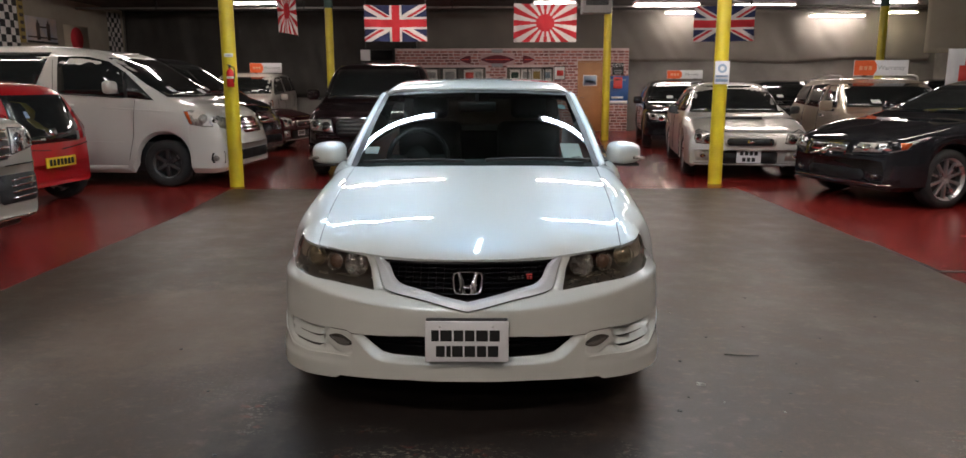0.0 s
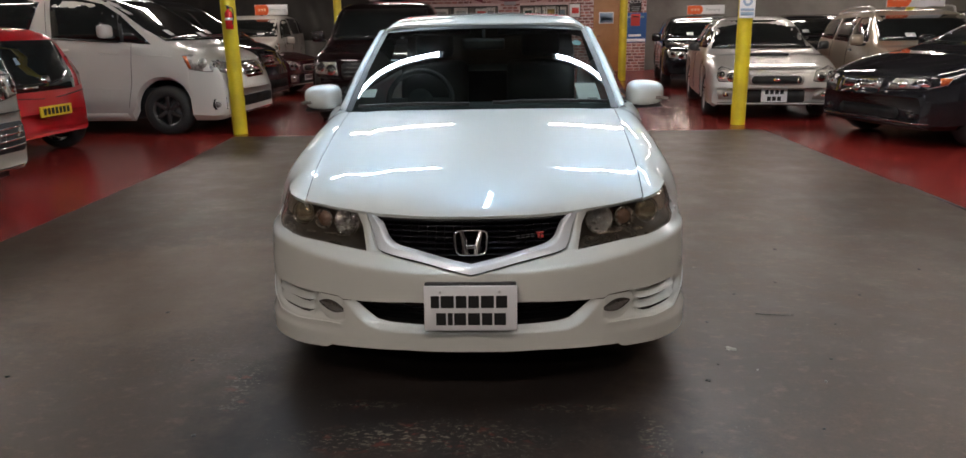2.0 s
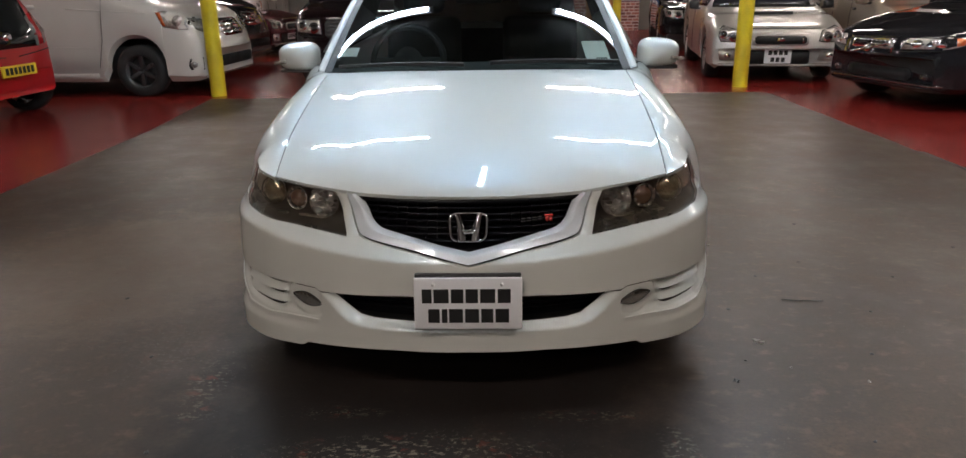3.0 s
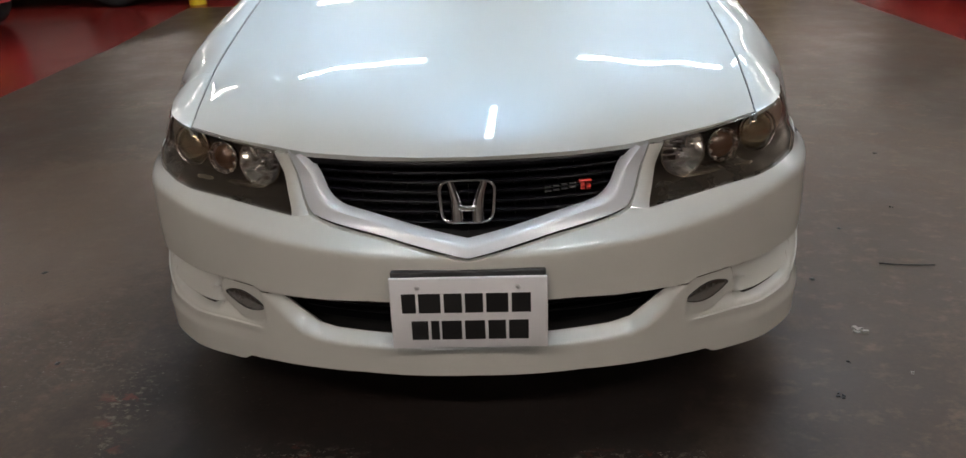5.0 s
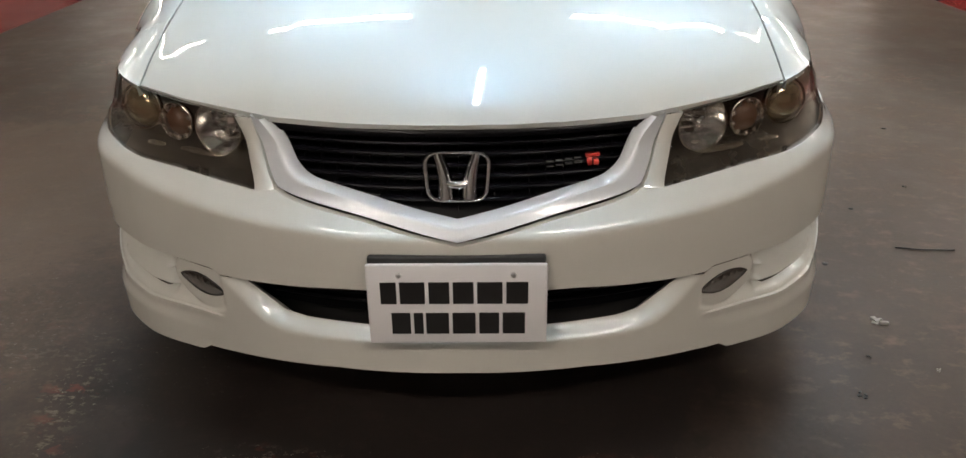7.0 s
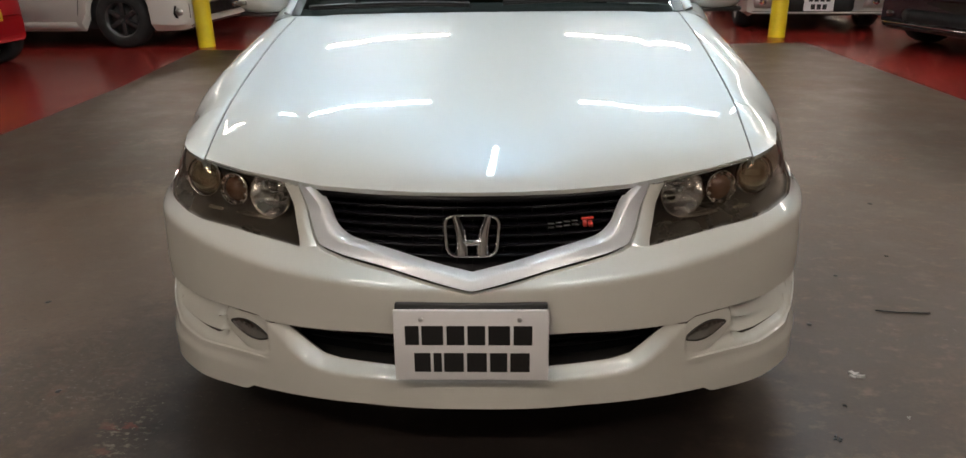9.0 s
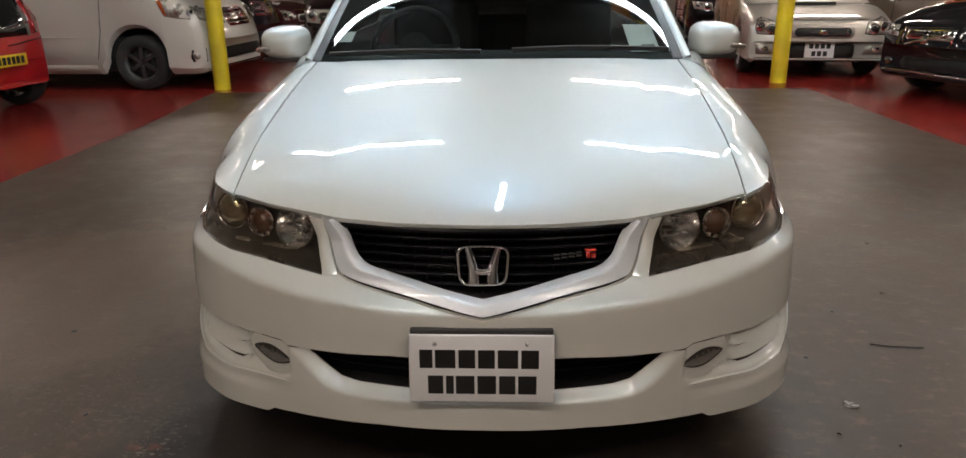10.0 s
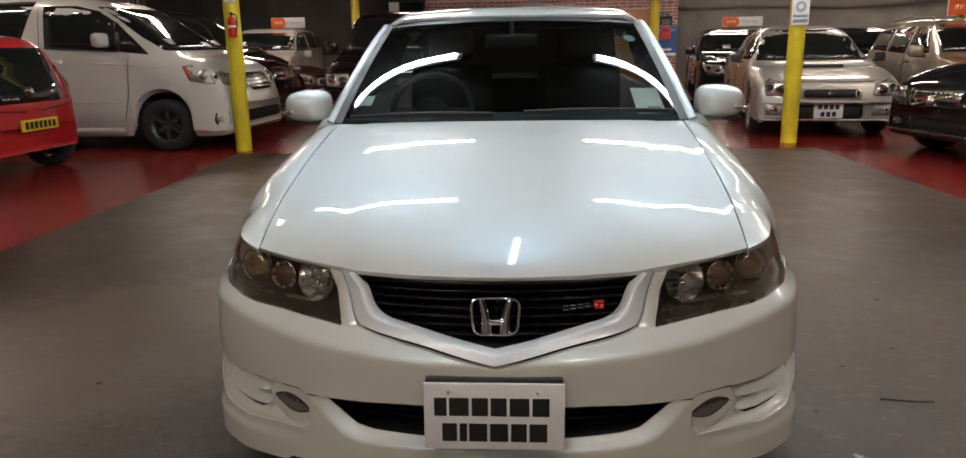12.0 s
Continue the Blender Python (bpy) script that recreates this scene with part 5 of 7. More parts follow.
def headlight(car, sign):
    n = 60
    rows, back = [], []
    for k in range(n + 1):
        s = 0.410 + (1.062 - 0.410) * k / n
        z0, z1 = lerp_at(s, LAMP_LOW) + 0.002, lerp_at(s, LAMP_TOP) - 0.002
        rows.append([skin(sign * s, z0, 0.010)] + [skin(sign * s, z0 + (z1 - z0) * j / 12, -0.002) for j in range(13)] + [skin(sign * s, z1, 0.010)])
        deep = 0.050 * smooth01(k / 6) * smooth01((n - k) / 26) + 0.006
        back.append([skin(sign * s, z0, 0.006)] + [skin(sign * s, z0 + (z1 - z0) * j / 12, 0.012 + deep * smooth01(j / 5) * smooth01((12 - j) / 1.5 + 0.35)) for j in range(13)] + [skin(sign * s, z1, 0.006)])
    bm = bmesh.new()
    add_rows(bm, back)
    lamp = part("headlight", finish(bm), M["bezel"], car, "smoked headlight with three round lamps", sharp=50)
    bm = bmesh.new()
    add_rows(bm, rows)
    lens = part("lens", outward(bm), M["lens"], lamp, "clear plastic headlight lens")
    lens.visible_shadow = False
    side_reflector(lamp, sign)
    # two ledges added on the smoked panel, under and between lamps, as sheen streaks
    for mid, half in ((0.580, 0.062), (0.716, 0.046)):
        bm = bmesh.new()
        sheen_rows = []
        for k in range(13):
            x = -1 + k / 6
            fade = math.sqrt(max(0.0, 1 - x * x)) + 0.02
            sheen_rows.append([skin(sign * (mid + half * x), 0.5905 + 0.0055 * math.cos(a) * fade, 0.034 - 0.012 * math.sin(a) * fade) for a in np.linspace(0, math.pi, 9)])
        add_rows(bm, sheen_rows)
        part("bezel_sheen", finish(bm), M["bezel_sheen"], lamp)
    for s, z, r, kind in ((0.533, 0.643, 0.052, "reflector"), (0.647, 0.641, 0.037, "amber_bulb"), (0.778, 0.653, 0.047, "bronze_lens")):
        m = at_skin(sign * s, z, 0.022)
        m = Matrix.Translation(m.translation) @ Matrix.Rotation(sign * radians(18), 4, "Z") @ Matrix.Rotation(radians(-6), 4, "X")
        placed(part("lamp_ring", ring(r, 0.0027), M["lip_metal"], lamp), m)
        if kind == "reflector":
            bowl = lathe([(0.045, 0.006), (0.040, r * 0.45), (0.022, r * 0.8), (0.0, r * 0.98)], 32, "y")
            for f in [f for f in bowl.faces if len(f.verts) > 4]:
                bowl.faces.remove(f)
            placed(part("reflector", bowl, M["reflector"], lamp), m)
            for k, (fx, fz) in enumerate(((-0.55, 0.3), (0.1, -0.15), (0.45, 0.35))):
                placed(part("reflector_facet", solid(-r * 0.16, r * 0.16, 0.006, 0.030, -r * 0.22, r * 0.22, 0.003), M["chrome"], lamp), m @ Matrix.Translation((fx * r, 0.010, fz * r)) @ Matrix.Rotation(0.5 * (k - 1), 4, "Z") @ Matrix.Rotation(0.4 - 0.3 * k, 4, "X"))
            placed(part("bulb", lathe([(0.042, 0.009), (0.012, 0.009), (0.004, 0.006), (0.002, 0.001)], 14, "y"), M["chrome"], lamp), m)
            for k in range(4):
                placed(part("reflector_fin", solid(-r * 0.7, r * 0.7, 0.018, 0.030, -0.0012, 0.0012), M["reflector"], lamp), m @ Matrix.Translation((0, 0.004, -0.022 + 0.014 * k)))
        else:
            dome = lathe([(0.012, r * 0.97), (0.004, r * 0.90), (-0.006, r * 0.72), (-0.012, r * 0.40), (-0.014, 0.002)], 32, "y")
            for k in range(10 if kind == "amber_bulb" else 0):
                a = 2 * math.pi * (k + 0.5) / 10
                placed(part("prism", lathe([(-0.004, 0.001), (-0.002, 0.0045), (0.004, 0.005)], 8, "y"), M["smoked_prism"], lamp), m @ Matrix.Translation((r * 0.90 * math.cos(a), -0.001, r * 0.90 * math.sin(a))))
            placed(part("projector" if kind == "bronze_lens" else "indicator", dome, M[kind], lamp), m)


def side_reflector(lamp, sign):
    """The brownish silvered panel at the headlight's outer end."""
    b = bmesh.new()
    rows = []
    for k in range(15):
        s = 0.852 + 0.185 * k / 14
        z0, z1 = lerp_at(s, LAMP_LOW) + 0.008, lerp_at(s, LAMP_TOP) - 0.006
        rows.append([skin(sign * s, z0 + (z1 - z0) * j / 8, 0.010 + 0.040 * (1 - k / 14) ** 2 + 0.006 * math.sin(math.pi * j / 8) * (1 - k / 14)) for j in range(9)])
    add_rows(b, rows)
    part("side_reflector", finish(b), M["side_reflector"], lamp, "brownish silvered side reflector")


def fin_slots(car, sign):
    """The dark slots that lie under the fins beside the fog lamp."""
    for k in (-1, 0, 1):
        rows = []
        for s in np.linspace(0.672, 0.905, 30):
            sp, ri = lerp_at(s, SPLIT), lerp_at(s, RIDGE)
            thin = min(1.0, (s - 0.665) / 0.03, (0.912 - s) / 0.03)
            row = []
            for saw in (0.62, 0.69, 0.76, 0.82, 0.88):
                saw = 0.88 + (saw - 0.88) * thin
                z = ri + (sp - ri) * (0.30 + 0.345 * (k + saw))
                row.append(skin(sign * s, z, hollow(s, z) - 0.0016))
            rows.append(row)
        b = bmesh.new()
        add_rows(b, rows)
        part("slot", finish(b), M["plastic"], car, "dark slot under a bumper fin")


def fog_lamp(car, sign):
    def almond(grow, deep):
        pts = []
        for k in range(33):
            a = 2 * math.pi * k / 32
            c, w = math.cos(a), math.sin(a)
            x, z = 0.058 * c * grow, 0.0215 * w * (1 - 0.5 * c * c) * grow
            pts.append(skin(sign * (0.557 + x), 0.333 + 0.13 * x + z, deep))
        return pts
    bm = bmesh.new()
    add_rows(bm, [almond(1.07, 0.006), almond(1.06, 0.0005), almond(1.0, 0.000), almond(0.97, 0.004)])
    fog = part("fog_lamp", finish(bm), M["plastic"], car, "almond-shaped fog lamp set in a white pod")
    bm = bmesh.new()
    add_rows(bm, [almond(0.99, 0.0022), almond(0.7, 0.0026), almond(0.35, 0.0028), almond(0.02, 0.0028)])
    part("reflector", finish(bm), M["fog_reflector"], fog)
    bm = bmesh.new()
    spread = np.linspace(-0.050, 0.050, 13)
    add_rows(bm, [[skin(sign * (0.557 + x), 0.333 + 0.13 * x + up * 0.0195 * math.sqrt(max(0.0, 1 - (x / 0.054) ** 2)), 0.0016) for x in spread] for up in (0.30, 0.6, 0.9)])
    part("lamp_shroud", finish(bm), M["bezel"], fog)
    for ds, dz, r in ((-0.031, 0.006, 0.006), (-0.017, 0.009, 0.008), (0.001, 0.008, 0.010), (0.019, 0.009, 0.008), (0.034, 0.007, 0.006)):
        part("bulb", placed_bm(lathe([(-0.001, 0.001), (0.0005, r * 0.8), (0.003, r)], 8, "y"), at_skin(sign * (0.557 + ds), 0.333 + 0.13 * ds + dz, 0.001)), M["chrome"], fog)
    bm = bmesh.new()
    add_rows(bm, [almond(0.98, 0.0005), almond(0.7, -0.0015), almond(0.4, -0.0025), almond(0.02, -0.0025)])
    lens = part("lens", outward(bm), M["lens"], fog)
    lens.visible_shadow = False


def emblem(car):
    """A chrome badge: a rounded frame round two tapered uprights and a bridge."""
    m = at_skin(0, 0.594, 0.004) @ Matrix.Scale(1.09, 4)
    n = 64
    bm = bmesh.new()
    rows = []
    for k in range(n + 1):
        a = 2 * math.pi * k / n
        c, s = math.cos(a), math.sin(a)
        x, z = math.copysign(abs(c) ** 0.42, c), math.copysign(abs(s) ** 0.42, s)
        w = 0.055 * (1 + 0.07 * z)
        rows.append([Vector((x * w * g, d, z * 0.043 * g)) for g, d in ((1.0, 0.010), (1.0, 0.000), (0.95, -0.005), (0.885, 0.000), (0.875, 0.010))])
    add_rows(bm, rows)
    badge = placed(part("badge", finish(bm), M["chrome"], car, "chrome badge on the grille"), m)
    for sgn in (-1, 1):
        b = bmesh.new()
        rows = []
        for k in range(13):
            t = k / 12
            z = -0.039 + 0.078 * t
            x = sgn * (0.021 + 0.012 * t ** 1.3 - 0.004 * math.sin(math.pi * t))
            w = 0.0140 - 0.0048 * t
            rows.append([Vector((x - w, 0.008, z)), Vector((x - w * 0.7, 0.0, z)), Vector((x, -0.005, z)), Vector((x + w * 0.7, 0.0, z)), Vector((x + w, 0.008, z))])
        add_rows(b, rows)
        placed(part("upright", finish(b), M["chrome"], badge), Matrix())
    b = bmesh.new()
    add_rows(b, [[Vector((-0.018 + 0.036 * k / 10, d, -0.010 + dz - 0.004 * math.sin(math.pi * k / 10))) for k in range(11)] for d, dz in ((0.008, -0.007), (-0.001, -0.006), (-0.004, 0.0), (-0.001, 0.006), (0.008, 0.007))])
    part("bridge", finish(b), M["chrome"], badge)
    # model mark in plain grey and red shapes
    for k in range(4):
        s = 0.176 + 0.019 * k
        part("mark", sweep_bar(s, s + 0.014, 0.6035 + 0.0012 * k, 0.012, 0.0008, 0.006, 4), M["steel"], car)
        part("mark", sweep_bar(s, s + 0.014, 0.6115 + 0.0012 * k, 0.012, 0.0006, 0.006, 4), M["steel"], car)
    red = part("mark", sweep_bar(0.256, 0.284, 0.619, 0.010, 0.0030, 0.006, 4), M["poster_red"], car, "red mark on the grille")
    part("mark", sweep_bar(0.259, 0.267, 0.611, 0.010, 0.0090, 0.006, 4), M["poster_red"], car)
    part("mark", sweep_bar(0.272, 0.281, 0.607, 0.010, 0.0055, 0.006, 4), M["poster_red"], car)


def front_plate(car):
    """A white plate on a dark holder, with two screws and two lines of black block shapes."""
    tilt = pose(-0.002, -0.020, 0.3785, -4, 0, 0)
    holder = placed(part("plate_holder", solid(-0.163, 0.163, 0.006, 0.022, -0.075, 0.092, 0.004), M["plastic"], car, "dark plate holder"), tilt)
    board = part("number_plate", solid(-0.166, 0.166, -0.004, 0.004, -0.084, 0.082, 0.0035), M["plate_white"], holder, "plain white plate with black lettering bars")
    rows = ((0.0235, (0.032, 0.050, 0.041, 0.041, 0.050, 0.043), (-0.141)), (-0.040, (0.038, 0.019, 0.046, 0.046, 0.040, 0.045), (-0.123)))
    for z, widths, x in rows:
        for w in widths:
            b = solid(x, x + w * 0.93, -0.0056, -0.0035, z - 0.0225, z + 0.0225, 0.0009)
            placed(part("lettering_bar", b, M["ink"], board, smooth=False), Matrix())
            x += w + 0.0035
    for sx in (-0.106, 0.104):
        placed(part("screw", lathe([(-0.0085, 0.001), (-0.0085, 0.004), (-0.004, 0.0055), (-0.002, 0.0055)], 14, "y"), M["alloy"], board), Matrix.Translation((sx, 0, 0.060)))


def door_mirror(car, sign):
    bm = bmesh.new()
    rows = []
    for k in range(15):
        t = k / 14
        y = -0.085 + 0.155 * t
        g = (1 - (1 - min(1, t / 0.75)) ** 2.2) ** 0.5 if t < 0.75 else 1.0
        row = []
        for j in range(33):
            a = 2 * math.pi * j / 32
            c, s = math.cos(a), math.sin(a)
            x = math.copysign(abs(c) ** 0.62, c) * 0.112 * (0.35 + 0.65 * g)
            z = math.copysign(abs(s) ** 0.62, s) * 0.074 * (0.30 + 0.70 * g)
            z *= 1.0 - 0.10 * (sign * x / 0.112) if z < 0 else 1.0 - 0.18 * max(0, sign * x / 0.112)
            row.append(Vector((x, y + 0.05 * max(0.0, sign * x / 0.112) ** 2, z)))
        rows.append(row)
    add_rows(bm, rows)
    finish(bm)
    bmesh.ops.contextual_create(bm, geom=[e for e in bm.edges if e.is_boundary])
    shell = placed(part("door_mirror", bm, M["pearl"], car, "white door mirror with an indicator strip"), pose(sign * 0.888, 1.60, 0.982, 0, 0, sign * 6) @ Matrix.Diagonal((0.90, 0.95, 0.92, 1)))
    b = solid(-0.06, 0.06, -0.012, 0.012, -0.010, 0.010, 0.008)
    part("indicator", placed_bm(b, pose(sign * 0.072, -0.045, -0.026, 0, sign * 6, sign * 38)), M["lamp_lens"], shell)
    part("mirror_foot", placed_bm(solid(-0.075, 0.05, -0.03, 0.03, -0.022, 0.022, 0.014), pose(-sign * 0.135, 0.02, -0.062, 0, sign * 14, 0)), M["plastic"], shell)
    part("lower_shell", placed_bm(solid(-0.09, 0.09, -0.045, 0.05, -0.010, 0.010, 0.009), pose(-sign * 0.005, 0.005, -0.072)), M["plastic"], shell)


def placed_bm(bm, m):
    bmesh.ops.transform(bm, matrix=m, verts=bm.verts)
    return bm




def cabin(car):
    part("dashboard", grid_mesh("dashboard", [[(x, y, z + 0.015 * math.cos(x * 2.2)) for x in np.linspace(-0.66, 0.66, 17)] for y, z in ((1.22, 0.90), (1.40, 0.925), (1.62, 0.93), (1.72, 0.90), (1.78, 0.80), (1.80, 0.55))], M["interior"]), None, car, "black dashboard")
    for x in (-0.36, 0.36):
        b = bmesh.new()
        box(b, x - 0.24, x + 0.24, 2.12, 2.60, 0.42, 0.56, 0.05)
        seat = part("front_seat", b, M["interior"], car)
        part("backrest", placed_bm(solid(-0.23, 0.23, -0.06, 0.06, 0.0, 0.62, 0.05), pose(x, 2.58, 0.52, -14)), M["interior"], seat)
        part("headrest", placed_bm(solid(-0.13, 0.13, -0.05, 0.05, 0.64, 0.82, 0.045), pose(x, 2.58, 0.52, -14)), M["interior"], seat)
    part("rear_bench", solid(-0.6, 0.6, 3.15, 3.30, 0.5, 1.02, 0.06), M["interior"], car)
    part("cabin_floor", solid(-0.7, 0.7, 1.2, 3.6, 0.22, 0.28), M["interior"], car)
    wheel_ = part("steering_wheel", placed_bm(ring(0.185, 0.016), pose(-0.37, 1.86, 0.93, -24)), M["interior"], car)
    part("boss", placed_bm(lathe([(-0.03, 0.02), (-0.025, 0.07), (0.02, 0.075), (0.03, 0.03)], 18, "y"), pose(-0.37, 1.86, 0.93, -24)), M["interior"], wheel_)
    part("spoke", placed_bm(solid(-0.18, 0.18, -0.008, 0.012, -0.025, 0.02, 0.006), pose(-0.37, 1.86, 0.93, -24)), M["interior"], wheel_)
    m = part("rear_view_mirror", placed_bm(solid(-0.12, 0.12, -0.02, 0.02, -0.032, 0.032, 0.015), pose(0, 1.93, 1.245, 8)), M["plastic"], car)
    part("stalk", tube_along([(0, 1.93, 1.27), (0, 1.95, 1.325)], 0.010), M["plastic"], m)
    part("headlining", grid_mesh("headlining", [[(x, y, roof_mid(y) - 0.05 - 0.05 * (x / 0.56) ** 2) for x in np.linspace(-0.58, 0.58, 9)] for y in np.linspace(2.06, 3.2, 8)], M["interior"]), None, car)
    for s in (-1, 1):
        part("sun_visor", placed_bm(solid(-0.2, 0.2, -0.06, 0.06, -0.008, 0.008, 0.006), pose(s * 0.28, 2.08, 1.325, 24)), M["interior"], car)


def hero():
    car = thing("saloon_car", "pearl white sports saloon with black grille parked in the lane", "car", "parked cars")
    part("bumper", bumper_mesh(), M["pearl"], car, "white front bumper with side fins", sharp=32)
    part("bonnet", hood_mesh(), M["pearl"], car, sharp=45)
    for sgn in (-1, 1):
        b = bmesh.new()
        add_rows(b, [[Vector((sgn * (hood_half(v) + d), hood_point(1, v).y, hood_edge(v) - 0.0045)) for d in (-0.003, 0.0075)] for v in np.linspace(0.03, 1, 40)])
        part("shut_line", finish(b), M["plastic"], car, "dark gap along the bonnet")
    # silver trim round the grille
    o, i = pair_line(V_OUT, 60), pair_line(V_IN, 60)
    b = bmesh.new()
    rows = []
    for sgn in (-1, 1):
        rows = []
        for (s0, z0), (s1, z1) in zip(o, i):
            row = [skin(sgn * s0, z0 + 0.006, 0.018)]
            for t in (0, 0.06, 0.12, 0.3, 0.5, 0.65, 0.80, 0.88, 1.0):
                lift = float(np.interp(t, (0, 0.06, 0.12, 0.80, 0.88, 1.0), (0.006, 0.0005, -0.003, -0.007, -0.004, 0.010)))
                row.append(skin(sgn * (s0 + (s1 - s0) * t), z0 + 0.006 + (z1 - z0 - 0.006) * t, lift))
            row.append(skin(sgn * s1, z1 + 0.001, 0.018))
            rows.append(row)
        add_rows(b, rows)
    part("grille_surround", finish(b), M["trim_pearl"], car, "silver pearl trim round the grille", sharp=40)
    # grille: a dark back plate behind gloss black bars
    rows = []
    for k in range(49):
        s = 0.392 * (2 * k / 48 - 1)
        low = lerp_at(abs(s) * 0.96, V_IN) - 0.022
        rows.append([skin(s, low + (0.690 - low) * j / 10, 0.055) for j in range(11)])
    b = bmesh.new()
    add_rows(b, rows)
    grille = part("grille", finish(b), M["bar_black"], car, "gloss black grille with thin bars")
    for k in range(7):
        z = 0.549 + 0.0195 * k
        half = float(np.interp(z, [p[1] for p in V_IN], [p[0] for p in V_IN])) + 0.012
        part("bar", sweep_bar(-half, half, z, 0.020, 0.0026, 0.03), M["grille_gloss"], grille)
    for s in [0.036 * k for k in range(-9, 10)]:
        low = lerp_at(s, V_IN) + 0.004
        b = bmesh.new()
        add_rows(b, [[skin(s + d, low + (0.684 - low) * j / 6, e) for d, e in ((-0.001, 0.05), (-0.001, 0.036), (0.001, 0.036), (0.001, 0.05))] for j in range(7)])
        part("upright", finish(b), M["bar_black"], grille)
    b = bmesh.new()
    add_rows(b, [[skin(s, z, d) for z, d in ((0.662, 0.012), (0.676, 0.010), (0.678, 0.06))] for s in np.linspace(-0.40, 0.40, 41)])
    part("top_rail", finish(b), M["bar_black"], grille)
    # lower mouth
    b = bmesh.new()
    add_rows(b, [[skin(s, z, 0.075) for z in (0.29, 0.33, 0.40)] for s in np.linspace(-0.46, 0.46, 31)])
    mouth = part("lower_grille", finish(b), M["bar_black"], car)
    for z in (0.328, 0.346, 0.364):
        half = float(np.interp(z, [p[1] for p in MOUTH], [p[0] for p in MOUTH])) + 0.004
        part("bar", sweep_bar(-half, half, z, 0.052, 0.003, 0.02), M["bar_black"], mouth)
    # dark core behind the skin
    b = bmesh.new()
    add_rows(b, [[skin(s, z, 0.10) for z in (0.20, 0.45, 0.60, 0.66)] for s in np.linspace(-1.05, 1.05, 41)])
    part("crash_bar", finish(b), M["plastic"], car)
    part("undertray", solid(-0.70, 0.70, 0.30, 4.2, 0.20, 0.26, 0.01), M["plastic"], car)
    part("radiator_shroud", solid(-0.6, 0.6, 0.42, 0.46, 0.25, 0.70, 0.01), M["plastic"], car)
    emblem(car)
    front_plate(car)
    for sgn in (-1, 1):
        headlight(car, sgn)
        fog_lamp(car, sgn)
        fin_slots(car, sgn)
        part("front_wing", side_mesh(sgn, WING_Y, 1.42, 28), M["pearl"], car, sharp=40)
        part("body_side", side_mesh(sgn, 1.425, 4.55, 50), M["pearl"], car, sharp=40)
        part("windscreen_pillar", pillar_mesh(sgn), M["pearl"], car)
        b = bmesh.new()
        add_rows(b, [[screen_point(sgn * a, k / 20, d) for a, d in ((0.945, 0.002), (0.97, 0.005), (1.002, 0.003))] for k in range(21)])
        part("screen_seal", finish(b), M["plastic"], car)
        door_mirror(car, sgn)
        b = bmesh.new()
        add_rows(b, [[(sgn * x, y, z) for y, x, z in row] for row in (((1.60, 0.79, 0.955), (2.4, 0.80, 0.965), (3.3, 0.79, 0.985)), ((2.15, 0.648, 1.30), (2.5, 0.648, 1.34), (3.1, 0.648, 1.31)))])
        part("side_window", finish(b), M["dark_glass"], car)
        for ax in AXLES:
            wheel(car, sgn * 0.765, ax, TYRE_R, 0.22, 5, False)
        part("wheel_liner", placed_bm(lathe([(-0.12, TYRE_R + 0.028), (0.10, TYRE_R + 0.028), (0.11, TYRE_R + 0.026)], 30), pose(sgn * 0.70, AXLES[0], 0.315)), M["plastic"], car)
    part("roof", roof_mesh(), M["pearl"], car, sharp=50)
    screen = part("windscreen", screen_mesh(), M["screen"], car, "clear windscreen reflecting the ceiling lights")
    screen.visible_shadow = False
    b = bmesh.new()
    add_rows(b, [[screen_point(2 * k / 40 - 1, v, d) for v, d in ((0.945, 0.002), (0.975, 0.003), (1.0, 0.003))] for k in range(41)])
    part("screen_seal", finish(b), M["plastic"], car)
    b = bmesh.new()
    add_rows(b, [[Vector((p.x, p.y + dy, p.z + dz)) for dy, dz in ((-0.03, -0.025), (0.01, 0.004), (0.06, 0.018))] for p in (screen_point(2 * k / 30 - 1, 0.0) for k in range(31))])
    part("scuttle", finish(b), M["plastic"], car, "black scuttle panel below the windscreen")
    for x0, x1, v0, v1 in ((-0.05, -0.60, 0.045, 0.035), (0.62, 0.06, 0.055, 0.055)):
        pts = [screen_point((x0 + (x1 - x0) * t) / 0.67, v0 + (v1 - v0) * t + 0.015 * math.sin(math.pi * t), 0.014) for t in np.linspace(0, 1, 12)]
        w = part("wiper", tube_along(pts, 0.006, 6), M["plastic"], car)
        part("blade", tube_along([p - Vector((0, -0.003, 0.008)) for p in pts], 0.004, 6), M["plastic"], w)
    cabin(car)
    # rear: window and boot
    b = bmesh.new()
    add_rows(b, [[(x * w, y, z - 0.04 * x * x) for x in np.linspace(-1, 1, 13)] for y, z, w in ((3.25, 1.375, 0.60), (3.6, 1.20, 0.66), (3.95, 1.03, 0.72))])
    part("rear_window", finish(b), M["dark_glass"], car)
    b = bmesh.new()
    add_rows(b, [[(x * w, y, z - 0.03 * x * x) for x in np.linspace(-1, 1, 13)] for y, z, w in ((3.95, 1.03, 0.80), (4.45, 1.01, 0.76), (4.60, 0.95, 0.72), (4.66, 0.6, 0.70), (4.62, 0.25, 0.68))])
    part("boot", finish(b), M["pearl"], car)
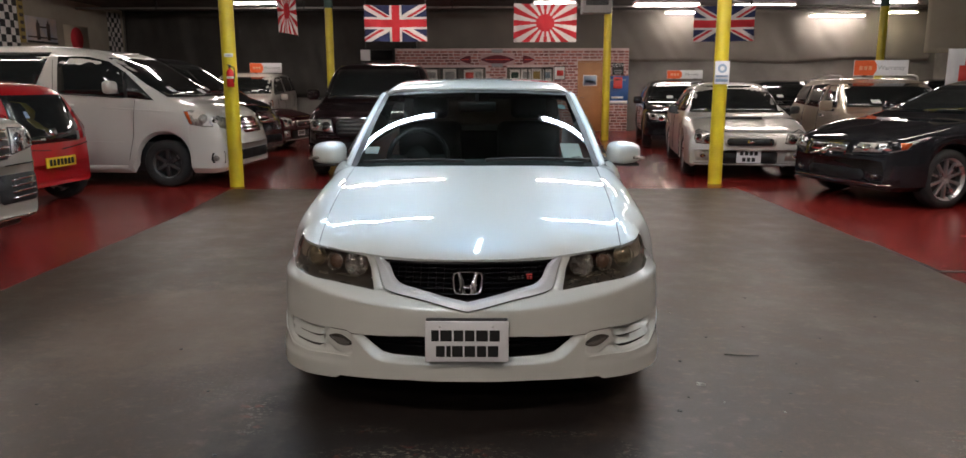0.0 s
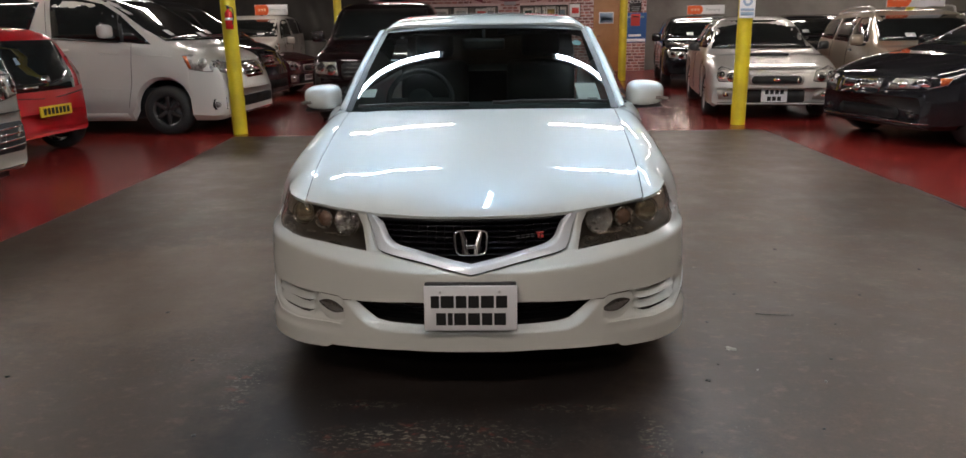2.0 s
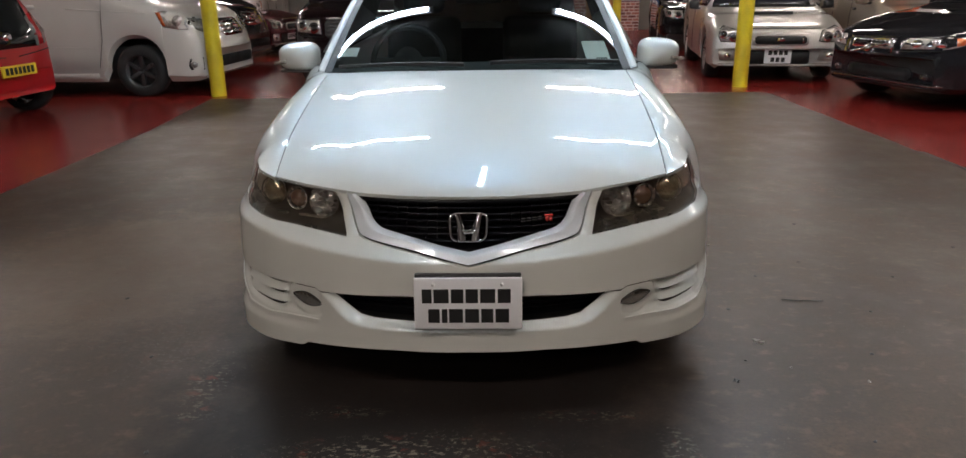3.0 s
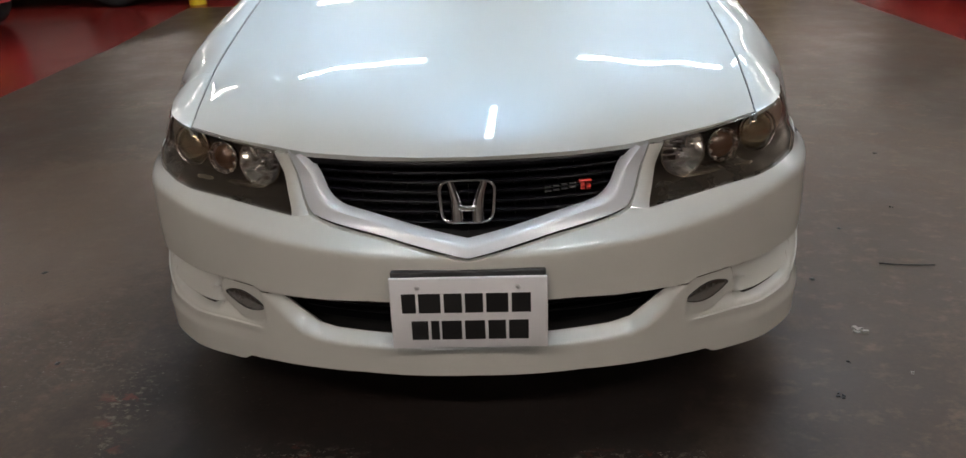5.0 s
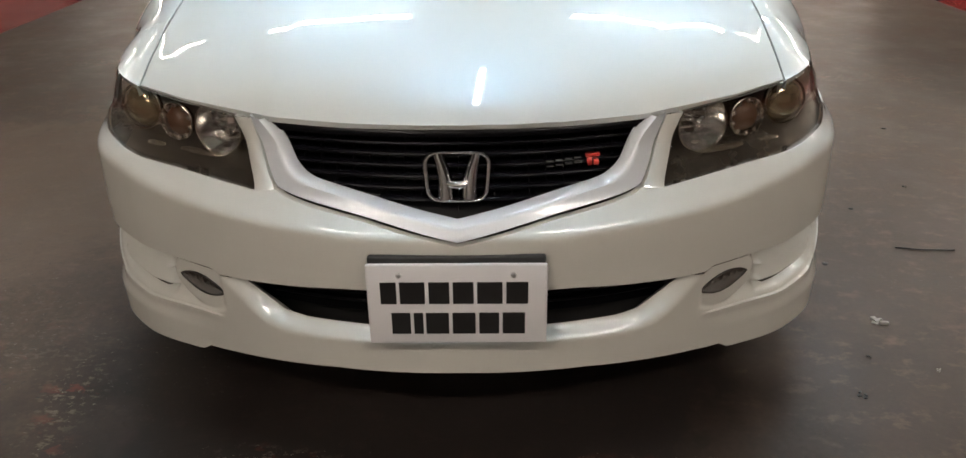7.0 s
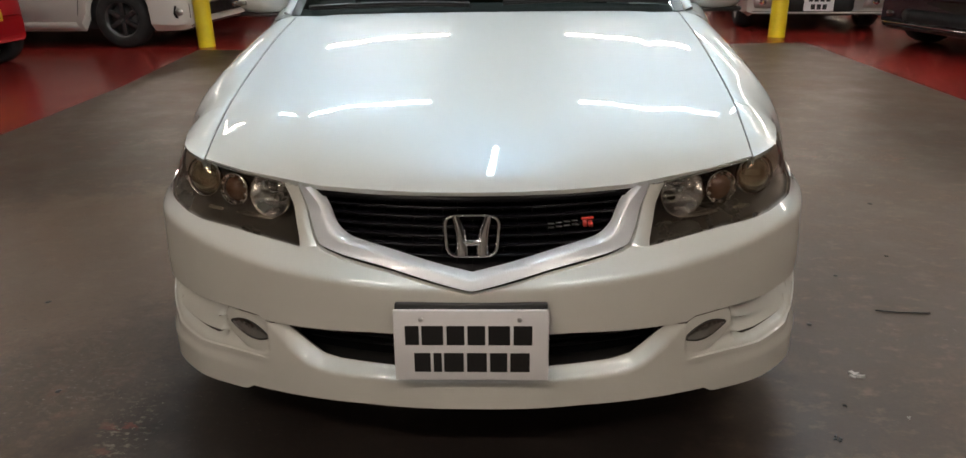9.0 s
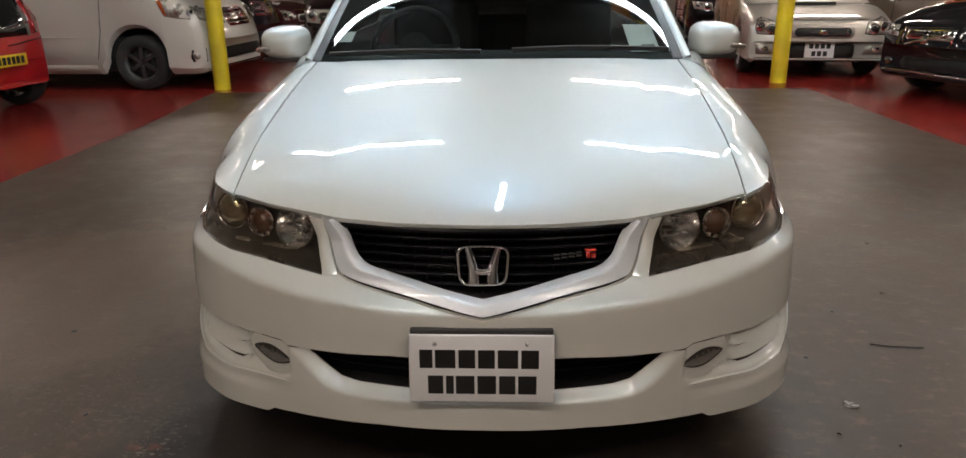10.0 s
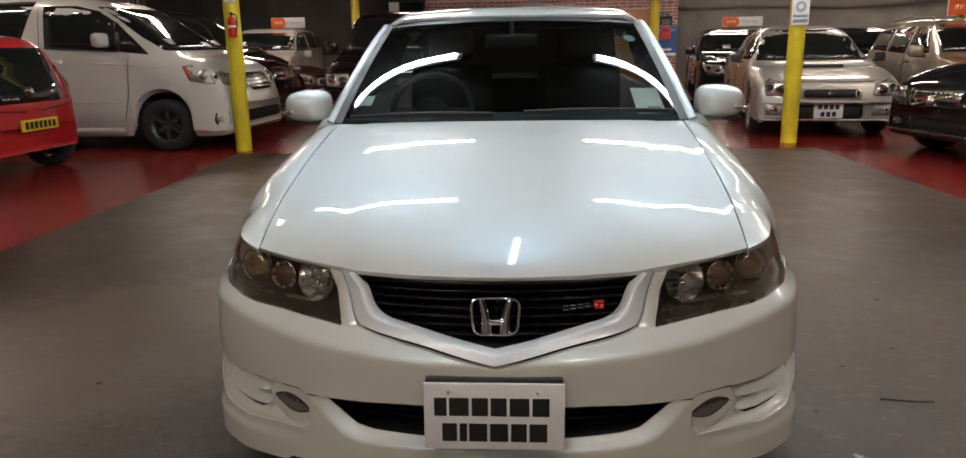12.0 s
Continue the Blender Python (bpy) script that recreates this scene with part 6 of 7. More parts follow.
    # papers and sticker behind the glass
    for a0, a1, v0, v1, lab in ((0.72, 0.89, 0.07, 0.27, "white paper sheet behind the windscreen"), (-0.93, -0.81, 0.155, 0.235, "white paper slip behind the windscreen")):
        b = bmesh.new()
        add_rows(b, [[screen_point(a, v, -0.008) for a in np.linspace(a0, a1, 5)] for v in np.linspace(v0, v1, 5)])
        sheet = part("paper_sheet", finish(b), M["paper"], car, lab)
        if a0 > 0:
            for k in range(5):
                c = bmesh.new()
                add_rows(c, [[screen_point(a, v, -0.006) for a in (0.79 + 0.016 * k, 0.802 + 0.016 * k)] for v in (0.095, 0.12)])
                part("print_bar", finish(c), M["ink"], sheet)
    b = bmesh.new()
    c0 = [screen_point(0.855 + 0.042 * math.cos(t), 0.765 + 0.038 * math.sin(t), -0.006) for t in np.linspace(0, 2 * math.pi, 25)[:-1]]
    b.faces.new([b.verts.new(p) for p in c0])
    st = part("round_sticker", b, M["sticker"], car, "round pale blue sticker on the windscreen", smooth=False)
    return car


M["sticker"] = worn("pale_blue_sticker", (0.42, 0.60, 0.62), (0.16, 0.36, 0.40), 0.5, 90, 200, 0.0)
hero()


# ---- cloth, flags, brick panel and small things of the hall ----
def cloth(name, label, category, x0, x1, y, z0, z1, mat, folds=0.05, pitch=0.5, kind="", sag=0.0, seed=1.0):
    rows = []
    nx, nz = max(8, int((x1 - x0) / 0.08)), 14
    for k in range(nz + 1):
        t = k / nz
        row = []
        for i in range(nx + 1):
            x = x0 + (x1 - x0) * i / nx
            w = noise.noise(Vector((x / pitch * 0.6, seed, t * 0.8))) + 0.5 * noise.noise(Vector((x / pitch * 1.7 + t * 1.5, seed + 7, t)))
            z = z0 + (z1 - z0) * t + (1 - t) * sag * noise.noise(Vector((x * 0.4, seed, 3.0)))
            row.append((x, y - abs(folds * w) - 0.01, z))
        rows.append(row)
    ob = new(name, grid_mesh(name, rows, M[mat]))
    sol = ob.modifiers.new("thickness", "SOLIDIFY")
    sol.thickness = 0.004
    return tagged(ob, label, category, kind=kind)


cloth("curtain", "grey cloth curtain draped along the back wall", "curtain", -2.2, 13.3, WY1 - 0.02, 2.08, CEIL - 0.02, "curtain", 0.10, 0.9, sag=0.12)
cloth("curtain", "dark grey cloth curtain draped over the back wall", "curtain", -11.1, -2.25, WY1 - 0.02, 1.0, CEIL - 0.02, "curtain_dark", 0.16, 0.6, sag=0.2, seed=4.0)
cloth("dust_sheet", "beige dust sheet hanging from the ceiling", "cloth sheet", 8.35, 9.3, 12.0, 1.98, CEIL - 0.02, "sheet_beige", 0.06, 0.5, seed=9.0)
cloth("dust_sheet", "white dust sheet hanging from the ceiling", "cloth sheet", 9.15, 10.6, 11.6, 2.42, CEIL - 0.02, "flag_white", 0.05, 0.4, seed=12.0)


def flag(label, x0, x1, y, z0, z1, pattern, mats, tilt=0.0, nx=112, ny=66):
    """A cloth flag: a rippled sheet whose coloured fields are faces of their own."""
    verts, faces, idx = [], [], []
    for k in range(ny + 1):
        for i in range(nx + 1):
            u, v = i / nx, k / ny
            x = x0 + (x1 - x0) * u
            verts.append((x, y + 0.05 * math.sin(u * 7 + v * 2 + x0) * (1.1 - v) + 0.02 * math.sin(u * 19 + v * 5), z0 + (z1 - z0) * v - 0.012 * math.sin(u * 3.14) * v + tilt * u))
    for k in range(ny):
        for i in range(nx):
            a = k * (nx + 1) + i
            faces.append((a, a + 1, a + nx + 2, a + nx + 1))
            idx.append(pattern((i + 0.5) / nx, (k + 0.5) / ny))
    ob = new("flag", mesh("flag", verts, faces, None, True, [M[m] for m in mats], idx))
    sol = ob.modifiers.new("thickness", "SOLIDIFY")
    sol.thickness = 0.002
    for u in (0.02, 0.98):
        part("cord", tube_along([(x0 + (x1 - x0) * u, y, z1 - 0.02 + tilt * u), (x0 + (x1 - x0) * u, y, CEIL)], 0.004, 6), M["plate_white"], ob)
    return tagged(ob, label, "flag", "hanging flags")


def union_pattern(u, v):
    x, y = (u - 0.5) * 50, (v - 0.5) * 30
    if abs(x) < 3 or abs(y) < 3:
        return 1
    if abs(x) < 5 or abs(y) < 5:
        return 0
    d1, d2 = (x * 3 - y * 5) / 5.83, (x * 3 + y * 5) / 5.83
    for d, way in ((d1, 1), (d2, -1)):
        if abs(d) < 3:
            side = d * (1 if x > 0 else -1) * way
            return 1 if 0 < side < 2 else 0
    return 2


def sun_pattern(u, v, cx=0.5, cy=0.5):
    x, y = (u - cx) * 1.6, v - cy
    if math.hypot(x, y) < 0.23:
        return 1
    return 1 if int((math.atan2(y, x) / (2 * math.pi) * 32 + 0.5) // 1) % 2 == 0 else 0


def chequer_pattern(u, v, n=7, m=10):
    return (int(u * n) + int(v * m)) % 2


flag("blue and red union flag hung from the ceiling beam", -2.98, -1.485, 15.6, 2.415, 3.27, union_pattern, ("flag_white", "flag_red", "flag_blue"))
flag("red and white sunburst flag hung from the ceiling beam", 0.59, 2.09, 15.6, 2.395, 3.29, sun_pattern, ("flag_white", "flag_red", "flag_blue"))
flag("blue and red union flag hung beside the yellow pillar", 4.87, 6.31, 15.6, 2.39, 3.21, union_pattern, ("flag_white", "flag_red", "flag_blue"), 0.02)
flag("narrow red and white sunburst flag hanging in folds", -5.06, -4.60, 15.6, 2.65, 3.50, lambda u, v: sun_pattern(u, v, 0.5, 0.62), ("flag_white", "flag_red", "flag_blue"), -0.08)


def on_left(name, label, category, y0, y1, z0, z1, thick=0.03):
    """A thing hung flat on the cream side wall, as an Empty whose parts are laid in (y, z)."""
    base = thing(name, label, category, m=pose(WX0, (y0 + y1) / 2, (z0 + z1) / 2))
    return base, (y1 - y0) / 2, (z1 - z0) / 2


def chequer_board(label, y0, y1, z0, z1, n, m):
    verts, faces, idx = [], [], []
    for k in range(m + 1):
        for i in range(n + 1):
            verts.append((WX0 + 0.02 + 0.015 * math.sin(i * 1.3 + k * 0.4), y0 + (y1 - y0) * i / n, z0 + (z1 - z0) * k / m))
    for k in range(m):
        for i in range(n):
            a = k * (n + 1) + i
            faces.append((a, a + 1, a + n + 2, a + n + 1))
            idx.append((i + k) % 2)
    ob = new("chequered_flag", mesh("chequered_flag", verts, faces, None, False, [M["ink"], M["flag_white"]], idx))
    sol = ob.modifiers.new("thickness", "SOLIDIFY")
    sol.thickness = 0.004
    tagged(ob, label, "flag", "chequered flags")


chequer_board("black and white chequered flag on the cream wall", 14.20, 15.38, 2.22, 3.58, 7, 8)
chequer_board("black and white chequered flag in shade by the curtain", 19.60, 20.42, 2.40, 3.50, 6, 8)
st = thing("gold_banner", "narrow gold banner beside the chequered flag", "banner", m=pose(WX0, 15.50, 2.97))
part("cloth", solid(0.01, 0.03, -0.11, 0.11, -0.56, 0.60, 0.004), M["gold_cloth"], st)
for k in range(6):
    part("stripe", solid(0.031, 0.036, -0.07, 0.07, -0.48 + 0.175 * k, -0.40 + 0.175 * k), M["brown_ink"], st)
pic, hy, hz = on_left("canvas_picture", "canvas print of a bridge at sunset on the cream wall", "picture", 15.64, 16.92, 2.43, 3.06)
part("canvas", solid(0.004, 0.04, -hy, hy, -hz, hz, 0.004), M["sunset"], pic)
for y in (-0.18, 0.26):
    part("tower", solid(0.041, 0.046, y - 0.07, y + 0.07, -hz * 0.75, hz * 0.55), M["brown_ink"], pic)
    part("spire", solid(0.041, 0.046, y - 0.025, y + 0.025, hz * 0.5, hz * 0.75), M["brown_ink"], pic)
part("walkway", solid(0.041, 0.045, -0.18, 0.26, hz * 0.18, hz * 0.30), M["brown_ink"], pic)
part("deck", solid(0.041, 0.045, -hy * 0.95, hy * 0.95, -hz * 0.62, -hz * 0.5), M["brown_ink"], pic)
part("river_bank", solid(0.041, 0.044, -hy, hy, -hz, -hz * 0.85), M["ink"], pic)
df, hy, hz = on_left("white_flag", "cream flag with a large red disc on the wall", "flag", 17.30, 18.50, 2.20, 2.98)
part("cloth", solid(0.004, 0.012, -hy, hy, -hz, hz), M["sheet_beige"], df)
part("disc", placed_bm(lathe([(0.0, 0.31), (0.006, 0.31)], 36), pose(0.012, 0.0, 0.04)), M["flag_red"], df, "red disc")

# brick-faced panel on the back wall
BX0, BX1, BTOP, BY = -2.86, 4.18, 2.47, WY1 - 0.34
OPENINGS = ((-2.00, -0.13), (0.52, 1.91))
SILL_Z, HEAD_Z = 1.05, 1.91


def brick_panel():
    bm = bmesh.new()
    box(bm, BX0, BX1, BY, BY + 0.18, 0, SILL_Z)
    box(bm, BX0, BX1, BY, BY + 0.18, HEAD_Z, BTOP)
    for x0, x1 in ((BX0, OPENINGS[0][0]), (OPENINGS[0][1], OPENINGS[1][0]), (OPENINGS[1][1], BX1)):
        box(bm, x0, x1, BY, BY + 0.18, SILL_Z, HEAD_Z)
    wall = structure("wall_brick", bm, M["mortar"], "brick-faced partition with pale mortar joints and two windows")
    verts, faces = [], []
    rng = random.Random(3)
    bw, bh, jt, z, r = 0.19, 0.066, 0.020, 0.01, 0
    while z + bh < BTOP:
        x = BX0 - (0.11 if r % 2 else 0.0)
        while x < BX1 - 0.03:
            a, b = max(BX0 + 0.004, x), min(BX1 - 0.004, x + bw)
            if b - a > 0.04 and not (2.68 < (a + b) / 2 < 3.42 and z < 2.08) and not (SILL_Z - bh < z < HEAD_Z and any(b > x0 and a < x1 for x0, x1 in OPENINGS)):
                d = 0.008 + rng.random() * 0.008
                n = len(verts)
                y = BY - d
                verts += [(a, BY + 0.01, z), (b, BY + 0.01, z), (b, BY + 0.01, z + bh), (a, BY + 0.01, z + bh), (a + 0.006, y, z + 0.006), (b - 0.006, y, z + 0.006), (b - 0.006, y, z + bh - 0.006), (a + 0.006, y, z + bh - 0.006)]
                faces += [(n + 4, n + 5, n + 6, n + 7), (n, n + 1, n + 5, n + 4), (n + 1, n + 2, n + 6, n + 5), (n + 2, n + 3, n + 7, n + 6), (n + 3, n, n + 4, n + 7)]
            x += bw + jt
            bw = rng.uniform(0.11, 0.23)
        z += bh + jt
        r += 1
    ob = part("bricks", mesh("bricks", verts, faces, M["brick"], False), None, wall, "uneven red bricks")
    ob["kind"] = "stuff"


brick_panel()
door = thing("door", "varnished brown wooden door in the brick partition", "door", m=pose(3.05, BY - 0.03, 0))
part("leaf", solid(-0.36, 0.36, -0.02, 0.03, 0.01, 2.05, 0.004), M["wood"], door)
part("frame", solid(-0.40, -0.362, -0.035, 0.03, 0.0, 2.09, 0.004), M["wood"], door)
part("frame", solid(0.362, 0.40, -0.035, 0.03, 0.0, 2.09, 0.004), M["wood"], door)
part("frame", solid(-0.40, 0.40, -0.036, 0.03, 2.055, 2.10, 0.004), M["wood"], door)
part("door_handle", solid(-0.32, -0.20, -0.07, -0.05, 1.0, 1.02, 0.005), M["chrome"], door)


def board(name, label, category, x, z, w, h, mat, y=BY - 0.018, group="", frame_mat=None, bits=()):
    b = thing(name, label, category, group, pose(x, y, z))
    part("panel", solid(-w / 2, w / 2, -0.012, 0.0, -h / 2, h / 2, 0.002), M[mat], b)
    if frame_mat:
        for x0, x1, z0, z1 in ((-w / 2 - 0.02, w / 2 + 0.02, h / 2, h / 2 + 0.02), (-w / 2 - 0.02, w / 2 + 0.02, -h / 2 - 0.02, -h / 2), (-w / 2 - 0.02, -w / 2, -h / 2, h / 2), (w / 2, w / 2 + 0.02, -h / 2, h / 2)):
            part("frame", solid(x0, x1, -0.02, 0.0, z0, z1), M[frame_mat], b)
    for kind, cx, cz, bw, bh, m in bits:
        part(kind, solid(cx - bw / 2, cx + bw / 2, -0.017, -0.0125, cz - bh / 2, cz + bh / 2), M[m], b)
    return b


def lettering(parent, text, size, x, y, z, mat):
    cu = bpy.data.curves.new("lettering", "FONT")
    cu.body, cu.size, cu.align_x, cu.align_y, cu.extrude = text, size, "CENTER", "CENTER", 0.001
    cu.materials.append(M[mat])
    ob = new("lettering", cu)
    ob.parent = parent
    ob.matrix_basis = pose(x, y, z, 90, 0, 0)
    return ob


board("car_poster", "small poster of a blue car on the wooden door", "poster", 3.02, 1.52, 0.42, 0.32, "paper", BY - 0.055, bits=(("picture", 0, 0.0, 0.38, 0.27, "poster_sky"), ("car_shape", 0.0, -0.03, 0.30, 0.09, "poster_blue")))
cc = board("security_sign", "black security camera sign on the brick wall", "sign", 3.86, 1.86, 0.34, 0.36, "ink", bits=(("line", 0, -0.05, 0.24, 0.02, "grey_ink"), ("line", 0, -0.10, 0.24, 0.02, "grey_ink"), ("line", 0, -0.145, 0.20, 0.02, "grey_ink")))
lettering(cc, "CCTV", 0.13, 0, -0.014, 0.10, "plate_white")
board("blue_poster", "large blue poster with pale printed lines on the brick", "poster", 3.86, 1.23, 0.66, 0.84, "poster_blue", BY - 0.022, bits=(("headline", 0.0, 0.30, 0.5, 0.05, "poster_sky"), ("line", 0.0, -0.22, 0.36, 0.06, "plate_white"), ("footer", 0, -0.36, 0.62, 0.09, "plate_white")))
mb = thing("red_letter_box", "red wall box in front of the blue poster", "wall box", m=pose(3.86, BY - 0.05, 1.45))
part("case", solid(-0.13, 0.13, -0.08, 0.03, -0.17, 0.17, 0.02), M["poster_red"], mb)
part("slot", solid(-0.09, 0.09, -0.084, -0.079, 0.07, 0.10), M["ink"], mb)


def lens_board(label, x, z, w, h, low, high):
    """A pale card with a maroon lens-shaped print, cut off at the fractions low and high of its length."""
    b = board("banner", label, "banner", x, z, w, h, "pink_card")
    ts = np.linspace(low, high, 25)
    c = bmesh.new()
    span = high - low
    edge = [((t - low) / span * w - w / 2, 0.40 * h * math.sin(math.pi * t)) for t in ts]
    outline = edge + [(px, -pz) for px, pz in edge[::-1] if pz > 0.002]
    c.faces.new([c.verts.new((px, -0.0165, pz)) for px, pz in outline])
    part("lens_print", c, M["banner_maroon"], b, "maroon lens-shaped print", smooth=False)
    part("stripe", solid(-w * 0.36, w * 0.36, -0.018, -0.0168, -0.012, 0.012), M["poster_red"], b)


M["pink_card"] = worn("faded_pink_card", (0.50, 0.34, 0.33), (0.42, 0.27, 0.26), 0.6, 4, 60, 0.03)
lens_board("long pale banner with a maroon lens shape on the brick", 0.23, 2.14, 1.02, 0.33, 0.02, 0.98)
lens_board("short pale banner with half a maroon lens shape", -0.74, 2.14, 0.32, 0.30, 0.02, 0.5)
lens_board("short pale banner with half a maroon lens shape", 1.17, 2.14, 0.34, 0.30, 0.5, 0.98)
rng = random.Random(8)


def office_window(number, x0, x1, mullions):
    """A dark-framed window in the partition, with clear panes between its mullions."""
    ob = structure("window_%d" % number, solid(x0, x1, BY - 0.03, BY + 0.20, SILL_Z, SILL_Z + 0.03, 0.004), M["steel"], "dark-framed office window in the brick partition")
    part("frame", solid(x0, x1, BY + 0.02, BY + 0.07, HEAD_Z - 0.035, HEAD_Z, 0.004), M["ink"], ob)
    edges = [x0] + [x0 + (x1 - x0) * m for m in mullions] + [x1]
    for k, x in enumerate(edges):
        part("mullion", solid(max(x0, x - 0.018), min(x1, x + 0.018), BY + 0.02, BY + 0.07, SILL_Z + 0.03, HEAD_Z - 0.035, 0.003), M["ink"], ob)
    for a, b in zip(edges, edges[1:]):
        pane = part("pane", solid(a + 0.012, b - 0.012, BY + 0.042, BY + 0.048, SILL_Z + 0.03, HEAD_Z - 0.035), M["lens"], ob, smooth=False)
        pane.visible_shadow = False


office_window(1, *OPENINGS[0], (0.28, 0.54))
office_window(2, *OPENINGS[1], (0.45, 0.82))
for x, w, tone in ((-1.78, 0.36, "paper"), (-1.22, 0.40, "paper"), (-0.62, 0.34, "poster_red"), (-0.34, 0.26, "paper"), (0.76, 0.30, "green"), (1.10, 0.30, "paper"), (1.42, 0.30, "gold_cloth"), (1.74, 0.26, "poster_sky")):
    h = 0.44 + 0.12 * rng.random()
    board("office_notice", "printed notice hanging behind the office window", "notice", x, 1.62, w, h, "paper", BY + 0.135, group="office notices", bits=(("print", 0, 0.06, w * 0.72, h * 0.40, tone if tone != "paper" else "grey_ink"), ("print", 0, -h * 0.28, w * 0.6, 0.03, "ink")))
board("framed_notice", "red and white framed notice on the brick wall", "notice", 2.10, 1.74, 0.30, 0.36, "paper", frame_mat="steel", bits=(("print", 0.02, 0.0, 0.20, 0.16, "poster_red"),))
board("paper_slip", "pale paper slip above the long banner", "notice", 0.22, 2.395, 0.34, 0.10, "grey_ink")
board("paper_slip", "pale paper slip below the long banner", "notice", 0.22, 1.975, 0.34, 0.10, "grey_ink", BY - 0.036)

# boxes on the wall above the cars
sp = thing("white_box", "small white electrical box high on the wall", "electrical box", m=pose(-3.76, WY1 - 0.25, 2.28))
part("case", solid(-0.14, 0.14, -0.12, 0.1, -0.16, 0.16, 0.01), M["plate_white"], sp)
part("conduit", tube_along([(0.0, 0.05, 0.16), (0.0, 0.05, 1.1)], 0.018), M["steel"], sp)
sp = thing("loudspeaker", "black loudspeaker box on the wall beside the brick", "loudspeaker", m=pose(-3.24, WY1 - 0.3, 2.27))
part("case", solid(-0.36, 0.36, -0.14, 0.16, -0.17, 0.17, 0.015), M["plastic"], sp)
part("grille", solid(-0.32, 0.32, -0.15, -0.139, -0.14, 0.14, 0.004), M["bar_black"], sp)
ac = thing("fan_heater", "grey fan heater hung from the ceiling beside a pillar", "heater", m=pose(2.62, 16.2, 3.30))
part("case", solid(-0.36, 0.36, -0.22, 0.22, -0.20, 0.16, 0.02), M["grey_card"], ac)
part("outlet", solid(-0.27, 0.27, -0.226, -0.219, -0.02, 0.11, 0.004), M["ink"], ac)
for k in range(5):
    part("louvre", solid(-0.26, 0.26, -0.235, -0.222, -0.005 + 0.022 * k, 0.002 + 0.022 * k), M["steel"], ac)
for x in (-0.3, 0.3):
    part("bracket", solid(x - 0.015, x + 0.015, -0.02, 0.02, 0.15, CEIL - 3.30), M["steel"], ac)

# beams under the ceiling
for k, y in enumerate((7.6, 16.35)):
    bm = bmesh.new()
    box(bm, WX0, WX1, y - 0.09, y + 0.09, CEIL - 0.03, CEIL - 0.004)
    box(bm, WX0, WX1, y - 0.012, y + 0.012, CEIL - 0.09, CEIL - 0.02)
    box(bm, WX0, WX1, y - 0.09, y + 0.09, CEIL - 0.11, CEIL - 0.085)
    structure("beam_%d" % (k + 1), bm, M["steel"], "dark steel beam across the ceiling")
for k, (x0, x1, y, z, r) in enumerate(((WX0, WX1, 18.0, CEIL - 0.18, 0.03), (WX0, WX1, 14.9, CEIL - 0.12, 0.022))):
    t = thing("ceiling_pipe", "painted service pipe along the ceiling", "pipe", "ceiling pipes", pose(0, y, z))
    part("run", tube_along([(x0, 0, 0), (x1, 0, 0)], r, 10), M["grey_card"], t)
    for x in range(-9, 12, 4):
        part("clip", solid(x - 0.02, x + 0.02, -r - 0.006, r + 0.006, -r - 0.006, CEIL - z), M["steel"], t)

# fire extinguisher and notices on the pillars
fx = thing("fire_extinguisher", "red fire extinguisher hung on the yellow pillar", "fire extinguisher", m=pose(-3.42, 7.325, 1.36) @ Matrix.Scale(0.74, 4))
part("cylinder", lathe([(0, 0.03), (0.005, 0.062), (0.02, 0.066), (0.26, 0.066), (0.30, 0.05), (0.325, 0.022), (0.345, 0.02)], 24, "z"), M["extinguisher"], fx)
part("valve", solid(-0.02, 0.02, -0.02, 0.02, 0.34, 0.39, 0.006), M["ink"], fx)
part("lever", solid(-0.012, 0.012, -0.09, 0.03, 0.385, 0.40, 0.004), M["ink"], fx)
part("hose", tube_along(spline([(0.02, -0.02, 0.365), (0.085, -0.03, 0.34), (0.09, -0.03, 0.2), (0.07, -0.04, 0.08)], 12), 0.011, 8), M["ink"], fx)
part("label", placed_bm(lathe([(0.15, 0.0668), (0.19, 0.0668)], 24, "z"), Matrix()), M["plate_white"], fx, "pale label band")
sg = thing("pillar_label", "small white label on the yellow pillar", "sign", m=pose(-3.44, 7.368, 1.78))
part("panel", solid(-0.06, 0.06, -0.008, 0.004, -0.022, 0.022, 0.002), M["plate_white"], sg)
part("print", solid(-0.04, 0.04, -0.010, -0.007, -0.006, 0.006), M["grey_ink"], sg)
nt = thing("safety_notice", "white and blue safety notice on the yellow pillar", "sign", m=pose(3.245, 7.69, 1.545))
part("panel", solid(-0.10, 0.10, -0.008, 0.006, -0.155, 0.155, 0.003), M["plate_white"], nt)
part("disc", placed_bm(lathe([(-0.0105, 0.062), (-0.007, 0.062)], 28, "y"), pose(0, 0, 0.055)), M["notice_blue"], nt, smooth=False)
part("disc_rim", placed_bm(lathe([(-0.012, 0.030), (-0.009, 0.030)], 20, "y"), pose(0, 0, 0.055)), M["plate_white"], nt, smooth=False)
part("print", solid(-0.085, 0.085, -0.0105, -0.007, -0.065, -0.035), M["notice_blue"], nt)
part("print", solid(-0.085, 0.085, -0.0105, -0.007, -0.125, -0.08), M["notice_blue"], nt)


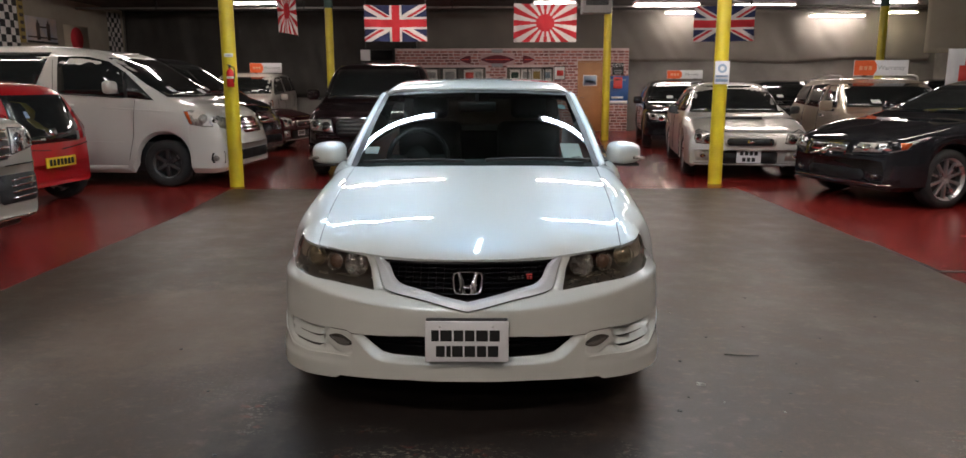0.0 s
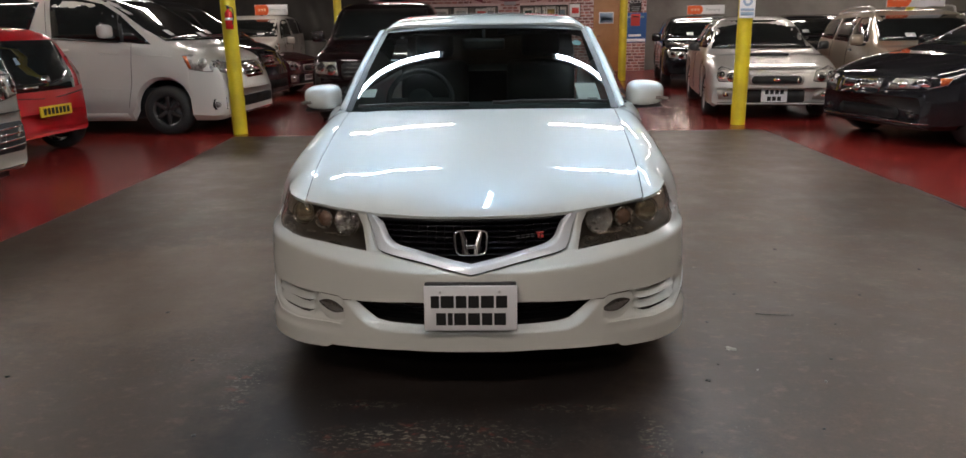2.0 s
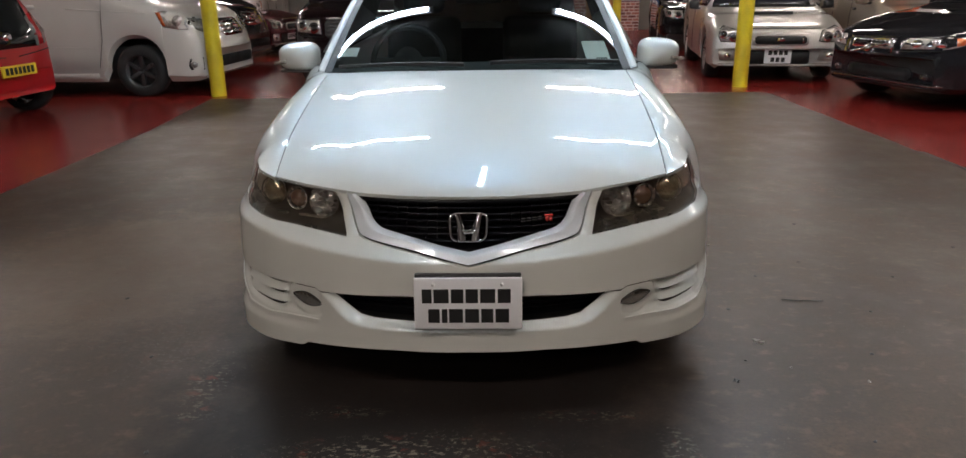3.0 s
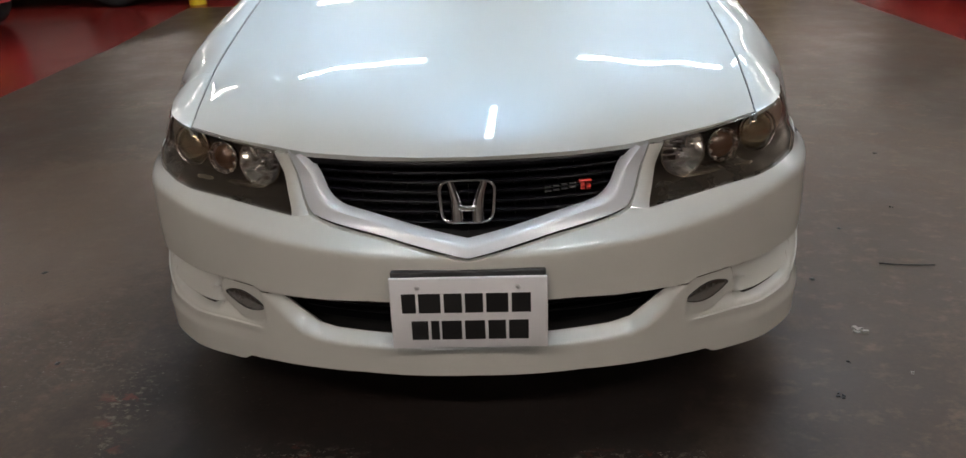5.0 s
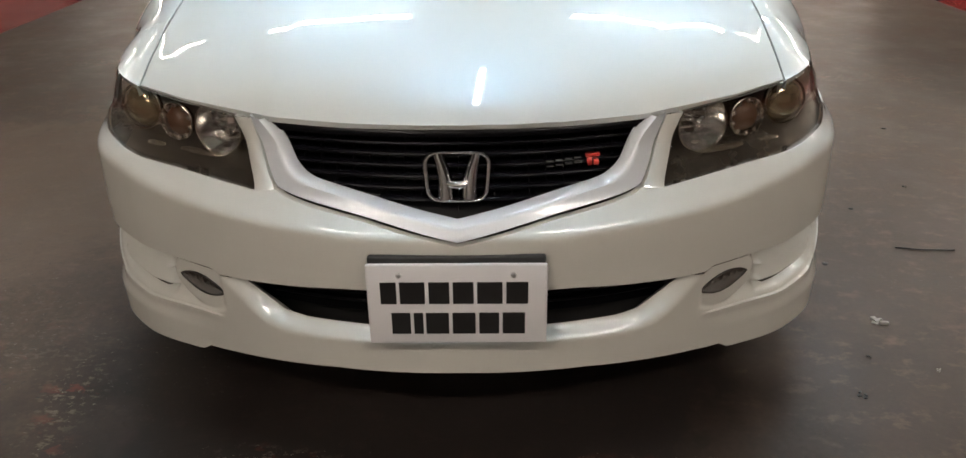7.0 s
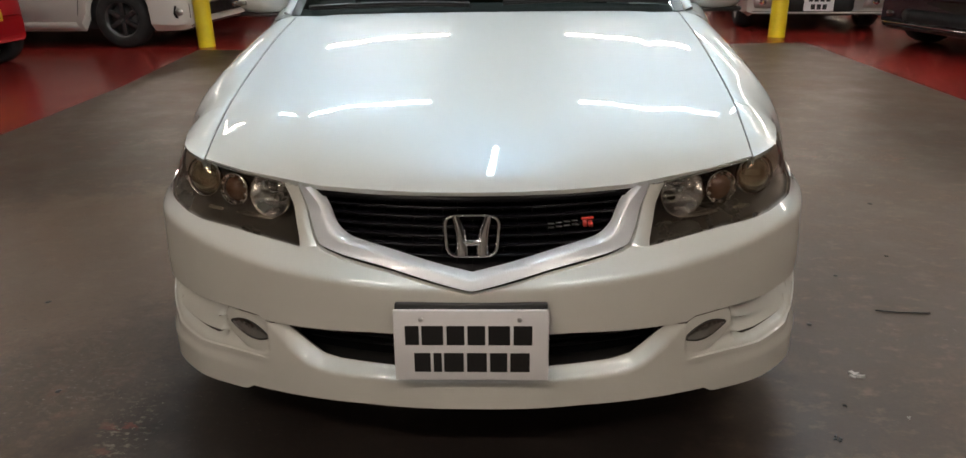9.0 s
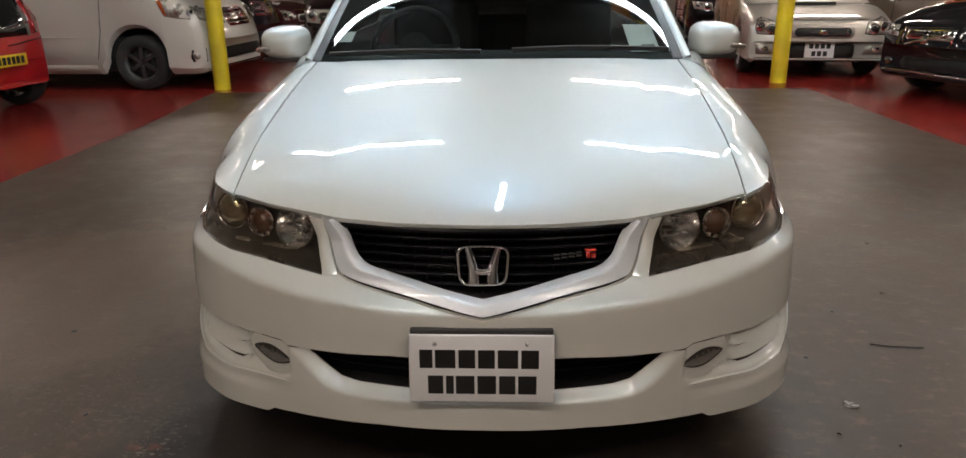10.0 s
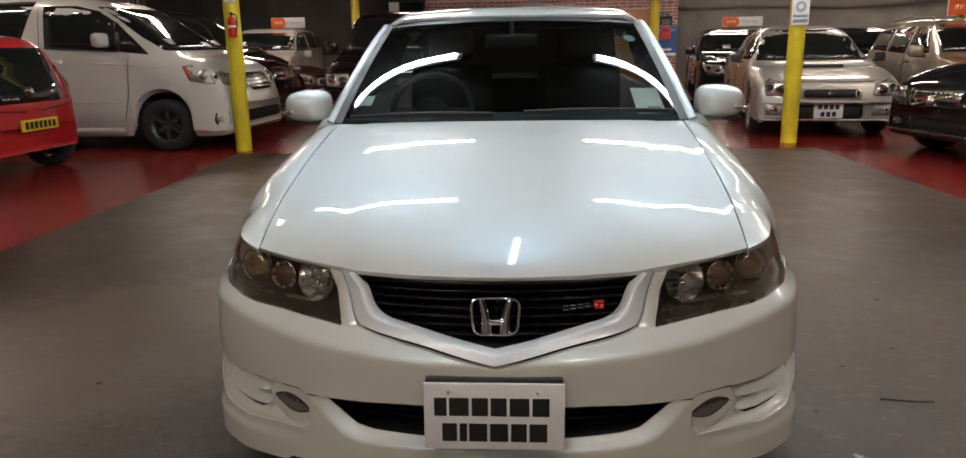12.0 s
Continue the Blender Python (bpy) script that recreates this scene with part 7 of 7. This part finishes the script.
def roof_sign(car, x, y, z, turn, w=0.62, h=0.17):
    b = thing("roof_sign", "white sign board with an orange arrow on a car roof", "sign board", "roof signs", pose(x, y, z, 0, 0, turn))
    part("board", solid(-w / 2, w / 2, -0.012, 0.012, 0.0, h, 0.003), M["plate_white"], b)
    a = bmesh.new()
    a.faces.new([a.verts.new((px, -0.0145, pz)) for px, pz in ((-w / 2 + 0.004, 0.004), (-w * 0.14, 0.004), (-w * 0.08, h * 0.30), (-w * 0.08, h * 0.70), (-w * 0.14, h - 0.004), (-w / 2 + 0.004, h - 0.004))])
    r = bmesh.ops.extrude_face_region(a, geom=a.faces[:])
    for v in [g for g in r["geom"] if isinstance(g, bmesh.types.BMVert)]:
        v.co.y += 0.003
    bmesh.ops.recalc_face_normals(a, faces=a.faces)
    part("arrow", a, M["orange"], b, "orange arrow panel", smooth=False)
    for k in range(3):
        part("mark", solid(-w * 0.40 + w * 0.085 * k, -w * 0.34 + w * 0.085 * k, -0.017, -0.0145, h * 0.36, h * 0.62), M["pale_orange"], b)
    lettering(b, "Warranty", h * 0.42, w * 0.19, -0.0135, h * 0.5, "grey_ink")
    for s in (-1, 1):
        part("foot", solid(s * w * 0.3 - 0.03, s * w * 0.3 + 0.03, -0.05, 0.05, -0.02, 0.004, 0.004), M["plastic"], b)


roof_sign(None, -6.03, 17.7, 1.72, 6, 0.84, 0.26)
roof_sign(None, 4.75, 15.75, 1.53, -8, 0.84, 0.20)
roof_sign(None, 6.72, 10.3, 1.53, -8, 0.87, 0.26)

ps = thing("poster_stand", "white poster stand with red print beside the dust sheets", "poster stand", m=pose(8.72, 11.2, 0, 0, 0, -12))
part("panel", solid(-0.32, 0.32, -0.012, 0.012, 0.95, 2.02, 0.004), M["plate_white"], ps)
part("print", solid(-0.12, 0.16, -0.016, -0.012, 1.42, 1.72), M["poster_red"], ps, "red printed block")
part("print", solid(-0.03, 0.07, -0.0165, -0.012, 1.722, 1.86), M["poster_red"], ps)
for x in (-0.3, 0.3):
    part("leg", solid(x - 0.015, x + 0.015, -0.02, 0.02, 0.0, 0.96, 0.003), M["steel"], ps)
part("foot", solid(-0.34, 0.34, -0.2, 0.2, 0.0, 0.02, 0.004), M["steel"], ps)

# marks and litter on the lane
cr = thing("floor_joint", "dark open joint at the edge of the lane", "floor joint", m=pose(0, 0, 0))
part("gap", solid(3.425, 3.462, 2.62, 3.75, 0.0045, 0.0065), M["ink"], cr)
part("gap", solid(3.43, 4.2, 2.60, 2.625, 0.0045, 0.0065), M["ink"], cr)
M["scrap"] = worn("grey_scrap", (0.45, 0.43, 0.39), (0.2, 0.18, 0.16), 0.7, 40, 200, 0.1)
rng = random.Random(11)
for x, y, s in ((1.07, 0.455, 0.052), (0.90, 0.16, 0.022), (1.12, 0.25, 0.010), (0.98, 0.30, 0.012), (1.35, 0.15, 0.010), (0.75, -0.35, 0.012), (1.55, 1.3, 0.014), (1.18, 1.55, 0.016), (0.95, -0.62, 0.014)):
    bm = bmesh.new()
    s *= 0.62
    for q in range(4):
        box(bm, *(lambda a, b, c: (a, a + s * (0.3 + 0.5 * rng.random()), b, b + s * (0.2 + 0.4 * rng.random()), 0.0042, 0.006 + 0.006 * rng.random()))(s * rng.uniform(-0.8, 0.5), s * rng.uniform(-0.8, 0.5), 0), m=pose(0, 0, 0, 0, 0, rng.uniform(0, 180)))
    ob = part("litter_scrap", bm, M["scrap" if rng.random() < 0.55 else "ink"], None, "small scrap of litter on the grey lane", smooth=False)
    ob.matrix_world = pose(x, y, 0)
    tagged(ob, category="litter", group="litter scraps")
tw = part("twig", tube_along([(1.30, 0.845, 0.008), (1.37, 0.83, 0.008), (1.47, 0.826, 0.008)], 0.0025, 6), M["ink"], None, "thin dark twig lying on the grey lane")
tagged(tw, category="twig")
for x, y, s in ((1.9, 1.1, 0.008), (1.62, 0.72, 0.007), (2.1, 0.5, 0.008), (1.45, 0.35, 0.007), (1.75, 1.9, 0.010), (1.28, 1.12, 0.007), (1.05, 0.75, 0.009), (-1.55, 0.9, 0.010), (-1.2, 0.35, 0.008), (-1.9, 0.2, 0.009), (-0.95, -0.25, 0.009), (2.4, 1.5, 0.009), (1.2, -0.2, 0.007)):
    bm = lathe([(0.0042, s * 0.6), (0.006, s), (0.009, s * 0.5)], 7, "z")
    for v in bm.verts:
        v.co.x *= 0.5 + 0.9 * rng.random()
        v.co.y *= 1.3
    ob = part("grit", bm, M["ink"], None, "dark crumb of grit on the grey lane", smooth=False)
    ob.matrix_world = pose(x, y, 0, 0, 0, rng.uniform(0, 180))
    tagged(ob, category="grit", group="crumbs of grit")


# ---- ceiling lights ----
for lx, ly, ll in ((-1.52, 3.5, 1.86), (1.78, 3.5, 1.86), (-1.52, 6.5, 1.86), (1.78, 6.5, 1.86),
                   (5.9, 3.5, 1.86), (5.9, 6.5, 1.86), (-7.4, 6.9, 1.86), (-6.0, 12.0, 1.86), (5.4, 12.0, 1.86), (-1.9, 14.0, 1.5), (2.2, 14.0, 1.5),
                   (-6.08, 17.3, 1.15), (1.70, 17.37, 1.10), (4.72, 17.9, 1.75), (7.40, 18.15, 1.65), (10.55, 17.48, 1.10), (5.68, 20.2, 0.95)):
    batten(lx, ly, ll, mat="tube_cool" if abs(lx) < 2 and ly < 5 else "tube")
for lx, ly, ll in ((-3.72, 3.5, 1.36), (3.76, 3.5, 1.86), (3.76, 6.5, 1.86)):
    batten(lx, ly, ll, twin=False, mat="tube_dim")
batten(-6.3, 4.0, 1.86, twin=False, mat="tube_dim")
# unseen batten, added to brighten the cream wall
batten(-9.4, 13.2, 1.5, twin=False)
batten(0.05, 0.85, 1.75, 90, twin=False, mat="tube_bright")
batten(10.27, 20.2, 1.62, z=3.38)
batten(12.0, 19.9, 0.90, z=3.44, mat="tube_warm")
# three unseen battens behind the camera, added to light the bumper's front
batten(-1.52, -2.6, 1.86, mat="tube_amber")
batten(1.78, -2.6, 1.86, mat="tube_amber")
batten(-1.52, -5.4, 1.86, mat="tube_amber")
# unseen batten, added as fill for the floor on the right
batten(5.6, 2.2, 1.86)
